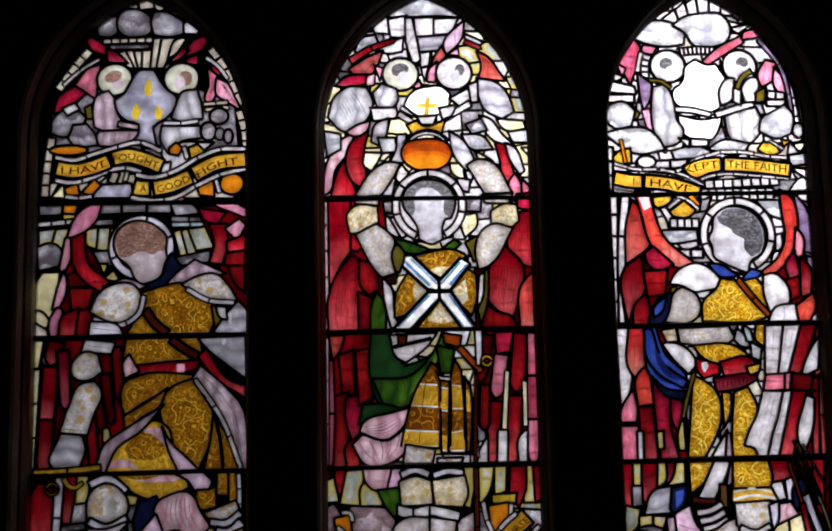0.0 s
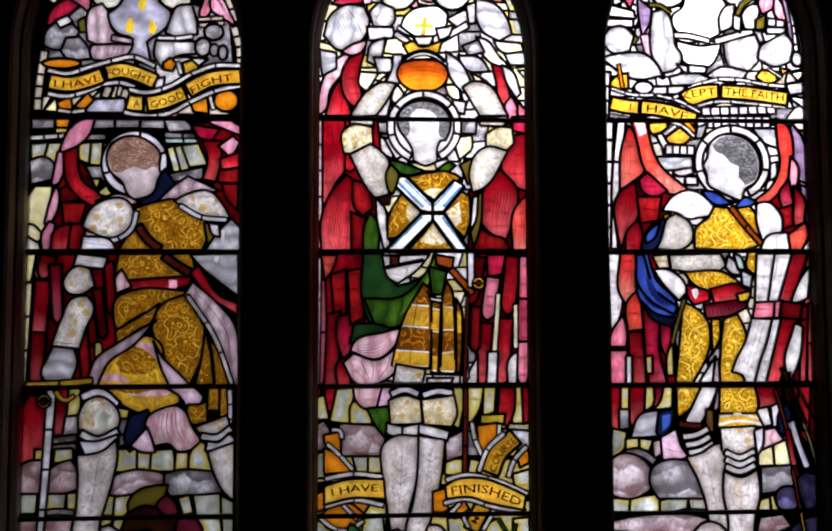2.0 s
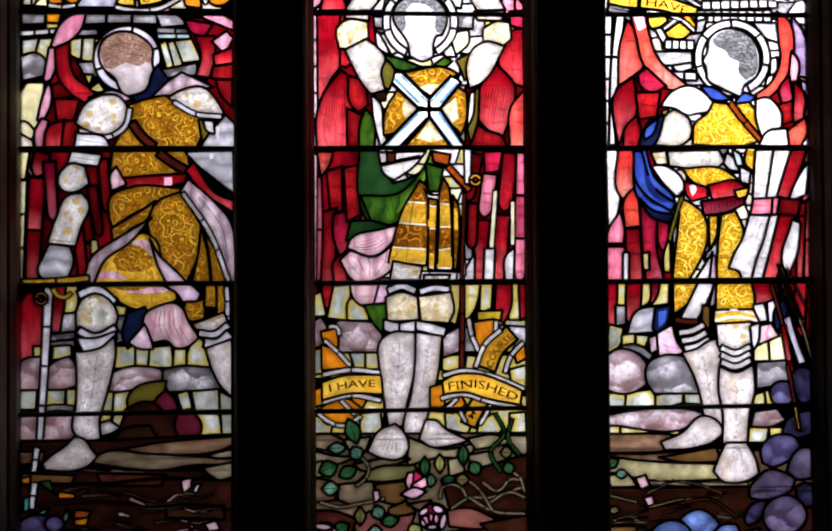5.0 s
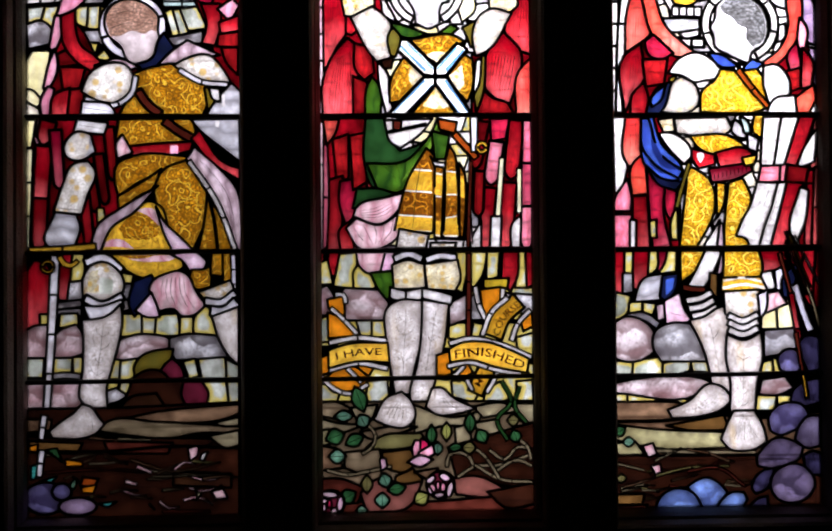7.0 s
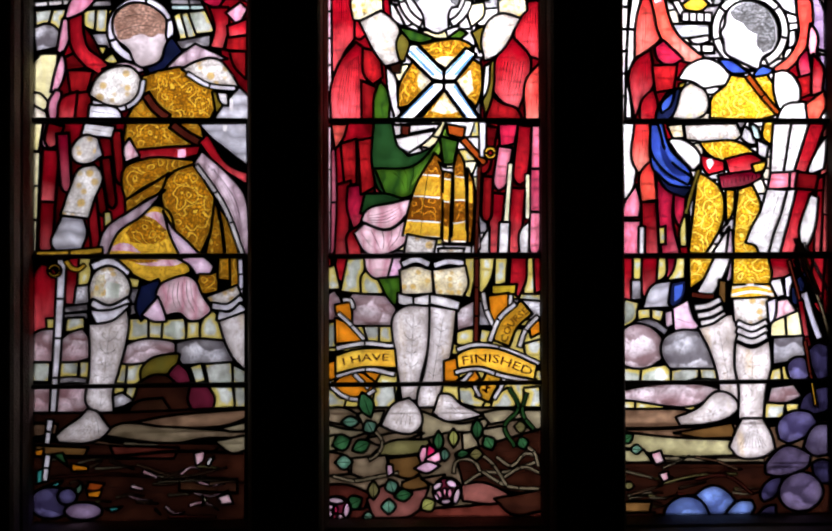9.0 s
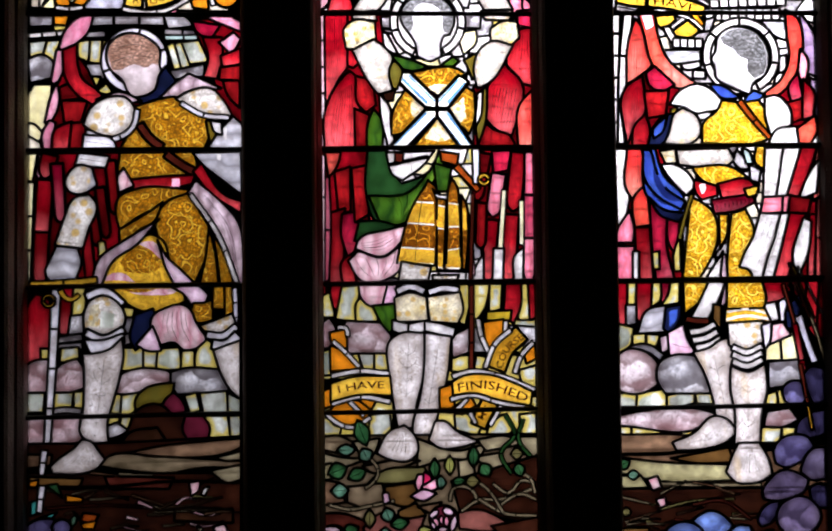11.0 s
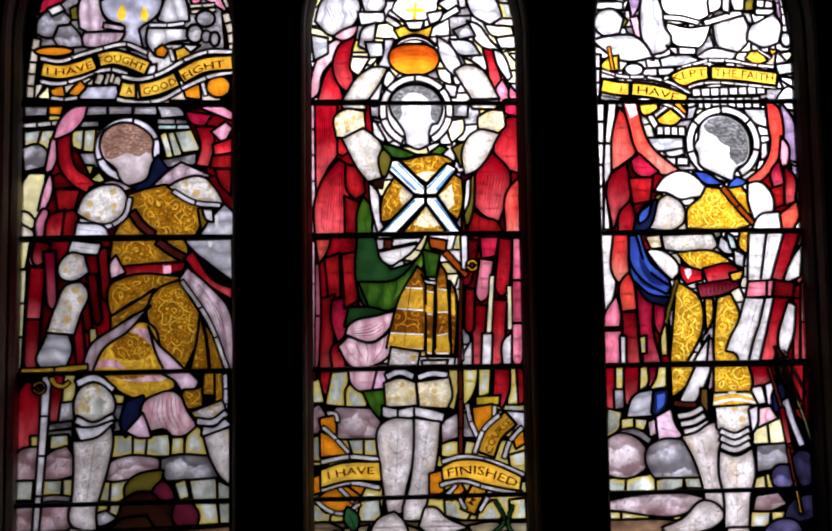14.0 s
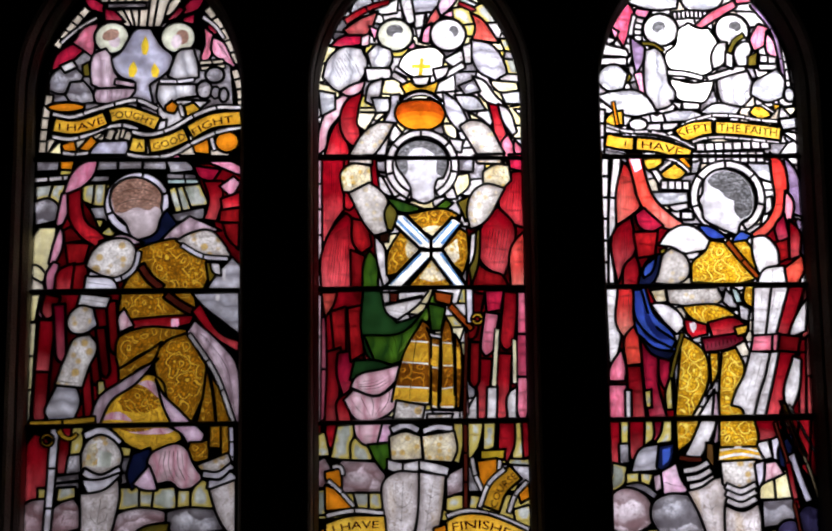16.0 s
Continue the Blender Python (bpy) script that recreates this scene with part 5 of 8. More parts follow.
mid_art.pane("cloudlight", -197, 2636, -184, 2673, -146, 2680, -136, 2652, -168, 2633)
mid_art.pane("silver", -44, 2673, 28, 2678, 24, 2639, -38, 2634)
mid_art.pane("cloudlight", 70, 2681, 121, 2658, 105, 2645, 76, 2661)
mid_art.pane("cloudlight", 76, 2715, 111, 2685, 64, 2687)
mid_art.band("red", 15.9, 12.1, 2, -208, 2613, -166, 2640, -96, 2666)
mid_art.pane("rosefeather", -213, 2593, -171, 2621, -127, 2640, -138, 2608, -155, 2577, -197, 2576)
mid_art.pane("crimson", -246, 2551, -223, 2573, -166, 2580, -167, 2556, -208, 2547)
mid_art.pane("rosepale", -169, 2574, -147, 2585, -150, 2552, -170, 2550)
mid_art.pane("pink", -150, 2603, -127, 2594, -136, 2562)
mid_art.strokes(4, 1.2, -193, 2588, -174, 2602, -148, 2620, -170, 2583, -156, 2593, -146, 2612)
mid_art.pane("white", -72, 2722, -55, 2722, -42, 2653, -36, 2613, -55, 2603, -71, 2659)
mid_art.pane("rosewhite", 73, 2717, 66, 2667, 27, 2625, 20, 2648)
mid_art.pane("rosefeather", 16, 2651, 27, 2624, -1, 2589, -16, 2579, -4, 2620)
mid_art.pane("pink", -22, 2559, -15, 2593, 4, 2610, -2, 2557)
mid_art.pane("pink", 27, 2628, 56, 2644, 58, 2623)
mid_art.pane("pink", -58, 2547, -39, 2564, -34, 2535)
mid_art.band("red", 12.1, 10.8, 1, 71, 2661, 114, 2641)
mid_art.pane("salmonfeather", 100, 2635, 121, 2626, 158, 2578, 171, 2558, 103, 2566, 111, 2597)
mid_art.strokes(5, 1.2, 111, 2620, 118, 2593, 112, 2571, 124, 2614, 149, 2582, 159, 2565)
mid_art.oval("halo", -86, 2579, 44.1, 41.6, 0)
mid_art.oval("white", 44, 2580, 44.1, 41.6, 0)
mid_art.oval("hairgrey", -87, 2590, 21.4, 16.4, 10, lead=0.0)
mid_art.oval("fleshwhite", -79, 2568, 13.9, 17.6, 10, lead=0.0)
mid_art.oval("hairgrey", 58, 2588, 12.6, 15.1, 0, lead=0.0)
mid_art.oval("fleshwhite", 47, 2572, 11.3, 16.4, -8, lead=0.0)
mid_art.pane("drapery", -264, 2473, -248, 2523, -210, 2550, -168, 2546, -154, 2507, -162, 2479, -196, 2444, -224, 2437)
mid_art.strokes(8, 1.2, -245, 2501, -235, 2475, -220, 2448, -204, 2541, -184, 2514, -171, 2485)
mid_art.pane("drapery", -155, 2533, -132, 2557, -96, 2542, -93, 2512, -112, 2489, -145, 2497)
mid_art.pane("white", -161, 2496, -98, 2496, -93, 2470, -155, 2462)
mid_art.band("white", 15.9, 13.4, 1, -94, 2481, -50, 2451)
mid_art.band("white", 12.1, 10.8, 1, -87, 2495, -40, 2470)
mid_art.pane("drapery", -161, 2412, -149, 2455, -117, 2470, -124, 2426, -143, 2402)
mid_art.strokes(3, 1.1, -146, 2442, -149, 2429, -149, 2413, -128, 2455, -131, 2439, -136, 2418)
mid_art.pane("skywhite", -71, 2520, -50, 2540, -16, 2548, 12, 2548, 34, 2528, 28, 2496, 0, 2475, -30, 2466, -51, 2476, -79, 2498)
mid_art.paint("flame", -25, 2520, -17, 2520, -18, 2504, 0, 2504, 0, 2494, -18, 2494, -21, 2473, -31, 2473, -28, 2495, -46, 2495, -46, 2504, -27, 2504)
mid_art.pane("white", 30, 2517, 77, 2542, 92, 2509, 60, 2493)
mid_art.band("white", 17.1, 14.6, 1, 82, 2504, 15, 2464)
mid_art.pane("silver", 98, 2568, 149, 2555, 183, 2504, 188, 2481, 157, 2463, 116, 2488, 102, 2523)
mid_art.strokes(7, 1.2, 112, 2550, 126, 2516, 138, 2486, 148, 2544, 173, 2509, 177, 2483)
mid_art.pane("white", 78, 2551, 102, 2560, 101, 2507, 84, 2505)
mid_art.pane("white", 5, 2493, 46, 2501, 37, 2475, 13, 2464)
mid_art.pane("rosepale", -278, 2280, -268, 2359, -239, 2412, -199, 2437, -210, 2394, -247, 2343, -263, 2288)
mid_art.pane("red", -260, 2275, -240, 2345, -220, 2375, -211, 2332, -193, 2274)
mid_art.pane("red", -221, 2381, -203, 2418, -165, 2439, -178, 2382, -173, 2331, -168, 2292, -200, 2307)
mid_art.pane("rosepale", -222, 2435, -199, 2451, -160, 2465, -169, 2439, -200, 2425)
mid_art.strokes(4, 1.2, -229, 2349, -237, 2318, -245, 2285, -217, 2341, -212, 2311, -207, 2281)
mid_art.pane("white", 101, 2474, 127, 2466, 158, 2426, 187, 2397, 147, 2403, 114, 2435)
mid_art.pane("red", 138, 2408, 166, 2400, 173, 2365, 183, 2324, 167, 2273, 147, 2283, 150, 2351)
mid_art.pane("white", 163, 2405, 184, 2395, 209, 2336, 197, 2324, 173, 2363)
mid_art.pane("rose", 170, 2310, 186, 2330, 201, 2299, 205, 2247, 179, 2263)
mid_art.pane("rose", 202, 2317, 225, 2279, 216, 2259, 200, 2284)
mid_art.pane("cloudlight", -274, 2440, -233, 2432, -233, 2394, -267, 2375)
mid_art.pane("cloudlight", 170, 2432, 217, 2440, 225, 2404, 182, 2405)
mid_art.pane("yellow", 143, 2465, 211, 2459, 216, 2438, 161, 2438)
mid_art.pane("yellow", -177, 2386, -132, 2384, -160, 2338, -179, 2353)
mid_art.pane("yellow", -161, 2334, -111, 2382, -125, 2338)
mid_art.pane("cloudlight", -145, 2422, -103, 2421, -97, 2386, -134, 2383)
mid_art.pane("yellow", 27, 2356, 60, 2356, 63, 2314, 34, 2330)
mid_art.pane("yellow", 87, 2388, 136, 2354, 152, 2320, 118, 2335)
mid_art.pane("cloudlight", 57, 2428, 112, 2421, 135, 2388, 75, 2394)
mid_art.pane("cloud", 67, 2451, 107, 2467, 122, 2436, 83, 2427)
mid_art.pane("silver", -98, 2429, -76, 2430, -80, 2367, -103, 2335, -120, 2356, -102, 2389)
mid_art.pane("silver", 28, 2437, 61, 2414, 95, 2349, 68, 2336, 44, 2364, 36, 2381)
mid_art.pane("white", -49, 2473, 0, 2475, -9, 2451, -39, 2452)
mid_art.pane("gold", -75, 2453, -49, 2463, -30, 2448, -6, 2454, 21, 2465, 10, 2430, -31, 2428, -61, 2428)
mid_art.band("white", 10.4, 10.4, 1, -80, 2405, -59, 2423, -23, 2432, 10, 2422, 30, 2403)
mid_art.band("lead", 6.4, 6.4, 1, -77, 2413, -57, 2429, -23, 2438, 7, 2429, 27, 2411)
mid_art.pane("amber", -89, 2384, -80, 2405, -54, 2415, -24, 2417, 7, 2414, 27, 2401, 34, 2383, 26, 2359, 5, 2344, -28, 2339, -61, 2345, -81, 2361)
mid_art.paint("amberlow", -88, 2384, -55, 2394, -24, 2396, 7, 2393, 33, 2383, 26, 2359, 5, 2345, -28, 2340, -61, 2346, -81, 2361)
mid_art.paint("ambermid", -86, 2375, -55, 2385, -24, 2387, 6, 2384, 30, 2373, 25, 2359, 5, 2345, -28, 2340, -61, 2346, -80, 2361)
mid_art.paint("amberhigh", -81, 2366, -53, 2375, -24, 2377, 4, 2374, 26, 2364, 21, 2357, 5, 2346, -28, 2342, -61, 2347, -76, 2359)
mid_art.paint("orange", -72, 2357, -50, 2364, -25, 2366, 1, 2363, 18, 2355, 3, 2347, -28, 2343, -56, 2347)
mid_art.band("amberlow", 5.1, 5.1, 1, -47, 2404, -24, 2409, -1, 2404, lead=0.0)
mid_art.pane("white", -140, 2313, -102, 2324, -112, 2278, -135, 2278)
mid_art.pane("cloud", -137, 2265, -112, 2265, -112, 2235, -137, 2240)
mid_art.pane("white", -140, 2230, -112, 2225, -96, 2174, -120, 2187)
mid_art.pane("white", -120, 2225, -102, 2225, -77, 2182, -92, 2174)
mid_art.pane("cloud", 46, 2272, 102, 2272, 99, 2236, 56, 2239)
mid_art.pane("yellow", 44, 2226, 89, 2234, 91, 2206, 59, 2173)
mid_art.pane("white", 26, 2193, 46, 2213, 61, 2170, 33, 2170)
mid_art.pane("white", 44, 2320, 77, 2315, 72, 2284, 49, 2289)
mid_art.cut("lead", -292, 1643, 222, 1642, 220, 1272, -293, 1276)
mid_art.pane("tile", 65, 1553, 222, 1553, 222, 1476, 65, 1476)
mid_art.pane("tile", -13, 1471, 222, 1470, 221, 1410, -13, 1411)
mid_art.pane("tile", -13, 1375, 221, 1374, 221, 1284, -14, 1286)
mid_art.pane("tile", -291, 1485, -114, 1484, -115, 1418, -291, 1419)
mid_art.pane("tile", -291, 1377, -115, 1376, -115, 1287, -291, 1288)
mid_art.pane("red", -256, 1637, -224, 1637, -230, 1599, -242, 1578, -259, 1593)
mid_art.pane("red", -292, 1637, -267, 1637, -270, 1599, -286, 1577)
mid_art.pane("tile", -231, 1634, -187, 1637, -201, 1552, -247, 1559)
mid_art.pane("tile", -194, 1602, -178, 1610, -146, 1582, -150, 1552, -200, 1553)
mid_art.pane("tile", -283, 1609, -259, 1621, -247, 1563, -288, 1563)
mid_art.pane("tile", 40, 1636, 68, 1636, 65, 1590, 55, 1540, 39, 1548)
mid_art.pane("tile", 73, 1636, 114, 1636, 100, 1579, 74, 1543)
mid_art.pane("tile", 112, 1636, 142, 1636, 138, 1578, 110, 1567)
mid_art.pane("tile", 181, 1636, 205, 1636, 214, 1551, 178, 1551)
mid_art.pane("tile", -196, 1482, -155, 1482, -159, 1440, -184, 1443)
mid_art.pane("tile", -158, 1481, -125, 1484, -122, 1439, -158, 1439)
mid_art.pane("tile", -288, 1482, -253, 1491, -253, 1429, -288, 1429)
mid_art.pane("tile", -283, 1336, -232, 1319, -240, 1287, -286, 1292)
mid_art.pane("tile", -168, 1337, -123, 1341, -118, 1287, -175, 1287)
mid_art.pane("tile", 22, 1471, 67, 1471, 64, 1428, 20, 1435)
mid_art.pane("tile", 79, 1471, 107, 1466, 99, 1427, 73, 1435)
mid_art.pane("tile", 26, 1335, 53, 1337, 89, 1304, 79, 1285, 29, 1299)
mid_art.pane("tile", 178, 1333, 216, 1336, 218, 1284, 177, 1285)
mid_art.pane("tile", 108, 1310, 140, 1334, 164, 1296, 147, 1284, 99, 1284)
mid_art.pane("tile", 178, 1435, 219, 1446, 219, 1393, 185, 1405)
mid_art.pane("red", 149, 1636, 187, 1636, 184, 1580, 168, 1543, 144, 1559)
mid_art.pane("red", 202, 1636, 222, 1636, 222, 1559, 205, 1549)
mid_art.pane("mauvecloud", -288, 1546, -260, 1562, -244, 1533, -249, 1491, -288, 1491)
mid_art.pane("mauvecloud", -237, 1531, -220, 1555, -129, 1548, -118, 1514, -122, 1478, -234, 1479)
mid_art.pane("mauvecloud", 22, 1515, 63, 1537, 70, 1480, 23, 1464)
mid_art.pane("cloud", 73, 1535, 100, 1535, 104, 1477, 72, 1477)
mid_art.pane("cloud", 152, 1540, 222, 1534, 222, 1487, 180, 1496)
mid_art.pane("ruby", -284, 2278, -136, 2279, -121, 2082, -137, 1951, -283, 1950)
mid_art.band("rosepale", 13.2, 13.2, 5, -270, 2272, -271, 2120, -272, 1960)
mid_art.pane("red", -266, 2269, -212, 2276, -210, 2151, -237, 2112, -254, 2068, -265, 2051)
mid_art.strokes(6, 1.3, -255, 2260, -257, 2171, -260, 2082, -223, 2260, -225, 2196, -235, 2130)
mid_art.pane("red", -212, 2278, -190, 2261, -199, 2209, -178, 2162, -199, 2144, -213, 2149)
mid_art.pane("red", -268, 1957, -268, 2035, -243, 2099, -209, 2138, -193, 2125, -185, 2070, -197, 1957)
mid_art.strokes(8, 1.3, -237, 2087, -250, 2032, -257, 1964, -202, 2108, -200, 2044, -207, 1964)
mid_art.pane("rubyfeather", -194, 2125, -154, 2116, -147, 2056, -171, 2039, -188, 2056)
mid_art.pane("rubyfeather", -198, 2049, -164, 2034, -156, 1957, -197, 1957)
mid_art.pane("ruby", -283, 1950, -134, 1950, -134, 1639, -282, 1640)
mid_art.pane("salmonfeather", -268, 1947, -230, 1947, -238, 1917, -259, 1886)
mid_art.pane("rubyfeather", -246, 1901, -209, 1913, -209, 1809, -237, 1801)
mid_art.pane("red", -259, 1805, -222, 1816, -227, 1642, -260, 1642)
mid_art.band("rose", 17.0, 15.7, 2, -267, 1888, -264, 1782, -269, 1643)
mid_art.pane("crimson", -229, 1802, -194, 1809, -191, 1731, -216, 1700, -232, 1756)
mid_art.pane("rubyfeather", -206, 1909, -165, 1917, -159, 1805, -199, 1782)
mid_art.band("red", 20.7, 19.5, 1, -152, 1879, -157, 1780)
mid_art.pane("red", -229, 1694, -207, 1710, -197, 1642, -229, 1639)
mid_art.band("rosepale", 12.0, 12.0, 3, -273, 1941, -274, 1794, -276, 1643)
mid_art.pane("ruby", 81, 2098, 116, 2111, 232, 2268, 230, 1951, 80, 1951)
mid_art.pane("red", 164, 2138, 180, 2232, 224, 2241, 224, 2097, 186, 2112)
mid_art.strokes(6, 1.3, 186, 2221, 180, 2183, 174, 2147, 217, 2224, 219, 2173, 213, 2114)
mid_art.pane("red", 108, 2029, 114, 2095, 156, 2153, 199, 2097, 198, 2070, 170, 1983, 134, 1997)
mid_art.strokes(8, 1.4, 127, 2096, 122, 2068, 119, 2035, 185, 2094, 177, 2045, 164, 1997)
mid_art.pane("salmonfeather", 190, 2057, 223, 2094, 223, 1957, 184, 1957)
mid_art.strokes(3, 1.2, 203, 2061, 198, 2020, 195, 1964, 215, 2071, 215, 2020, 212, 1964)
mid_art.pane("rubyfeather", 96, 2025, 133, 1995, 164, 1985, 179, 1958, 92, 1957)
mid_art.band("rosepale", 12.0, 12.0, 5, 228, 2275, 226, 2122, 224, 1961)
mid_art.pane("crimson", 186, 2278, 226, 2281, 225, 2235, 188, 2244)
mid_art.pane("ruby", 77, 1950, 230, 1950, 227, 1638, 100, 1638)
mid_art.pane("crimson", 122, 1947, 168, 1948, 159, 1901, 125, 1895)
mid_art.band("rose", 30.7, 30.7, 1, 138, 1894, 122, 1793)
mid_art.band("red", 30.7, 25.7, 1, 120, 1786, 107, 1641)
mid_art.band("rubyfeather", 26.9, 24.4, 1, 107, 1942, 85, 1831)
mid_art.band("rubyfeather", 21.9, 21.9, 1, 97, 1825, 92, 1719)
mid_art.band("red", 33.2, 31.9, 1, 186, 1944, 170, 1806)
mid_art.band("red", 34.4, 33.2, 1, 165, 1798, 154, 1641)
mid_art.band("rose", 25.7, 24.4, 3, 214, 1944, 209, 1806, 205, 1641)
mid_art.band("yellow", 12.0, 13.2, 1, 150, 1856, 139, 1718)
mid_art.pane("white", 123, 1719, 148, 1719, 144, 1638, 119, 1638)
mid_art.pane("white", 175, 1705, 194, 1721, 191, 1638, 170, 1638)
mid_art.band("yellow", 12.0, 12.0, 1, 190, 1831, 189, 1726)
mid_art.pane("white", 77, 1667, 100, 1709, 99, 1638, 72, 1638)
mid_art.band("rosepale", 10.7, 10.7, 1, 69, 1756, 74, 1656)
mid_art.oval("white", -24, 2253, 78, 78)
mid_art.ring("white", -24, 2253, 71.2, 88.8, 7, 40, 400)
mid_art.pane("fleshwhite", -84, 2285, -58, 2310, -25, 2317, 10, 2308, 35, 2281, 39, 2254, 28, 2222, 15, 2220, 7, 2203, 7, 2171, -20, 2159, -50, 2172, -54, 2202, -66, 2222, -86, 2253)
mid_art.paint("hairgrey", -68, 2225, -85, 2253, -83, 2285, -58, 2309, -25, 2316, 9, 2307, 35, 2280, 38, 2255, 28, 2223, 14, 2230, 9, 2271, -13, 2293, -44, 2294, -58, 2277, -59, 2240)
mid_art.pane("green", -170, 1957, -166, 2018, -153, 2048, -136, 2026, -133, 1957)
mid_art.pane("white", -140, 2083, -120, 2061, -112, 1998, -100, 1958, -120, 1958, -137, 2035)
mid_art.pane("olive", 93, 2084, 114, 2099, 108, 2011, 90, 1958)
mid_art.pane("white", 91, 2084, 104, 2089, 96, 2024, 83, 1998)
mid_art.pane("green", -110, 2174, -83, 2169, -24, 2147, -50, 2137, -92, 2146)
mid_art.pane("green", 1, 2147, 33, 2170, 51, 2160, 26, 2142)
mid_art.pane("redbrown", -27, 2147, 1, 2147, 1, 2132, -27, 2132)
mid_art.paint("flame", -19, 2143, -7, 2143, -7, 2136, -19, 2135)
mid_art.pane("damask", -65, 2134, 48, 2140, 63, 2130, 0, 2076, -32, 2099)
mid_art.paint("armourgold", -32, 2096, -8, 2104, 23, 2104, 0, 2081)
mid_art.pane("damask", -110, 2035, -75, 2099, -55, 2091, -15, 2048, -87, 1990, -112, 1985)
mid_art.paint("armourgold", -62, 2078, -27, 2048, -55, 2021, -65, 2036)
mid_art.pane("damask", 13, 2049, 63, 2099, 83, 2087, 83, 2024, 70, 1986)
mid_art.paint("armourgold", 25, 2046, 58, 2074, 63, 2024, 48, 2013)
mid_art.pane("damask", -62, 1958, -2, 2028, 58, 1958)
mid_art.paint("armourgold", -35, 1978, -2, 2023, 33, 1978, 4, 1970)
mid_art.cut("skywhite", -90, 2133, -67, 2133, -5, 2069, -5, 2050, -32, 2052, -92, 2111)
mid_art.cut("skywhite", -5, 2069, 48, 2125, 71, 2111, 22, 2051, -5, 2050)
mid_art.cut("skywhite", -35, 2044, -5, 2044, -5, 2029, -83, 1952, -120, 1955)
mid_art.cut("skywhite", -5, 2044, 21, 2044, 82, 1958, 47, 1953, -5, 2029)
mid_art.band("skyblue", 7.5, 7.5, 1, -85, 2118, -27, 2060, lead=0.0)
mid_art.band("skyblue", 5.0, 5.0, 1, -71, 2126, -10, 2064, lead=0.0)
mid_art.band("skyblue", 5.0, 5.0, 1, 0, 2064, 47, 2115, lead=0.0)
mid_art.band("skyblue", 7.5, 7.5, 1, 20, 2061, 63, 2109, lead=0.0)
mid_art.band("skyblue", 7.5, 7.5, 1, -30, 2038, -105, 1965, lead=0.0)
mid_art.band("skyblue", 5.0, 5.0, 1, -11, 2027, -73, 1962, lead=0.0)
mid_art.band("skyblue", 7.5, 7.5, 1, 18, 2038, 71, 1965, lead=0.0)
mid_art.band("skyblue", 5.0, 5.0, 1, 1, 2025, 51, 1960, lead=0.0)
mid_art.band("lead", 6.2, 6.2, 1, -93, 2109, -32, 2050)
mid_art.band("lead", 6.2, 6.2, 1, -66, 2133, -5, 2071)
mid_art.band("lead", 6.2, 6.2, 1, -5, 2071, 48, 2126)
mid_art.band("lead", 6.3, 6.3, 1, 23, 2051, 71, 2110)
mid_art.band("lead", 6.2, 6.2, 1, -32, 2045, -120, 1955)
mid_art.band("lead", 6.2, 6.2, 1, -5, 2028, -80, 1952)
mid_art.band("lead", 6.3, 6.3, 1, 23, 2045, 82, 1955)
mid_art.band("lead", 6.2, 6.2, 1, -4, 2028, 50, 1953)
mid_art.band("lead", 6.2, 6.2, 1, -32, 2048, 23, 2048)
mid_art.band("lead", 6.2, 6.2, 1, -5, 2071, -5, 2025)
mid_art.pane("olive", -120, 2144, -102, 2161, -87, 2144, -97, 2093, -115, 2098)
mid_art.pane("olive", 59, 2162, 89, 2178, 101, 2148, 79, 2114, 69, 2142)
mid_art.pane("brown", -132, 2088, -102, 2091, -107, 2066, -127, 2066)
mid_art.pane("mail", -202, 2279, -154, 2345, -125, 2361, -90, 2358, -117, 2309, -143, 2278)
mid_art.pane("mail", -201, 2276, -147, 2279, -143, 2255, -201, 2259)
mid_art.pane("armourgold", -218, 2241, -197, 2257, -148, 2253, -145, 2207, -183, 2189, -216, 2189)
mid_art.strokes(6, 1.2, -212, 2237, -202, 2222, -192, 2201, -152, 2245, -170, 2224, -190, 2199)
mid_art.pane("mail", -202, 2186, -152, 2212, -130, 2197, -107, 2165, -116, 2139, -108, 2091, -141, 2082, -155, 2098)
mid_art.pane("mail", 68, 2350, 94, 2365, 123, 2361, 178, 2281, 109, 2280)
mid_art.pane("mail", 101, 2277, 177, 2281, 167, 2255, 111, 2257)
mid_art.pane("armourgold", 123, 2237, 157, 2255, 187, 2252, 191, 2214, 164, 2193, 123, 2207)
mid_art.strokes(5, 1.2, 131, 2231, 146, 2226, 158, 2203, 181, 2244, 176, 2226, 168, 2203)
mid_art.pane("mail", 176, 2196, 114, 2105, 90, 2095, 83, 2147, 104, 2194, 125, 2206)
mid_art.pane("dgreen", -169, 1950, -122, 1950, -117, 1908, -89, 1873, -42, 1889, -18, 1908, -2, 1941, -25, 1879, -50, 1847, -69, 1791, -89, 1770, -155, 1790, -172, 1843)
mid_art.pane("green", -167, 1844, -73, 1852, -35, 1888, -10, 1927, -2, 1950, 10, 1932, -11, 1885, -42, 1829, -94, 1776, -142, 1783)
mid_art.paint("greenlit", -68, 1829, -28, 1876, 0, 1939, -11, 1891, -43, 1841, -85, 1801)
mid_art.strokes(4, 1.4, -140, 1831, -115, 1816, -96, 1786, -40, 1874, -53, 1844, -84, 1794)
mid_art.pane("dgreen", -190, 1785, -140, 1785, -88, 1768, -139, 1746, -201, 1739)
mid_art.pane("white", -125, 1945, -12, 1948, -40, 1913, -87, 1880, -107, 1890)
mid_art.band("lead", 7.5, 7.5, 1, -115, 1917, -27, 1935)
mid_art.pane("redbrown", -105, 1945, -84, 1943, -87, 1920, -105, 1923)
mid_art.pane("rosepale", -192, 1740, -120, 1765, -68, 1778, -90, 1740, -135, 1703, -199, 1721)
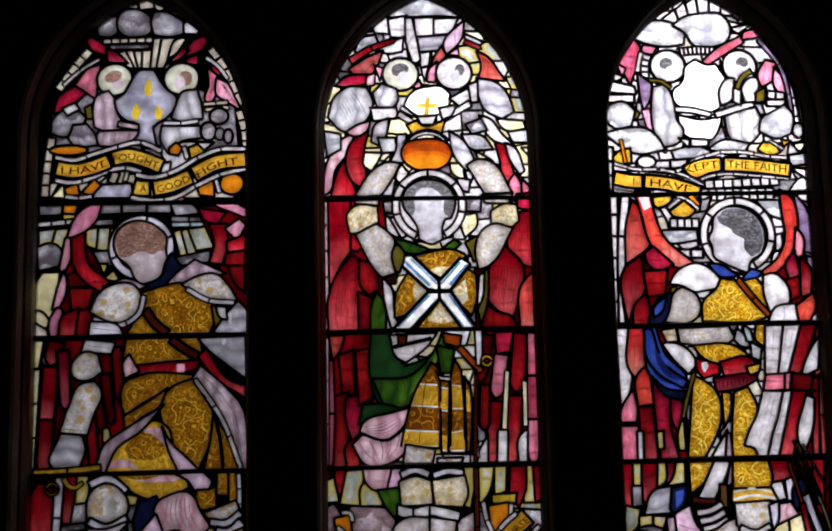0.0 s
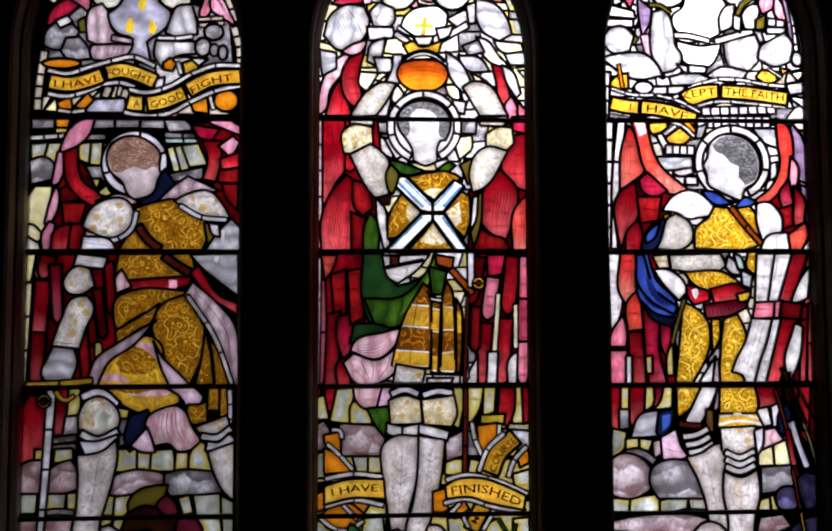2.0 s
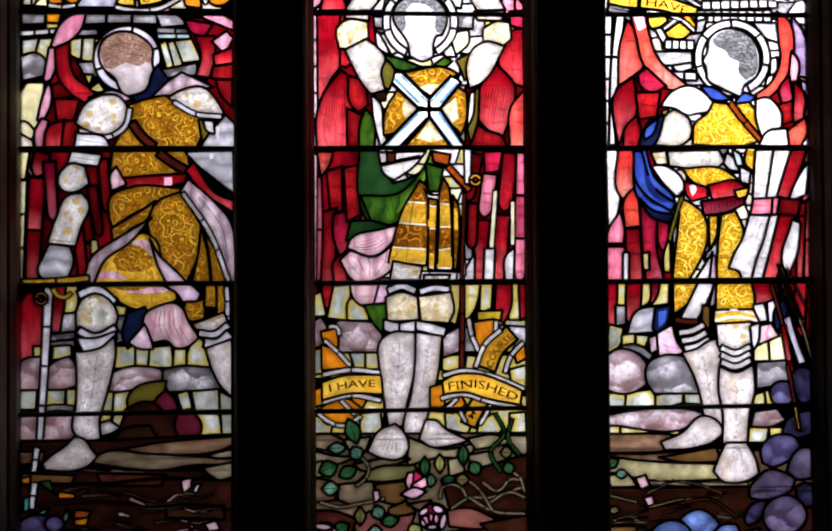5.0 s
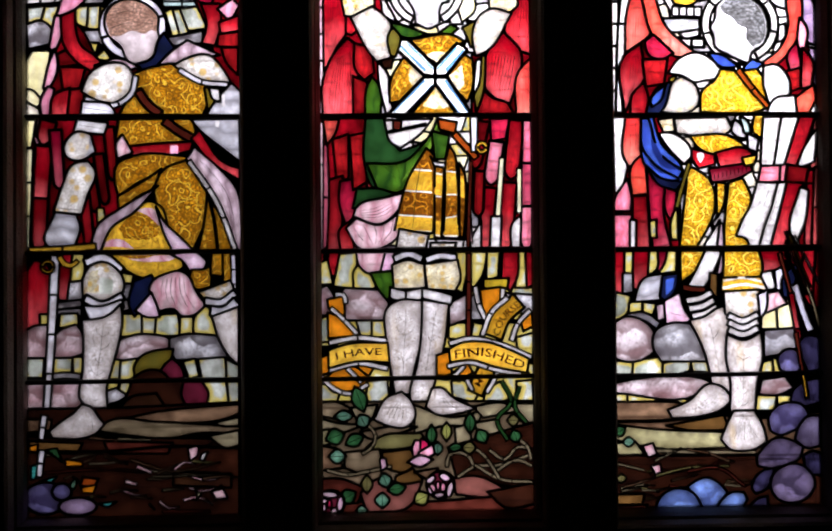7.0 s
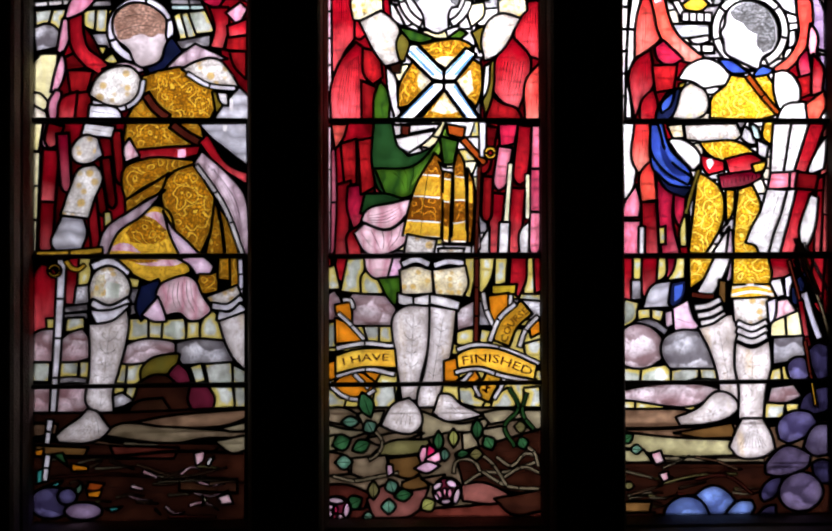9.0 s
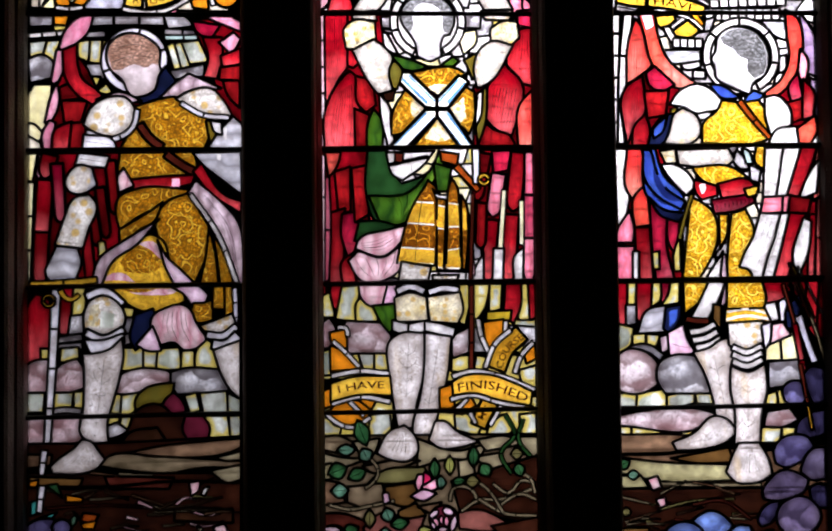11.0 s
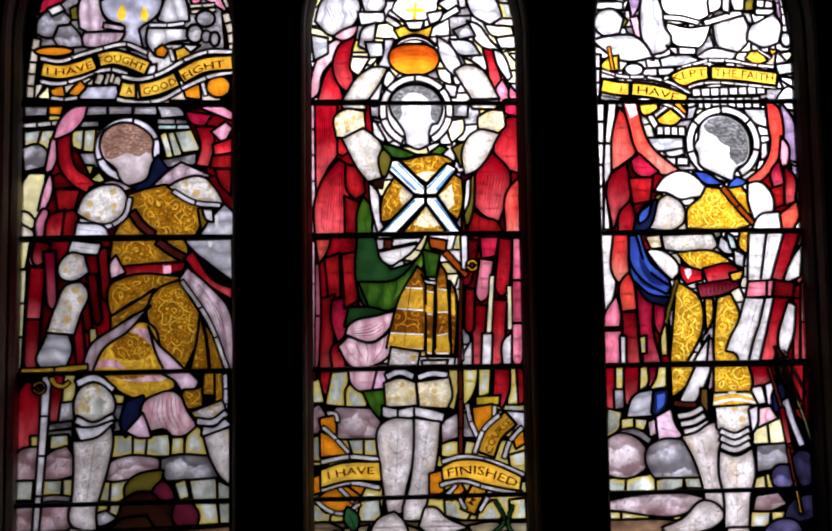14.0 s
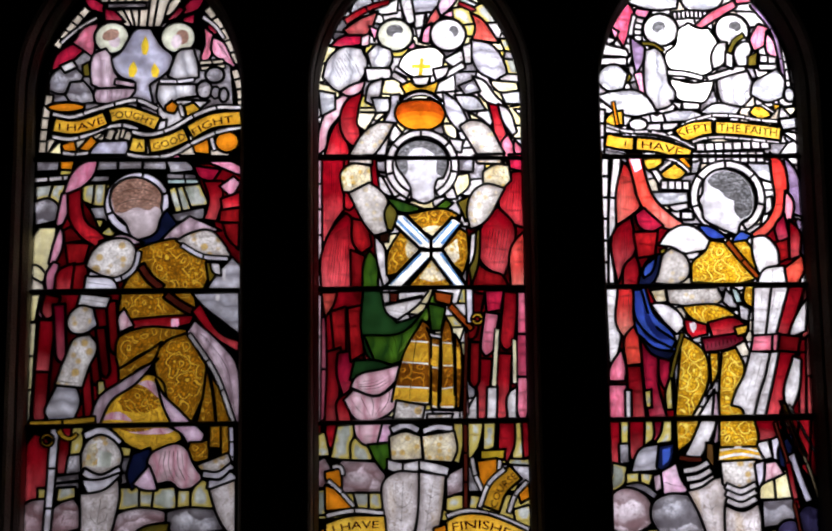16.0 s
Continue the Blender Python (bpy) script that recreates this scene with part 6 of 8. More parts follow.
mid_art.strokes(4, 1.6, -187, 1735, -152, 1742, -115, 1758, -177, 1716, -135, 1716, -95, 1743)
mid_art.pane("rosepale", -216, 1693, -192, 1716, -135, 1701, -92, 1728, -88, 1686, -135, 1646, -184, 1646)
mid_art.strokes(5, 1.6, -209, 1691, -189, 1666, -164, 1654, -95, 1716, -102, 1691, -132, 1656)
mid_art.pane("kilt", -36, 1865, -28, 1880, -13, 1867, -14, 1680, -103, 1688, -88, 1753, -68, 1812, -53, 1840)
mid_art.paint("kiltlight", -53, 1827, -15, 1825, -15, 1777, -76, 1783, -66, 1812)
mid_art.paint("kiltlight", -92, 1722, -15, 1716, -15, 1683, -102, 1689)
mid_art.band("white", 3.2, 3.2, 1, -56, 1829, -15, 1826, lead=0.0)
mid_art.band("white", 3.2, 3.2, 1, -77, 1780, -15, 1775, lead=0.0)
mid_art.band("white", 3.2, 3.2, 1, -92, 1723, -15, 1718, lead=0.0)
mid_art.band("white", 3.2, 3.2, 1, -101, 1689, -15, 1683, lead=0.0)
mid_art.line(2.0, -43, 1832, -53, 1770, -61, 1690)
mid_art.pane("kilt", -8, 1842, 14, 1832, 6, 1668, -10, 1670)
mid_art.paint("kiltlight", -8, 1820, 12, 1817, 10, 1767, -9, 1770)
mid_art.paint("kiltlight", -9, 1710, 7, 1708, 6, 1675, -9, 1678)
mid_art.band("white", 3.0, 3.0, 1, -8, 1820, 12, 1817, lead=0.0)
mid_art.band("white", 3.0, 3.0, 1, -9, 1767, 9, 1765, lead=0.0)
mid_art.band("white", 3.0, 3.0, 1, -10, 1677, 6, 1673, lead=0.0)
mid_art.pane("kilt", 19, 1857, 27, 1885, 39, 1865, 44, 1820, 46, 1668, 11, 1668, 16, 1782)
mid_art.paint("kiltlight", 19, 1825, 44, 1822, 44, 1770, 16, 1772)
mid_art.paint("kiltlight", 14, 1715, 46, 1720, 46, 1673, 11, 1675)
mid_art.band("white", 3.0, 3.0, 1, 19, 1825, 44, 1822, lead=0.0)
mid_art.band("white", 3.0, 3.0, 1, 16, 1770, 45, 1770, lead=0.0)
mid_art.band("white", 3.0, 3.0, 1, 12, 1715, 46, 1720, lead=0.0)
mid_art.band("white", 3.0, 3.0, 1, 11, 1674, 46, 1673, lead=0.0)
mid_art.pane("kilt", 49, 1845, 57, 1832, 64, 1745, 58, 1670, 49, 1670)
mid_art.paint("kiltlight", 49, 1815, 59, 1812, 61, 1762, 50, 1765)
mid_art.pane("green", -15, 1920, 28, 1908, 17, 1853, -8, 1853)
mid_art.pane("white", -18, 1860, -8, 1848, 17, 1845, 17, 1833, -10, 1838)
mid_art.pane("rust", 0, 1948, 45, 1940, 40, 1913, 4, 1923)
mid_art.band("rust", 16.2, 13.8, 1, 38, 1913, 90, 1855)
mid_art.band("steel", 17.8, 15.3, 1, 85, 1953, 85, 1870)
mid_art.ring("gold", 103, 1880, 6.2, 15.0, 2, 0, 360)
mid_art.band("redbrown", 8.9, 7.6, 3, 77, 1848, 69, 1661, 66, 1460)
mid_art.pane("armour", -92, 1691, -23, 1678, -30, 1646, -100, 1646)
mid_art.pane("armour", -20, 1658, 42, 1658, 37, 1646, -20, 1646)
mid_art.pane("rosepale", -193, 1637, -120, 1637, -130, 1605, -142, 1583, -171, 1590, -187, 1607)
mid_art.pane("rosewhite", -125, 1637, -104, 1637, -104, 1596, -139, 1585)
mid_art.pane("green", -161, 1589, -104, 1594, -104, 1562, -121, 1523, -141, 1548)
mid_art.band("redbrown", 11.8, 11.8, 3, 70, 1633, 69, 1531, 67, 1433)
mid_art.band("steel", 16.7, 16.7, 1, -105, 1620, -71, 1632, -39, 1619)
mid_art.band("steel", 15.5, 15.5, 1, -31, 1617, 3, 1627, 41, 1622)
mid_art.pane("armourgold", -110, 1607, -71, 1618, -35, 1607, -31, 1552, -106, 1550)
mid_art.pane("armourgold", -34, 1608, 44, 1618, 49, 1568, 37, 1545, -28, 1550)
mid_art.pane("white", -115, 1555, -74, 1545, -74, 1514, -115, 1530)
mid_art.pane("white", -78, 1545, -35, 1554, -41, 1527, -78, 1514)
mid_art.pane("white", -40, 1552, -2, 1545, 32, 1534, 27, 1511, -10, 1521, -40, 1529)
mid_art.pane("greave", -119, 1510, -97, 1524, -42, 1524, -38, 1483, -45, 1421, -61, 1359, -70, 1306, -105, 1304, -114, 1360, -125, 1434)
mid_art.pane("greave", -40, 1525, 22, 1515, 13, 1433, -4, 1359, -15, 1322, -25, 1275, -69, 1275, -70, 1317, -56, 1361, -44, 1434)
mid_art.fern(6, 0.9, 30.8, -78, 1500, -88, 1318)
mid_art.fern(6, 0.9, 24.6, -9, 1495, -45, 1288)
mid_art.pane("orange", -260, 1528, -221, 1536, -220, 1489, -257, 1506)
mid_art.pane("orange", -260, 1498, -231, 1486, -194, 1443, -259, 1438)
mid_art.band("white", 10.6, 10.6, 2, -253, 1508, -228, 1486, -192, 1447)
mid_art.band("white", 10.6, 10.6, 1, -243, 1538, -223, 1538, -218, 1518)
mid_art.pane("orange", -289, 1388, -260, 1400, -253, 1359, -286, 1349)
mid_art.pane("orange", -270, 1342, -232, 1371, -164, 1363, -172, 1334, -218, 1313, -248, 1313)
mid_art.pane("orange", -200, 1375, -150, 1375, -166, 1348)
mid_art.band("white", 10.6, 10.6, 2, -278, 1354, -261, 1332, -209, 1309, -167, 1331)
mid_art.band("white", 10.6, 10.6, 1, -216, 1368, -182, 1334)
mid_art.band("white", 11.8, 11.8, 2, -258, 1427, -194, 1438, -123, 1431)
mid_art.band("white", 11.8, 11.8, 2, -258, 1363, -194, 1379, -121, 1366)
mid_art.pane("ribbon", -259, 1410, -219, 1423, -121, 1426, -117, 1380, -194, 1383, -259, 1368)
mid_art.word("I HAVE", 20.9, -242, 1396, -194, 1405, -135, 1406)
mid_art.pane("flame", 104, 1572, 163, 1574, 160, 1551, 104, 1551)
mid_art.pane("orange", 95, 1547, 144, 1554, 144, 1528, 123, 1482, 101, 1492)
mid_art.band("white", 11.8, 11.8, 2, 84, 1556, 91, 1517, 109, 1475)
mid_art.band("white", 11.8, 10.6, 1, 149, 1550, 147, 1513)
mid_art.pane("orange", 187, 1484, 216, 1496, 219, 1461, 196, 1449)
mid_art.band("ribbonamber", 41.4, 41.4, 1, 126, 1437, 146, 1484, 186, 1521)
mid_art.band("white", 11.8, 11.8, 2, 99, 1440, 124, 1497, 161, 1529)
mid_art.band("white", 11.8, 11.8, 2, 168, 1427, 183, 1467, 213, 1499)
mid_art.word("COURSE", 20.9, 131, 1440, 146, 1479, 186, 1515)
mid_art.pane("orange", -8, 1396, 24, 1405, 28, 1348, -8, 1349)
mid_art.pane("orange", 19, 1349, 65, 1376, 77, 1355, 44, 1334)
mid_art.band("ribbonamber", 36.5, 38.9, 1, 81, 1307, 99, 1344, 119, 1378)
mid_art.word("MY", 19.7, 86, 1324, 104, 1354)
mid_art.band("white", 10.6, 10.6, 1, 62, 1339, 76, 1312)
mid_art.band("white", 10.6, 10.6, 1, 108, 1307, 126, 1336, 138, 1363)
mid_art.band("white", 10.6, 10.6, 2, -5, 1345, 27, 1344, 57, 1371)
mid_art.band("white", 11.8, 11.8, 2, 22, 1422, 64, 1433, 139, 1420, 215, 1388)
mid_art.band("white", 11.8, 11.8, 2, 17, 1369, 67, 1379, 126, 1362, 208, 1347)
mid_art.pane("ribbon", 21, 1409, 39, 1420, 104, 1426, 165, 1406, 209, 1385, 204, 1352, 125, 1368, 76, 1383, 24, 1379)
mid_art.word("FINISHED", 24.6, 35, 1397, 95, 1403, 198, 1370)
mid_art.pane("tan2", -296, 1291, 226, 1287, 224, 1020, -297, 1025)
mid_art.pane("tan2", -284, 1288, -243, 1291, -208, 1275, -224, 1247, -284, 1259)
mid_art.pane("khaki", -286, 1254, -231, 1240, -174, 1237, -231, 1219, -286, 1225)
mid_art.pane("khaki", -209, 1276, -146, 1283, -160, 1248, -183, 1225)
mid_art.pane("khaki", -60, 1281, 27, 1251, 106, 1268, 78, 1226, 15, 1232, -61, 1214)
mid_art.pane("khaki", 77, 1276, 151, 1282, 187, 1264, 99, 1249)
mid_art.pane("khaki", 177, 1282, 221, 1281, 220, 1229, 184, 1244)
mid_art.pane("tan2", -188, 1220, -97, 1233, -54, 1230, -121, 1208, -171, 1206)
mid_art.pane("khaki2", -289, 1222, -259, 1228, -255, 1192, -289, 1187)
mid_art.pane("olive2", -176, 1180, -147, 1205, -46, 1216, -30, 1190, -109, 1178)
mid_art.pane("khaki", 33, 1228, 66, 1234, 74, 1189, 36, 1184)
mid_art.pane("khaki", 77, 1237, 128, 1245, 143, 1209, 99, 1193)
mid_art.pane("tan", -289, 1191, -241, 1183, -227, 1137, -289, 1131)
mid_art.pane("brownpane", -137, 1172, -70, 1179, -56, 1150, -77, 1128, -134, 1135)
mid_art.pane("tan2", -223, 1173, -143, 1180, -132, 1137, -183, 1124, -223, 1137)
mid_art.pane("brownpane", -106, 1116, -65, 1133, -43, 1108, -65, 1086, -107, 1096)
mid_art.pane("tan", -63, 1125, -6, 1134, -22, 1102)
mid_art.pane("brown", 17, 1182, 223, 1239, 222, 1075, 112, 1099, 36, 1110)
mid_art.pane("earthred", -296, 1071, -171, 1058, -48, 1056, 222, 1076, 222, 1020, -297, 1025)
mid_art.pane("earthred", -291, 1113, -231, 1112, -178, 1092, -193, 1056, -292, 1051)
mid_art.pane("maroonglass", -187, 1079, -147, 1111, -85, 1098, -43, 1104, -70, 1049, -173, 1033)
mid_art.pane("maroonglass", 28, 1109, 76, 1115, 158, 1080, 113, 1065, 35, 1072)
mid_art.pane("brown", 107, 1077, 222, 1097, 222, 1047, 148, 1041)
mid_art.band("khaki", 8.1, 8.1, 3, 14, 1136, 20, 1163, 45, 1169, 69, 1155, 78, 1128)
mid_art.band("khaki", 8.1, 8.1, 4, 38, 1111, 82, 1137, 125, 1137, 214, 1163)
mid_art.band("khaki", 8.1, 8.1, 3, 79, 1140, 137, 1106, 214, 1098)
mid_art.band("khaki", 8.1, 8.1, 2, 125, 1122, 181, 1149, 214, 1135)
mid_art.band("khaki", 8.1, 8.1, 3, 113, 1174, 150, 1152, 181, 1180, 212, 1173)
mid_art.band("khaki", 8.1, 8.1, 2, 63, 1189, 100, 1162, 137, 1106)
mid_art.band("khaki", 8.1, 8.1, 3, -170, 1237, -151, 1211, -163, 1181, -183, 1169)
mid_art.band("khaki", 8.1, 8.1, 3, -266, 1133, -220, 1121, -171, 1128, -114, 1139)
mid_art.band("khaki", 8.1, 8.1, 2, 165, 1201, 199, 1186, 212, 1149)
mid_art.band("dgreen", 9.4, 9.4, 3, 144, 1334, 165, 1284, 133, 1245, 157, 1196)
mid_art.band("dgreen", 9.4, 9.4, 3, 185, 1321, 175, 1272, 202, 1235)
mid_art.leaf("leaf", -188, 1296, 18.4, 31.9, 20)
mid_art.leaf("leaf2", -225, 1257, 22.1, 13.5, 0)
mid_art.leaf("leaf2", -180, 1245, 17.2, 17.2, 30)
mid_art.leaf("leaf", -245, 1210, 23.3, 19.6, 20)
mid_art.leaf("leaf", -200, 1201, 23.3, 15.9, 25)
mid_art.leaf("leaf2", -240, 1164, 20.8, 17.2, 0)
mid_art.leaf("leaf", 69, 1237, 13.5, 25.7, 0)
mid_art.leaf("leaf", 96, 1206, 15.9, 18.4, 30)
mid_art.leaf("leaf", 175, 1205, 13.8, 16.2, 20)
mid_art.leaf("olive2", 170, 1242, 15.0, 13.8, 0)
mid_art.leaf("leaf", -21, 1211, 12.2, 24.5, 0)
mid_art.leaf("yellowleaf", 14, 1218, 12.5, 22.5, 0)
mid_art.leaf("leaf2", -7, 1179, 12.2, 15.9, 0)
mid_art.leaf("leaf", 34, 1181, 18.4, 9.8, 10)
mid_art.leaf("olive2", 66, 1180, 17.2, 14.7, 0)
mid_art.leaf("olive2", -172, 1099, 13.5, 22.1, 0)
mid_art.leaf("leaf2", -130, 1107, 15.9, 18.4, 20)
mid_art.leaf("leaf", -103, 1087, 22.1, 14.7, 10)
mid_art.leaf("leaf", -216, 1071, 20.8, 17.2, 30)
mid_art.leaf("leaf2", -137, 1061, 17.2, 18.4, 0)
mid_art.leaf("yellowleaf", -46, 1064, 19.6, 17.2, 30)
mid_art.leaf("leaf2", -184, 1039, 13.5, 11.0, 0)
mid_art.oval("maroon", -1, 1095, 33.2, 31.6, 0)
mid_art.oval("pink", -20, 1087, 7.4, 11.1, 10)
mid_art.oval("rosewhite", -24, 1107, 12.3, 7.4, 35)
mid_art.oval("rosewhite", 9, 1112, 13.5, 8.6, -25)
mid_art.oval("rosewhite", 21, 1084, 7.4, 18.5, -14)
mid_art.oval("rosewhite", -4, 1071, 12.3, 6.2, 5)
mid_art.oval("pink", 5, 1090, 6.2, 11.1, 0)
mid_art.oval("pink", -7, 1093, 4.9, 9.9, 0)
mid_art.oval("rosewhite", -26, 1081, 4.9, 9.9, 25)
mid_art.oval("maroon", -256, 1056, 32.0, 30.4, 0)
mid_art.oval("rosewhite", -259, 1076, 19.7, 7.4, -6)
mid_art.oval("rosewhite", -234, 1054, 7.4, 17.2, -8)
mid_art.oval("rosewhite", -274, 1047, 7.4, 9.9, 30)
mid_art.oval("rosewhite", -248, 1037, 7.4, 8.6, 0)
mid_art.oval("redrose", -259, 1055, 4.9, 9.9, 0)
mid_art.oval("rosewhite", -271, 1061, 7.4, 6.2, 10)
mid_art.pane("pink", -67, 1178, -60, 1199, -44, 1198, -47, 1171, -61, 1158)
mid_art.pane("redrose", -46, 1204, -29, 1192, -29, 1172, -49, 1172)
mid_art.pane("pink", -53, 1170, -18, 1190, -14, 1166, -39, 1154)
mid_art.pane("rosewhite", -78, 1148, -48, 1164, -17, 1154, -47, 1137)
mid_art.pane("rosewhite", -142, 1158, -128, 1158, -125, 1138, -139, 1129)
mid_art.pane("greave", -155, 1248, -123, 1300, -89, 1312, -67, 1290, -60, 1248, -75, 1232, -122, 1233)
mid_art.strokes(6, 1.0, -138, 1250, -115, 1280, -94, 1301, -72, 1247, -77, 1274, -86, 1301)
mid_art.pane("greave", -34, 1276, -19, 1320, 4, 1320, 29, 1298, 84, 1271, 39, 1259, -11, 1259)
mid_art.strokes(3, 1.0, -15, 1273, -5, 1292, -3, 1308, 51, 1270, 22, 1283, 5, 1305)
right_art = Cartoon()
right_art.field(CENTRES[2], 1.60, 2.80, 0.050, 0.034, ("white", "white", "white", "ray", "cloud"))
right_art.pane("white", 563, 2713, 596, 2736, 605, 2707, 578, 2694)
right_art.pane("white", 596, 2735, 621, 2755, 632, 2718, 607, 2704)
right_art.pane("white", 624, 2752, 650, 2769, 656, 2726, 631, 2715)
right_art.pane("white", 651, 2766, 684, 2770, 683, 2727, 655, 2724)
right_art.pane("white", 684, 2770, 714, 2766, 712, 2724, 681, 2724)
right_art.pane("white", 714, 2764, 750, 2754, 740, 2718, 710, 2721)
right_art.pane("white", 748, 2751, 784, 2745, 759, 2706, 740, 2715)
right_art.pane("white", 780, 2740, 829, 2733, 799, 2699, 772, 2701)
right_art.pane("white", 427, 2557, 486, 2541, 490, 2521, 421, 2527)
right_art.pane("white", 419, 2521, 485, 2521, 484, 2500, 414, 2501)
right_art.pane("white", 430, 2577, 465, 2566, 439, 2553)
right_art.pane("cloudlight", 486, 2664, 501, 2699, 537, 2708, 585, 2703, 619, 2678, 614, 2646, 560, 2641, 514, 2651)
right_art.pane("cloudlight", 587, 2695, 616, 2716, 664, 2726, 712, 2722, 732, 2692, 723, 2655, 680, 2639, 635, 2646, 619, 2674)
right_art.pane("cloudlight", 730, 2687, 792, 2700, 750, 2671)
right_art.band("white", 19.7, 19.7, 8, 603, 2627, 646, 2631, 688, 2629)
right_art.pane("rosered", 656, 2602, 697, 2637, 756, 2667, 765, 2649, 720, 2622, 670, 2591)
right_art.pane("rosered", 763, 2677, 814, 2689, 804, 2666, 759, 2656)
right_art.pane("rose", 470, 2642, 489, 2667, 506, 2640, 496, 2598, 477, 2544, 462, 2571, 450, 2607)
right_art.strokes(3, 1.2, 478, 2637, 472, 2606, 470, 2572, 494, 2637, 487, 2604, 477, 2564)
right_art.pane("pink", 512, 2647, 548, 2641, 535, 2620, 505, 2626)
right_art.pane("pink", 444, 2601, 467, 2587, 457, 2564)
right_art.band("white", 12.1, 12.1, 1, 507, 2629, 490, 2556)
right_art.band("white", 19.7, 19.7, 4, 522, 2622, 514, 2592, 514, 2562)
right_art.pane("violetpale", 494, 2577, 530, 2546, 524, 2509, 505, 2477, 498, 2518)
right_art.band("pink", 18.4, 12.1, 1, 510, 2483, 525, 2425, 556, 2374)
right_art.oval("white", 571, 2591, 44.1, 41.6, 0)
right_art.oval("white", 749, 2589, 42.8, 41.6, 0)
right_art.oval("hairgrey", 566, 2598, 17.6, 15.1, 20, lead=0.0)
right_art.oval("fleshwhite", 577, 2575, 12.6, 16.4, 15, lead=0.0)
right_art.oval("hairgrey", 756, 2599, 16.4, 13.9, 0, lead=0.0)
right_art.oval("fleshwhite", 747, 2576, 12.6, 16.4, -10, lead=0.0)
right_art.pane("skywhite", 580, 2529, 605, 2551, 615, 2591, 640, 2608, 670, 2594, 691, 2595, 714, 2557, 722, 2520, 699, 2489, 663, 2472, 616, 2480, 582, 2500)
right_art.pane("skywhite", 589, 2468, 648, 2456, 699, 2463, 690, 2434, 674, 2409, 618, 2407, 595, 2429)
right_art.pane("drapery", 531, 2539, 564, 2548, 577, 2518, 584, 2484, 586, 2458, 602, 2429, 589, 2400, 545, 2386, 526, 2437, 525, 2491)
right_art.strokes(7, 1.1, 543, 2523, 538, 2471, 553, 2403, 562, 2531, 574, 2464, 588, 2421)
right_art.band("white", 14.6, 13.4, 1, 583, 2482, 624, 2479, 671, 2467)
right_art.pane("drapery", 704, 2463, 747, 2478, 784, 2485, 797, 2440, 758, 2391, 728, 2383, 709, 2421)
right_art.strokes(7, 1.1, 718, 2457, 724, 2429, 738, 2395, 777, 2472, 780, 2445, 759, 2405)
right_art.band("white", 17.1, 15.9, 1, 778, 2495, 729, 2480, 682, 2466)
right_art.pane("white", 695, 2529, 719, 2559, 735, 2559, 721, 2500, 696, 2490)
right_art.pane("white", 751, 2535, 779, 2561, 798, 2558, 787, 2498, 757, 2497)
right_art.pane("white", 730, 2536, 750, 2528, 747, 2489, 728, 2499)
right_art.band("olive", 10.8, 10.8, 1, 522, 2556, 550, 2554, 576, 2536)
right_art.band("olive", 13.4, 12.1, 1, 778, 2577, 754, 2561, 739, 2531)
right_art.pane("olive", 478, 2497, 496, 2472, 485, 2454, 472, 2484)
right_art.pane("olive", 785, 2522, 812, 2536, 807, 2498, 783, 2496)
right_art.pane("rose", 792, 2560, 814, 2606, 841, 2597, 830, 2552, 801, 2535)
right_art.pane("pink", 834, 2587, 857, 2556, 868, 2506, 834, 2531)
right_art.strokes(3, 1.2, 811, 2592, 810, 2571, 803, 2549, 830, 2590, 826, 2568, 816, 2549)
right_art.band("violetpale", 12.1, 10.8, 3, 800, 2656, 848, 2592, 867, 2514, 872, 2438)
right_art.band("white", 17.1, 17.1, 6, 856, 2622, 885, 2540, 898, 2453, 903, 2364)
right_art.band("white", 19.7, 19.7, 2, 814, 2517, 856, 2511)
right_art.band("white", 17.1, 17.1, 1, 810, 2495, 858, 2495)
right_art.pane("cloudlight", 407, 2463, 426, 2496, 462, 2502, 485, 2479, 474, 2441, 431, 2437)
right_art.pane("cloudlight", 404, 2425, 458, 2437, 511, 2435, 538, 2413, 554, 2381, 480, 2373, 441, 2394)
right_art.pane("cloudlight", 795, 2455, 825, 2474, 855, 2491, 874, 2467, 867, 2417, 829, 2405, 787, 2424)
right_art.oval("cloudlight", 884, 2425, 13.9, 18.9, 0)
right_art.pane("cloudlight", 658, 2380, 690, 2402, 764, 2394, 743, 2370)
right_art.pane("cloudlight", 568, 2379, 632, 2390, 669, 2376, 637, 2355, 575, 2356)
right_art.pane("white", 587, 2411, 616, 2405, 612, 2384)
right_art.pane("white", 616, 2409, 662, 2405, 659, 2388, 617, 2388)
right_art.pane("gold", 423, 2363, 445, 2383, 469, 2387, 470, 2350, 431, 2345)
right_art.band("orange", 8.9, 8.9, 1, 446, 2409, 455, 2350)
right_art.band("white", 20.8, 20.8, 4, 480, 2342, 648, 2349)
right_art.oval("white", 506, 2352, 23.4, 15.6)
right_art.pane("gold", 780, 2379, 794, 2397, 822, 2394, 837, 2371, 805, 2363)
right_art.pane("gold", 841, 2402, 865, 2399, 845, 2384)
right_art.pane("yellow", 867, 2391, 906, 2396, 884, 2370)
right_art.band("white", 7.8, 7.8, 1, 812, 2400, 845, 2378)
right_art.band("cloudlight", 28.6, 28.6, 1, 857, 2349, 909, 2357)
right_art.pane("white", 856, 2334, 910, 2327, 908, 2294)
right_art.band("white", 20.8, 20.8, 8, 646, 2294, 828, 2300)
right_art.band("white", 28.0, 28.0, 9, 634, 2268, 813, 2269)
right_art.pane("cloudlight", 767, 2254, 825, 2253, 831, 2204, 798, 2217)
right_art.band("white", 18.2, 18.2, 7, 417, 2390, 411, 2273, 403, 2144)
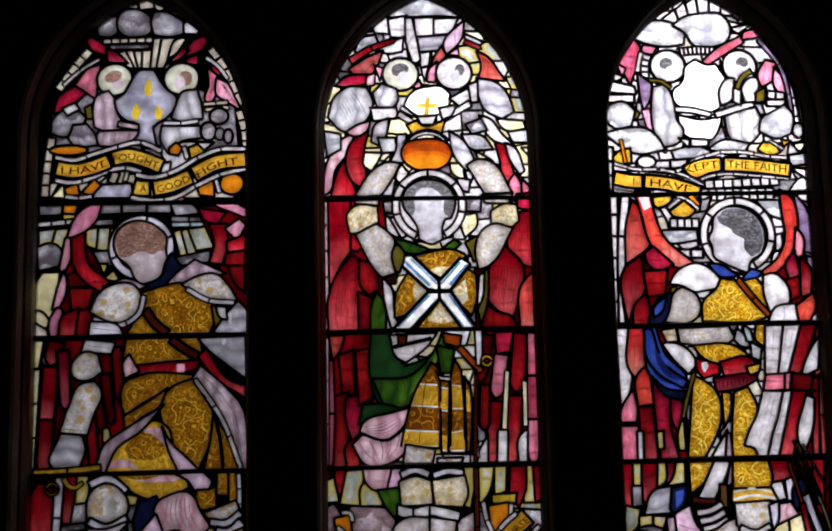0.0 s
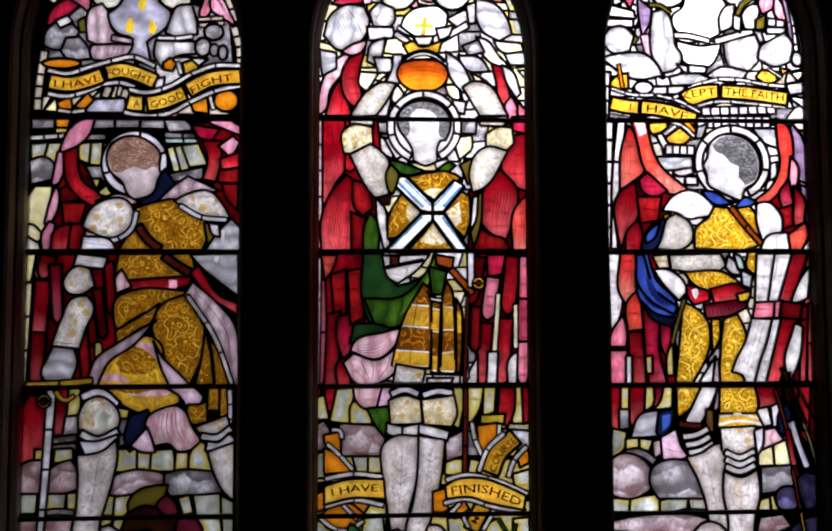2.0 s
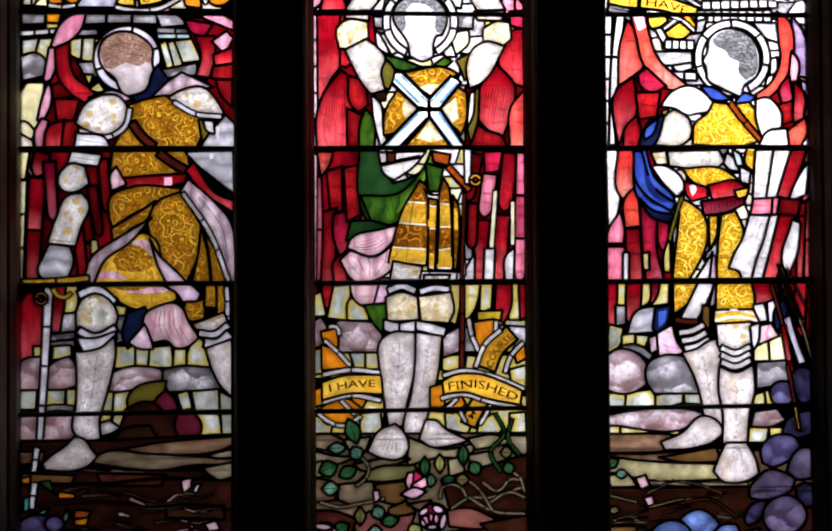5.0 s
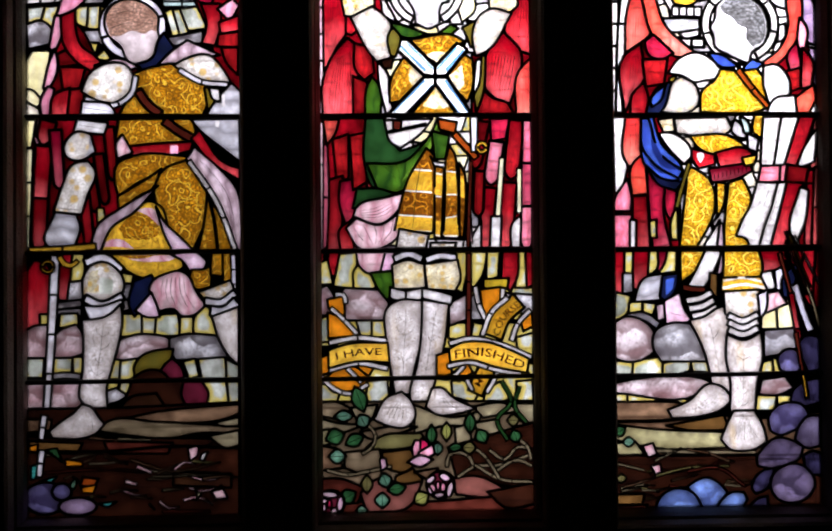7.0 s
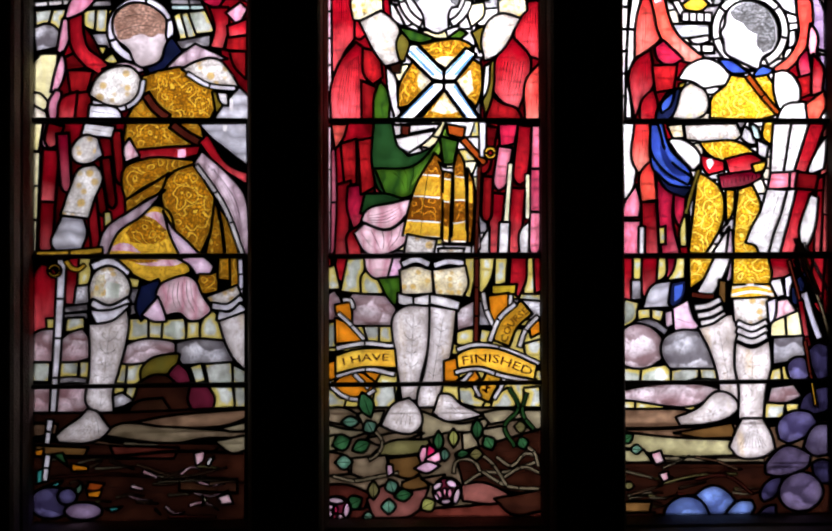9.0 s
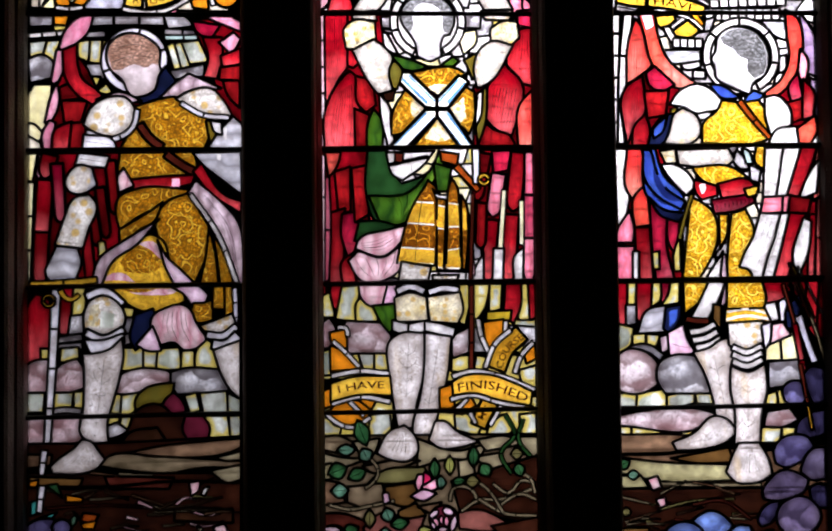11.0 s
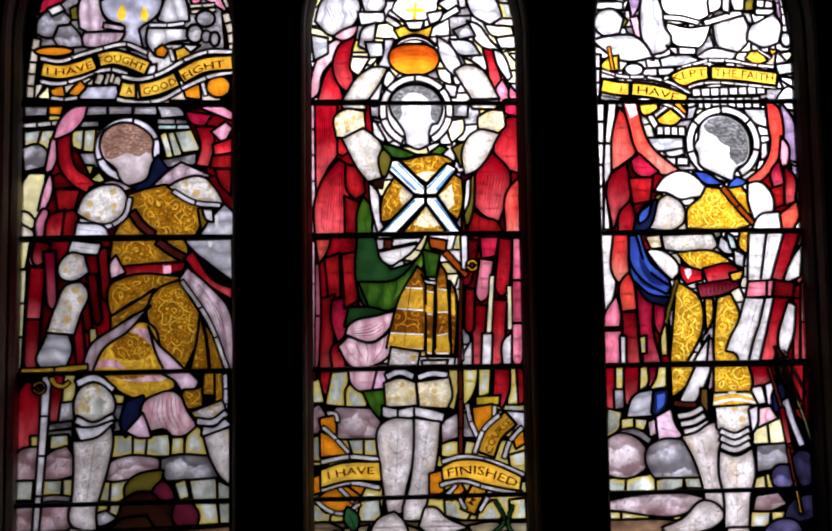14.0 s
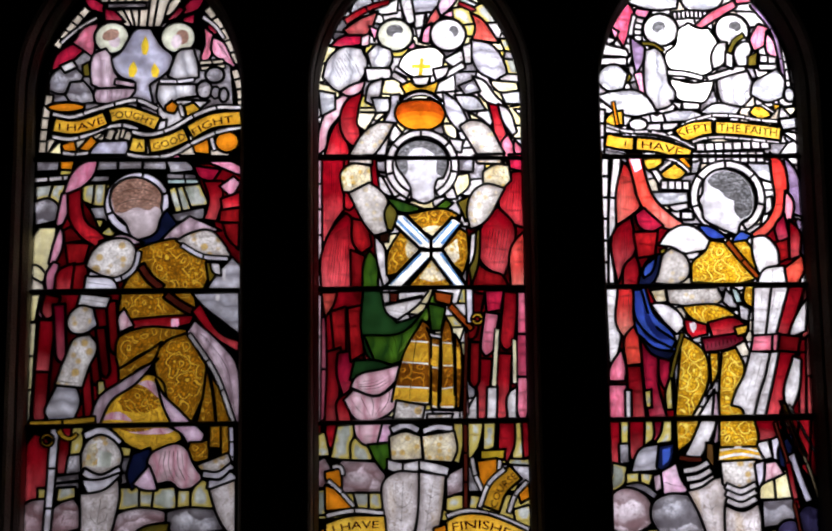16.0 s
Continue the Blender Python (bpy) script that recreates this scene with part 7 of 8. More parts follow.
right_art.band("white", 9.1, 9.1, 3, 426, 2350, 480, 2334, 531, 2334)
right_art.band("white", 8.9, 8.9, 3, 537, 2334, 595, 2318, 643, 2291)
right_art.band("white", 7.8, 7.8, 3, 424, 2293, 478, 2282, 519, 2277)
right_art.band("ribbon", 33.8, 33.8, 1, 425, 2314, 459, 2306, 494, 2303)
right_art.band("ribbon", 33.8, 33.8, 1, 498, 2304, 556, 2297, 632, 2273)
right_art.word("I", 22.1, 466, 2306, 479, 2304)
right_art.word("HAVE", 23.4, 512, 2301, 556, 2296, 612, 2281)
right_art.band("orange", 15.6, 13.0, 1, 606, 2271, 628, 2242)
right_art.pane("gold", 516, 2266, 560, 2269, 564, 2256, 532, 2233, 518, 2246)
right_art.band("white", 7.8, 7.8, 1, 545, 2230, 585, 2261)
right_art.pane("gold", 542, 2220, 593, 2255, 620, 2232, 609, 2219)
right_art.band("white", 9.1, 9.1, 2, 560, 2271, 599, 2258, 628, 2232)
right_art.band("white", 8.9, 8.9, 3, 578, 2326, 623, 2354, 689, 2374)
right_art.band("white", 9.1, 9.1, 4, 689, 2374, 753, 2371, 792, 2363, 852, 2357)
right_art.band("white", 7.8, 7.8, 2, 636, 2307, 673, 2317, 718, 2319)
right_art.band("white", 7.6, 7.6, 4, 718, 2319, 777, 2313, 854, 2305)
right_art.pane("ribbon", 590, 2336, 636, 2356, 688, 2361, 689, 2327, 660, 2322, 623, 2310)
right_art.band("ribbon", 33.8, 33.8, 1, 695, 2343, 752, 2340, 858, 2326)
right_art.word("KEPT", 23.4, 598, 2328, 635, 2339, 682, 2344)
right_art.word("THE FAITH", 23.4, 703, 2344, 752, 2340, 848, 2329)
right_art.pane("white", 531, 2239, 549, 2240, 572, 2201, 551, 2201)
right_art.band("white", 22.9, 22.9, 4, 556, 2201, 626, 2199)
right_art.pane("cloudlight", 533, 2184, 620, 2184, 622, 2153, 543, 2150)
right_art.band("white", 20.4, 20.4, 2, 571, 2127, 632, 2125)
right_art.pane("white", 571, 2150, 620, 2158, 622, 2143, 581, 2138)
right_art.pane("cloudlight", 634, 2256, 660, 2263, 647, 2230, 629, 2227)
right_art.pane("white", 804, 2126, 820, 2139, 812, 2095, 793, 2088)
right_art.pane("white", 810, 2167, 826, 2172, 823, 2135, 807, 2126)
right_art.cut("lead", 401, 1642, 911, 1640, 908, 1242, 399, 1246)
right_art.pane("red", 408, 1635, 442, 1635, 436, 1554, 423, 1513, 406, 1503)
right_art.pane("red", 455, 1635, 500, 1635, 495, 1591, 471, 1535, 454, 1552)
right_art.pane("crimson", 511, 1635, 540, 1635, 534, 1602, 513, 1584)
right_art.pane("tile", 436, 1635, 457, 1635, 455, 1581, 435, 1581)
right_art.pane("tile", 495, 1635, 515, 1635, 511, 1590, 491, 1577)
right_art.pane("tile", 530, 1603, 538, 1635, 560, 1635, 558, 1586, 513, 1580)
right_art.pane("tile", 415, 1539, 449, 1530, 442, 1491, 407, 1468)
right_art.pane("tile", 445, 1514, 477, 1517, 477, 1488, 445, 1485)
right_art.pane("tile", 478, 1515, 512, 1511, 501, 1485, 478, 1488)
right_art.pane("tile", 403, 1375, 454, 1383, 451, 1337, 403, 1337)
right_art.pane("tile", 454, 1378, 526, 1387, 526, 1342, 450, 1337)
right_art.pane("tile", 523, 1371, 592, 1385, 588, 1352, 523, 1336)
right_art.pane("tile", 589, 1377, 635, 1383, 641, 1348, 594, 1351)
right_art.pane("tile", 403, 1301, 441, 1301, 438, 1267, 403, 1272)
right_art.pane("tile", 439, 1300, 516, 1304, 516, 1262, 439, 1266)
right_art.pane("tile", 517, 1304, 593, 1308, 577, 1271, 516, 1262)
right_art.pane("tile", 758, 1370, 786, 1378, 786, 1344, 755, 1344)
right_art.pane("tile", 784, 1381, 813, 1376, 812, 1343, 787, 1344)
right_art.pane("tile", 747, 1296, 795, 1296, 788, 1257, 737, 1257)
right_art.pane("tile", 794, 1293, 832, 1292, 822, 1273, 794, 1264)
right_art.pane("yellow", 760, 1491, 797, 1506, 799, 1449, 758, 1449)
right_art.pane("yellow", 795, 1506, 832, 1522, 841, 1449, 798, 1449)
right_art.pane("cloud", 431, 1583, 456, 1583, 456, 1538, 431, 1535)
right_art.pane("silver", 481, 1570, 528, 1581, 523, 1519, 457, 1516)
right_art.pane("navy", 525, 1576, 563, 1583, 560, 1552, 539, 1511, 518, 1527)
right_art.paint("blue", 533, 1567, 553, 1572, 548, 1544, 533, 1530)
right_art.pane("lilac", 508, 1507, 534, 1515, 531, 1477, 512, 1468)
right_art.pane("rosewhite", 528, 1517, 566, 1537, 578, 1494, 596, 1469, 532, 1459)
right_art.line(1.3, 537, 1492, 557, 1485, 580, 1480)
right_art.band("cloud", 20.4, 16.7, 1, 442, 1477, 475, 1483, 515, 1459)
right_art.pane("mauvecloud", 404, 1457, 430, 1479, 470, 1476, 504, 1444, 507, 1404, 482, 1383, 430, 1377, 403, 1389)
right_art.pane("cloud", 502, 1405, 506, 1445, 543, 1465, 598, 1462, 618, 1425, 631, 1374, 520, 1375)
right_art.pane("mauvecloud", 403, 1325, 461, 1335, 612, 1335, 642, 1325, 612, 1301, 403, 1303)
right_art.pane("cloud", 765, 1446, 854, 1452, 864, 1414, 820, 1393, 764, 1383)
right_art.pane("mauvecloud", 759, 1330, 814, 1337, 834, 1309, 800, 1294, 750, 1294)
right_art.pane("rosepale", 759, 1531, 803, 1538, 822, 1508, 767, 1485)
right_art.pane("white", 753, 1581, 786, 1590, 796, 1545, 761, 1536)
right_art.pane("lilacwhite", 792, 1593, 819, 1603, 820, 1545, 796, 1538)
right_art.pane("red", 756, 1634, 835, 1633, 807, 1594, 761, 1582)
right_art.pane("ruby", 823, 1634, 915, 1634, 913, 1500, 875, 1497, 849, 1552)
right_art.pane("red", 862, 1634, 891, 1634, 881, 1495, 859, 1527)
right_art.pane("navy", 810, 1567, 849, 1608, 837, 1517, 810, 1525)
right_art.pane("paleblue", 830, 1549, 849, 1558, 868, 1492, 886, 1445, 867, 1439)
right_art.band("redbrown", 9.4, 9.4, 2, 805, 1628, 837, 1503, 854, 1404)
right_art.band("red", 13.1, 13.1, 2, 831, 1533, 844, 1454, 859, 1364)
right_art.band("gold", 10.6, 10.6, 1, 858, 1334, 866, 1284)
right_art.band("khaki", 8.1, 8.1, 2, 833, 1628, 877, 1528, 904, 1428)
right_art.band("lead", 6.2, 6.2, 1, 818, 1628, 867, 1528)
right_art.band("white", 19.5, 19.5, 6, 422, 2276, 416, 2122, 413, 1961)
right_art.band("white", 21.9, 20.7, 3, 451, 2274, 438, 2161, 430, 1961)
right_art.pane("ruby", 475, 2137, 581, 2099, 546, 2025, 499, 1957, 436, 1957, 441, 2098)
right_art.pane("salmonfeather", 443, 2102, 448, 2200, 466, 2259, 489, 2233, 499, 2194, 503, 2147, 478, 2125)
right_art.strokes(6, 1.3, 459, 2225, 453, 2174, 451, 2117, 485, 2217, 492, 2180, 489, 2143)
right_art.pane("salmon", 471, 2280, 511, 2280, 519, 2226, 543, 2163, 579, 2128, 611, 2103, 569, 2092, 523, 2124, 499, 2165, 489, 2212)
right_art.paint("rosewhite", 479, 2274, 504, 2274, 510, 2241, 493, 2233)
right_art.pane("red", 442, 2096, 481, 2123, 484, 2032, 463, 2006, 441, 1955)
right_art.strokes(4, 1.3, 455, 2089, 451, 2046, 446, 1977, 475, 2105, 477, 2059, 459, 2013)
right_art.pane("crimson", 490, 2129, 512, 2145, 559, 2101, 525, 2086, 497, 2100)
right_art.pane("red", 458, 2002, 487, 2032, 497, 1995, 490, 1957, 454, 1957)
right_art.pane("rubyfeather", 484, 2086, 544, 2088, 535, 2029, 491, 2022)
right_art.pane("ruby", 436, 1950, 573, 1950, 567, 1636, 431, 1637)
right_art.pane("white", 412, 1950, 442, 1950, 440, 1805, 415, 1747)
right_art.pane("salmonfeather", 441, 1950, 477, 1950, 483, 1868, 457, 1825, 440, 1848)
right_art.pane("rose", 413, 1751, 445, 1806, 455, 1755, 451, 1729, 413, 1729)
right_art.pane("salmon", 456, 1837, 486, 1867, 494, 1770, 455, 1765)
right_art.pane("rose", 411, 1721, 455, 1721, 453, 1637, 410, 1637)
right_art.pane("red", 456, 1765, 492, 1765, 498, 1636, 459, 1637)
right_art.pane("crimson", 492, 1829, 538, 1807, 530, 1730, 549, 1636, 504, 1636, 494, 1755)
right_art.pane("crimson", 533, 1802, 564, 1794, 555, 1697, 540, 1716)
right_art.pane("tile", 496, 1705, 513, 1709, 513, 1666, 498, 1666)
right_art.pane("tile", 546, 1698, 563, 1748, 564, 1661, 547, 1661)
right_art.pane("white", 450, 1708, 465, 1708, 464, 1637, 449, 1637)
right_art.strokes(3, 1.2, 452, 1939, 450, 1894, 448, 1843, 468, 1939, 469, 1894, 464, 1856)
right_art.band("white", 18.2, 17.0, 4, 905, 2279, 907, 2176, 906, 2098)
right_art.pane("blue", 485, 1950, 508, 1950, 526, 1889, 576, 1828, 575, 1799, 518, 1807, 486, 1839, 477, 1881)
right_art.pane("navy", 490, 1837, 522, 1808, 577, 1797, 560, 1776, 518, 1792)
right_art.paint("bluedark", 502, 1868, 522, 1843, 565, 1813, 521, 1820, 496, 1843)
right_art.pane("ruby", 803, 2078, 857, 2155, 885, 2106, 897, 2011, 836, 1994, 807, 2039)
right_art.pane("violetpale", 861, 2274, 891, 2231, 904, 2117, 877, 2127, 866, 2188)
right_art.pane("violetpale", 882, 2116, 911, 2106, 907, 2008, 888, 2033)
right_art.pane("salmon", 826, 2280, 854, 2261, 868, 2201, 859, 2148, 816, 2083, 788, 2064, 767, 2077, 812, 2113, 833, 2163, 829, 2214)
right_art.pane("rosered", 860, 2186, 875, 2169, 870, 2093, 850, 2101)
right_art.pane("red", 865, 2115, 890, 2087, 888, 2024, 861, 2015)
right_art.pane("crimson", 830, 2098, 855, 2129, 864, 2071, 837, 2053)
right_art.pane("rubyfeather", 820, 2056, 862, 2067, 862, 2019, 830, 2006)
right_art.pane("ruby", 861, 1823, 906, 1823, 901, 1635, 837, 1635)
right_art.pane("rosefeather", 890, 1950, 909, 1951, 906, 1838, 880, 1824)
right_art.band("red", 15.7, 14.5, 1, 881, 1792, 872, 1641)
right_art.band("rosefeather", 13.2, 13.2, 2, 898, 1830, 890, 1641)
right_art.oval("white", 718, 2169, 80, 80)
right_art.ring("white", 718, 2169, 72.7, 91.8, 7, 40, 400)
right_art.pane("fleshwhite", 662, 2212, 685, 2234, 730, 2237, 769, 2212, 785, 2167, 773, 2122, 747, 2105, 739, 2075, 709, 2087, 683, 2100, 658, 2115, 653, 2147, 646, 2161, 656, 2179)
right_art.paint("hairgrey", 669, 2212, 688, 2229, 730, 2232, 765, 2208, 779, 2167, 768, 2125, 748, 2115, 733, 2133, 733, 2160, 713, 2169, 697, 2187, 677, 2197)
right_art.pane("blue", 640, 2100, 664, 2100, 716, 2069, 670, 2069)
right_art.pane("blue", 732, 2075, 747, 2087, 773, 2077, 757, 2062, 721, 2059)
right_art.pane("white", 544, 2053, 570, 2087, 619, 2102, 652, 2084, 670, 2064, 662, 2044, 631, 2036, 605, 2033, 578, 2048)
right_art.pane("damask2", 670, 2064, 716, 2059, 757, 2064, 775, 2039, 789, 1975, 758, 1963, 620, 1962, 626, 2013, 657, 2039)
right_art.band("rust", 15.3, 12.8, 2, 711, 2062, 746, 2016, 786, 1970)
right_art.pane("olive", 547, 2043, 565, 2048, 557, 2030, 547, 2030)
right_art.pane("mail", 562, 2038, 577, 2046, 610, 2026, 612, 1975, 594, 1962, 528, 1962)
right_art.pane("navy", 496, 1981, 536, 2030, 554, 2032, 523, 1959, 490, 1947)
right_art.pane("blue", 503, 1987, 539, 2028, 523, 1985, 505, 1974)
right_art.pane("blue", 479, 1947, 497, 1947, 527, 1861, 577, 1823, 567, 1805, 514, 1836, 484, 1873)
right_art.paint("bluedark", 502, 1911, 533, 1854, 567, 1825, 539, 1828, 504, 1873)
right_art.pane("white", 520, 1911, 538, 1914, 591, 1886, 603, 1861, 580, 1838, 546, 1873)
right_art.pane("white", 773, 2070, 798, 2075, 834, 2039, 836, 2006, 810, 1988, 784, 1982, 772, 2026)
right_art.pane("armourgold", 518, 1944, 556, 1949, 560, 1916, 532, 1914)
right_art.pane("mail", 558, 1947, 683, 1950, 696, 1922, 680, 1909, 563, 1911)
right_art.pane("fleshwhite", 701, 1945, 724, 1924, 731, 1899, 708, 1902, 693, 1917)
right_art.pane("teal_pale", 714, 1950, 729, 1945, 742, 1912, 724, 1912)
right_art.pane("damask2", 750, 1960, 776, 1960, 765, 1899, 747, 1912)
right_art.pane("damask2", 593, 1906, 693, 1904, 733, 1876, 713, 1866, 616, 1876)
right_art.pane("fleshwhite", 731, 1912, 759, 1897, 754, 1866, 733, 1874)
right_art.pane("red", 598, 1876, 654, 1861, 654, 1838, 615, 1828, 600, 1848)
right_art.paint("white", 611, 1863, 624, 1868, 628, 1856, 618, 1841, 613, 1851)
right_art.pane("red", 654, 1866, 731, 1874, 753, 1851, 743, 1828, 666, 1826)
right_art.pane("crimson", 638, 1828, 735, 1841, 745, 1823, 704, 1803, 645, 1795)
right_art.bars(5.1, 651, 1810, 728, 1826)
right_art.pane("gold", 718, 1853, 754, 1861, 748, 1841, 725, 1833)
right_art.pane("damask2", 590, 1836, 615, 1823, 643, 1798, 652, 1735, 626, 1672, 608, 1644, 567, 1645, 578, 1735)
right_art.band("olive", 10.2, 10.2, 1, 593, 1841, 571, 1773, 561, 1735)
right_art.pane("damask2", 656, 1795, 678, 1793, 675, 1747, 657, 1710)
right_art.pane("damask2", 686, 1795, 720, 1805, 739, 1760, 710, 1678, 740, 1644, 671, 1644, 678, 1735)
right_art.pane("lilac", 662, 1702, 672, 1697, 674, 1644, 646, 1644)
right_art.pane("white", 664, 1707, 656, 1644, 623, 1644)
right_art.pane("white", 778, 1958, 797, 1992, 848, 2001, 853, 1958)
right_art.pane("salmon", 848, 1995, 892, 2027, 898, 1995, 880, 1958, 852, 1958)
right_art.line(1.5, 818, 1992, 819, 1978, 817, 1962)
right_art.pane("white", 770, 1950, 814, 1950, 807, 1867, 795, 1834, 762, 1834)
right_art.pane("white", 814, 1950, 856, 1950, 839, 1867, 820, 1834, 794, 1834)
right_art.pane("red", 856, 1950, 895, 1950, 864, 1867, 847, 1832, 819, 1835)
right_art.pane("white", 877, 1893, 902, 1927, 891, 1843, 847, 1825, 859, 1859)
right_art.pane("rosered", 763, 1833, 811, 1836, 810, 1797, 755, 1794)
right_art.pane("rosered", 810, 1836, 830, 1838, 824, 1796, 807, 1796)
right_art.pane("rubyfeather", 827, 1836, 879, 1830, 868, 1787, 820, 1796)
right_art.pane("white", 754, 1796, 806, 1793, 796, 1758, 788, 1733, 775, 1703, 769, 1668, 755, 1635, 737, 1638, 727, 1661, 702, 1669, 717, 1706, 733, 1733)
right_art.pane("white", 803, 1793, 828, 1796, 814, 1746, 800, 1703, 783, 1635, 754, 1635, 770, 1690, 787, 1735)
right_art.pane("red", 825, 1796, 864, 1793, 841, 1715, 814, 1635, 781, 1635, 804, 1717)
right_art.pane("white", 857, 1784, 877, 1775, 868, 1703, 843, 1645, 831, 1676)
right_art.strokes(4, 1.1, 782, 1939, 778, 1894, 772, 1845, 844, 1939, 832, 1894, 808, 1845)
right_art.strokes(4, 1.1, 763, 1780, 746, 1729, 730, 1676, 814, 1780, 798, 1729, 768, 1654)
right_art.band("redbrown", 5.1, 5.1, 1, 820, 1678, 866, 1546)
right_art.band("gold", 5.1, 3.8, 1, 827, 1672, 878, 1546)
right_art.band("white", 5.1, 3.8, 1, 840, 1669, 909, 1533)
right_art.pane("tan", 398, 1283, 617, 1266, 655, 1250, 907, 1253, 905, 1141, 397, 1147)
right_art.band("lead", 6.2, 6.2, 1, 404, 1236, 529, 1237, 680, 1255)
right_art.pane("khaki2", 398, 1231, 504, 1217, 679, 1208, 679, 1171, 503, 1173, 397, 1196)
right_art.pane("brownpane", 529, 1225, 667, 1248, 679, 1213, 579, 1214)
right_art.pane("khaki2", 404, 1186, 458, 1188, 478, 1158, 416, 1157)
right_art.pane("brown", 391, 1157, 905, 1151, 904, 1004, 389, 1011)
right_art.twigs(("khaki", "tan", "earthred", "olive2"), 20, 414, 1029, 678, 1136)
right_art.band("khaki", 10.0, 7.5, 2, 491, 1168, 603, 1162, 742, 1160)
right_art.band("tan", 6.3, 5.0, 2, 578, 1169, 628, 1159, 681, 1138)
right_art.band("khaki", 6.3, 5.0, 1, 406, 1139, 478, 1121)
right_art.band("olive2", 6.3, 5.0, 2, 503, 1108, 578, 1125, 678, 1129)
right_art.band("khaki", 6.2, 3.8, 1, 503, 1143, 566, 1172)
right_art.band("tan", 6.1, 3.7, 1, 427, 1082, 503, 1104)
right_art.band("earthred", 7.5, 6.3, 2, 578, 1117, 653, 1124, 715, 1081)
right_art.band("tan", 5.0, 3.8, 1, 540, 1096, 603, 1110)
right_art.leaf("leaf", 419, 1213, 17.5, 12.5, 30)
right_art.leaf("leaf2", 441, 1188, 15.0, 11.3, 0)
right_art.pane("brownpane", 409, 1066, 477, 1066, 471, 1041, 412, 1042)
right_art.pane("earthred", 412, 1040, 483, 1042, 477, 1020, 414, 1021)
right_art.leaf("olive2", 423, 1103, 11.3, 11.3, 0)
right_art.pane("rosepale", 473, 1178, 498, 1185, 508, 1158, 486, 1151)
right_art.pane("rosepale", 493, 1131, 515, 1136, 518, 1116, 503, 1111)
right_art.pane("skydeep", 502, 1024, 510, 1052, 530, 1071, 557, 1078, 587, 1070, 607, 1048, 614, 1023)
right_art.pane("skydeep", 600, 1058, 577, 1080, 598, 1095, 625, 1102, 653, 1089, 673, 1067, 655, 1040, 642, 1022, 617, 1023)
right_art.pane("skydeep", 642, 1022, 657, 1047, 683, 1067, 713, 1066, 720, 1049, 705, 1029, 690, 1022)
right_art.pane("violet", 802, 1353, 797, 1381, 812, 1398, 838, 1400, 855, 1380, 852, 1355, 827, 1343)
right_art.pane("violetdark", 855, 1378, 848, 1415, 866, 1433, 899, 1427, 898, 1353, 870, 1345)
right_art.pane("violetdark", 824, 1276, 834, 1306, 862, 1325, 898, 1333, 897, 1275, 856, 1266)
right_art.pane("violet", 777, 1209, 773, 1242, 791, 1266, 824, 1276, 856, 1268, 869, 1248, 851, 1221, 825, 1206, 800, 1199)
right_art.pane("violetgrey", 835, 1189, 846, 1221, 864, 1241, 896, 1245, 895, 1171, 860, 1169)
right_art.pane("violetpaint", 744, 1145, 762, 1172, 787, 1192, 822, 1189, 855, 1171, 847, 1146, 814, 1129, 771, 1122, 746, 1128)
right_art.pane("violetdark", 857, 1131, 855, 1151, 875, 1161, 900, 1156, 900, 1103, 867, 1106)
right_art.pane("violetdark", 733, 1071, 738, 1098, 761, 1118, 786, 1122, 781, 1095, 761, 1070, 740, 1063)
right_art.pane("violetpaint", 776, 1078, 781, 1105, 804, 1125, 837, 1132, 867, 1116, 882, 1086, 866, 1054, 831, 1040, 793, 1050)
right_art.pane("violetdark", 722, 1031, 748, 1053, 768, 1056, 770, 1033, 742, 1021)
right_art.band("redbrown", 10.2, 7.7, 2, 841, 1440, 855, 1353, 867, 1284)
right_art.band("gold", 6.3, 6.3, 1, 857, 1340, 865, 1288)
right_art.pane("damask2", 568, 1635, 632, 1634, 605, 1588, 569, 1560)
right_art.pane("white", 628, 1635, 670, 1634, 643, 1577, 617, 1537, 580, 1544, 604, 1587)
right_art.pane("lilac", 666, 1634, 691, 1634, 681, 1594, 653, 1573)
right_art.pane("damask2", 672, 1634, 756, 1634, 764, 1591, 757, 1568, 669, 1568)
right_art.pane("gold", 667, 1571, 760, 1572, 776, 1539, 663, 1539)
right_art.band("white", 4.9, 4.9, 1, 670, 1563, 716, 1570, 763, 1560, lead=0.0)
right_art.band("white", 6.2, 6.2, 1, 668, 1546, 716, 1554, 770, 1546, lead=0.0)
right_art.band("redbrown", 14.3, 13.1, 1, 572, 1549, 598, 1544, 628, 1543)
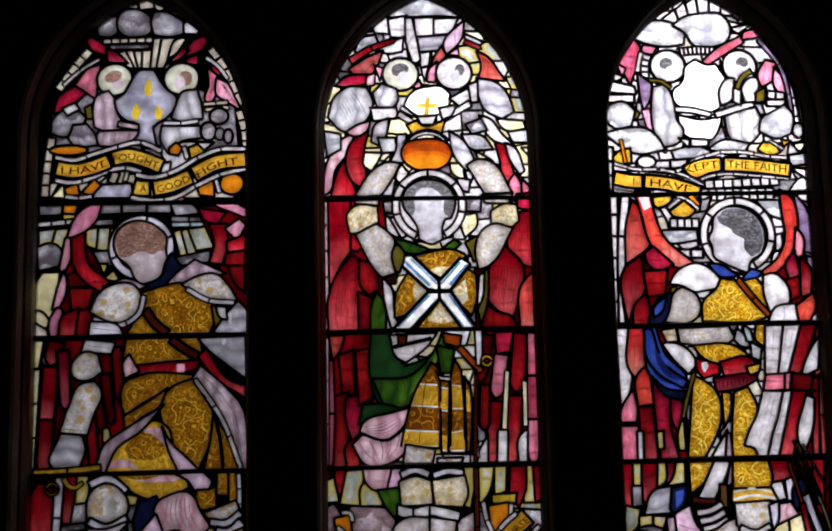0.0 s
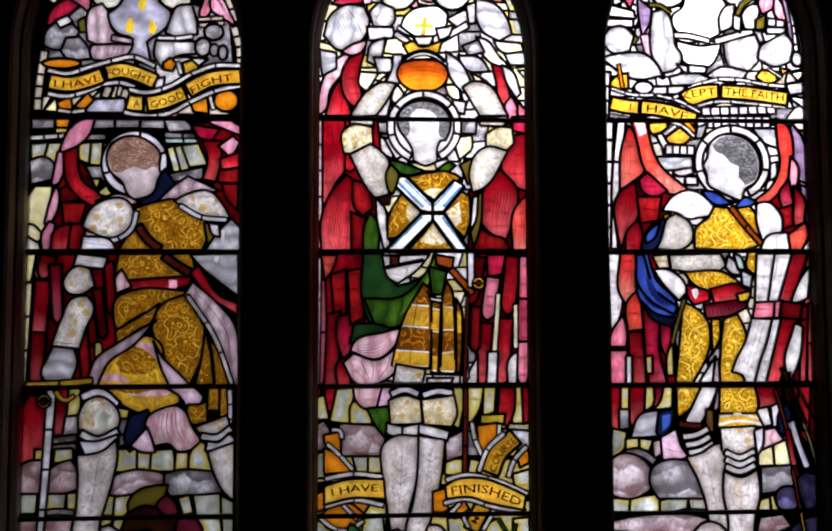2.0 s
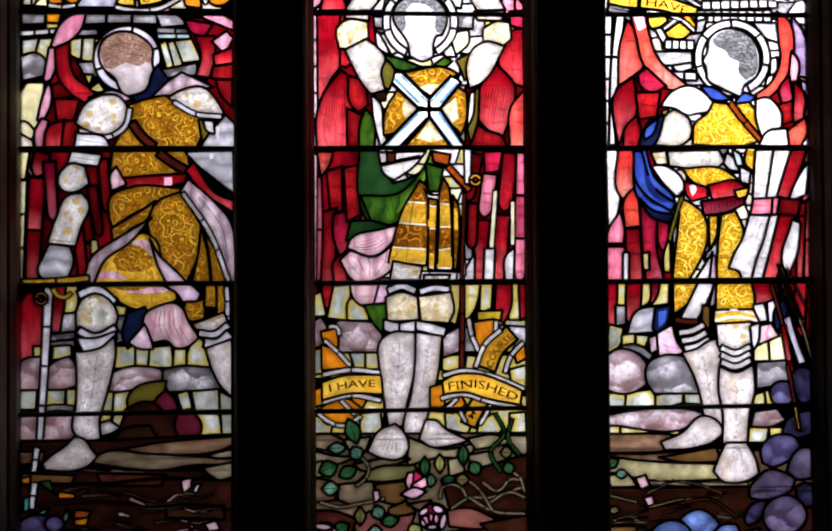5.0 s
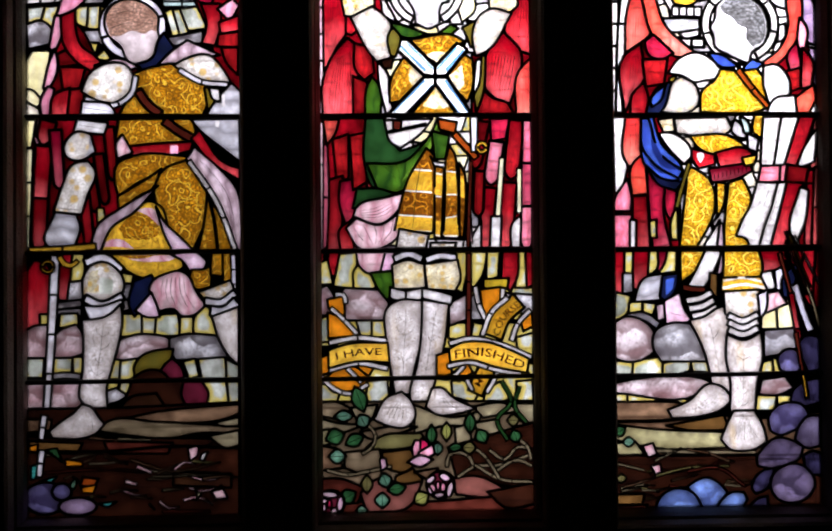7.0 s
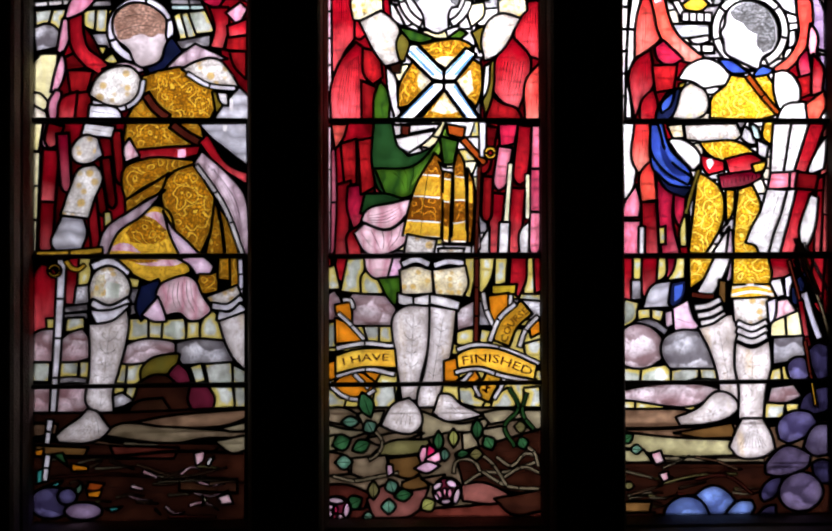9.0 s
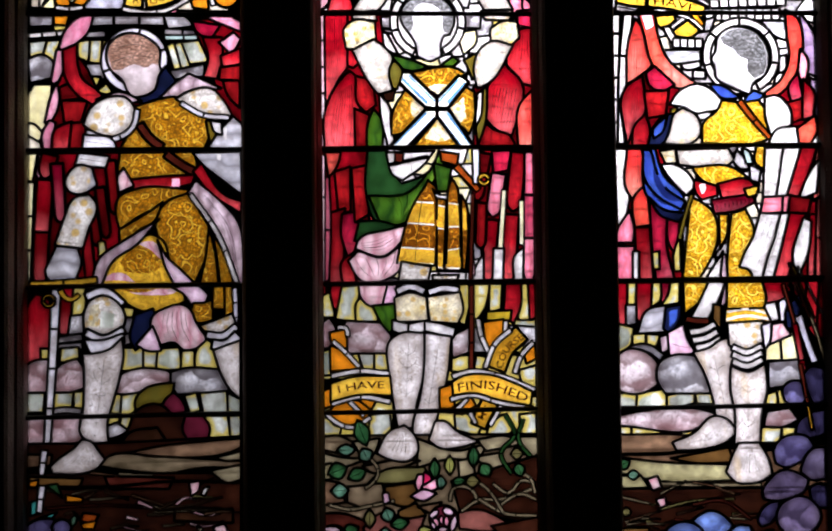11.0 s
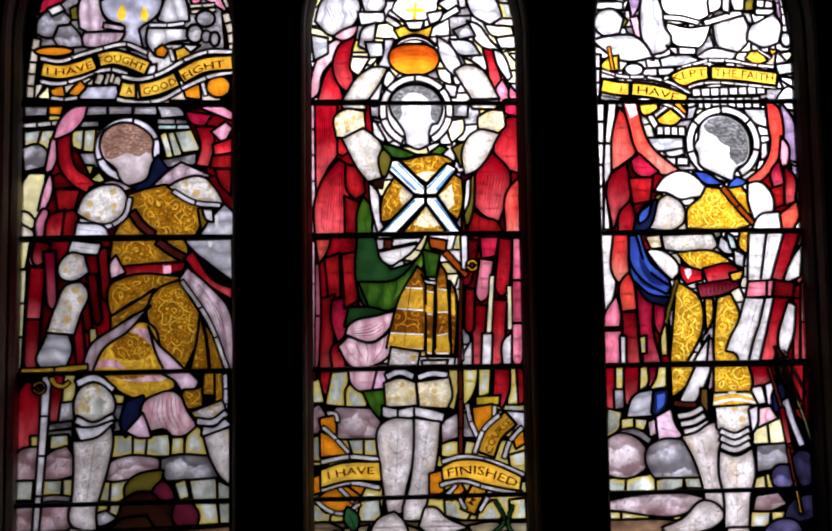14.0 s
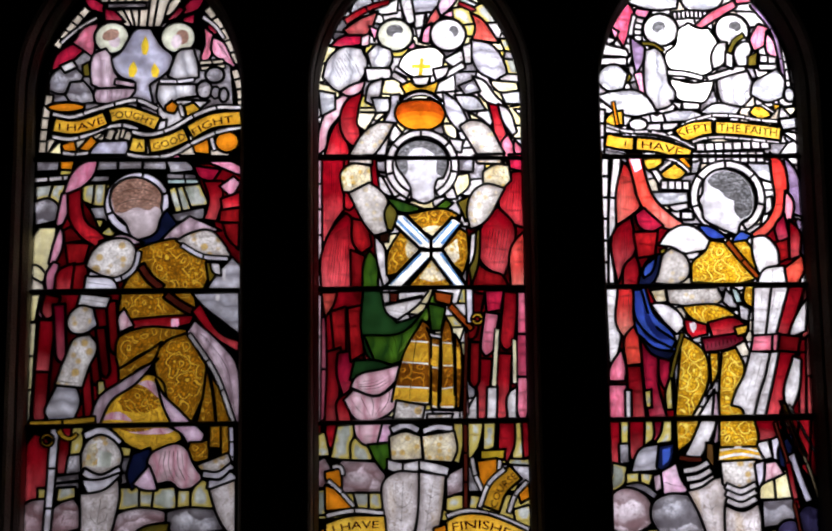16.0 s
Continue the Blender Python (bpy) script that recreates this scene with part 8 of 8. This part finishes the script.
right_art.pane("brownpane", 638, 1583, 657, 1579, 656, 1524, 635, 1537)
right_art.band("white", 15.5, 15.5, 1, 580, 1517, 613, 1522, 643, 1537)
right_art.band("white", 15.5, 15.5, 1, 586, 1498, 620, 1504, 648, 1519)
right_art.band("white", 15.5, 15.5, 1, 593, 1480, 625, 1486, 655, 1503)
right_art.pane("greave", 587, 1471, 624, 1480, 657, 1500, 684, 1503, 688, 1430, 697, 1355, 687, 1266, 660, 1277, 639, 1317, 633, 1355, 615, 1416)
right_art.fern(5, 0.9, 27.1, 638, 1457, 669, 1291)
right_art.pane("greave", 534, 1262, 584, 1282, 636, 1322, 666, 1313, 688, 1284, 664, 1262, 611, 1246, 544, 1242)
right_art.strokes(5, 0.9, 561, 1257, 605, 1271, 646, 1308, 656, 1268, 664, 1278, 669, 1296)
right_art.pane("armour", 670, 1538, 757, 1542, 757, 1488, 714, 1474, 673, 1485)
right_art.band("white", 15.5, 15.5, 1, 680, 1482, 715, 1468, 753, 1484)
right_art.band("white", 15.5, 15.5, 1, 680, 1466, 715, 1452, 753, 1468)
right_art.band("white", 15.5, 15.5, 1, 680, 1449, 715, 1436, 753, 1452)
right_art.pane("greave", 676, 1438, 715, 1423, 758, 1441, 762, 1379, 749, 1329, 742, 1254, 681, 1255, 683, 1330, 674, 1380)
right_art.fern(5, 0.9, 29.6, 716, 1400, 713, 1266)
right_art.pane("greave", 659, 1191, 677, 1233, 690, 1258, 740, 1258, 761, 1219, 769, 1184, 745, 1169, 711, 1163, 684, 1166)
right_art.strokes(9, 1.0, 676, 1189, 696, 1219, 709, 1251, 753, 1188, 734, 1218, 721, 1251)
right_art.pane("lilacwhite", 751, 1531, 776, 1541, 769, 1489, 757, 1472)

glaze(1, CENTRES[0], left_art, "stained glass lancet, bowed armoured figure in gold and red")
glaze(2, CENTRES[1], mid_art, "stained glass lancet, figure raising a crowned orange vessel")
glaze(3, CENTRES[2], right_art, "bright stained glass lancet, standing figure with a striped banner")
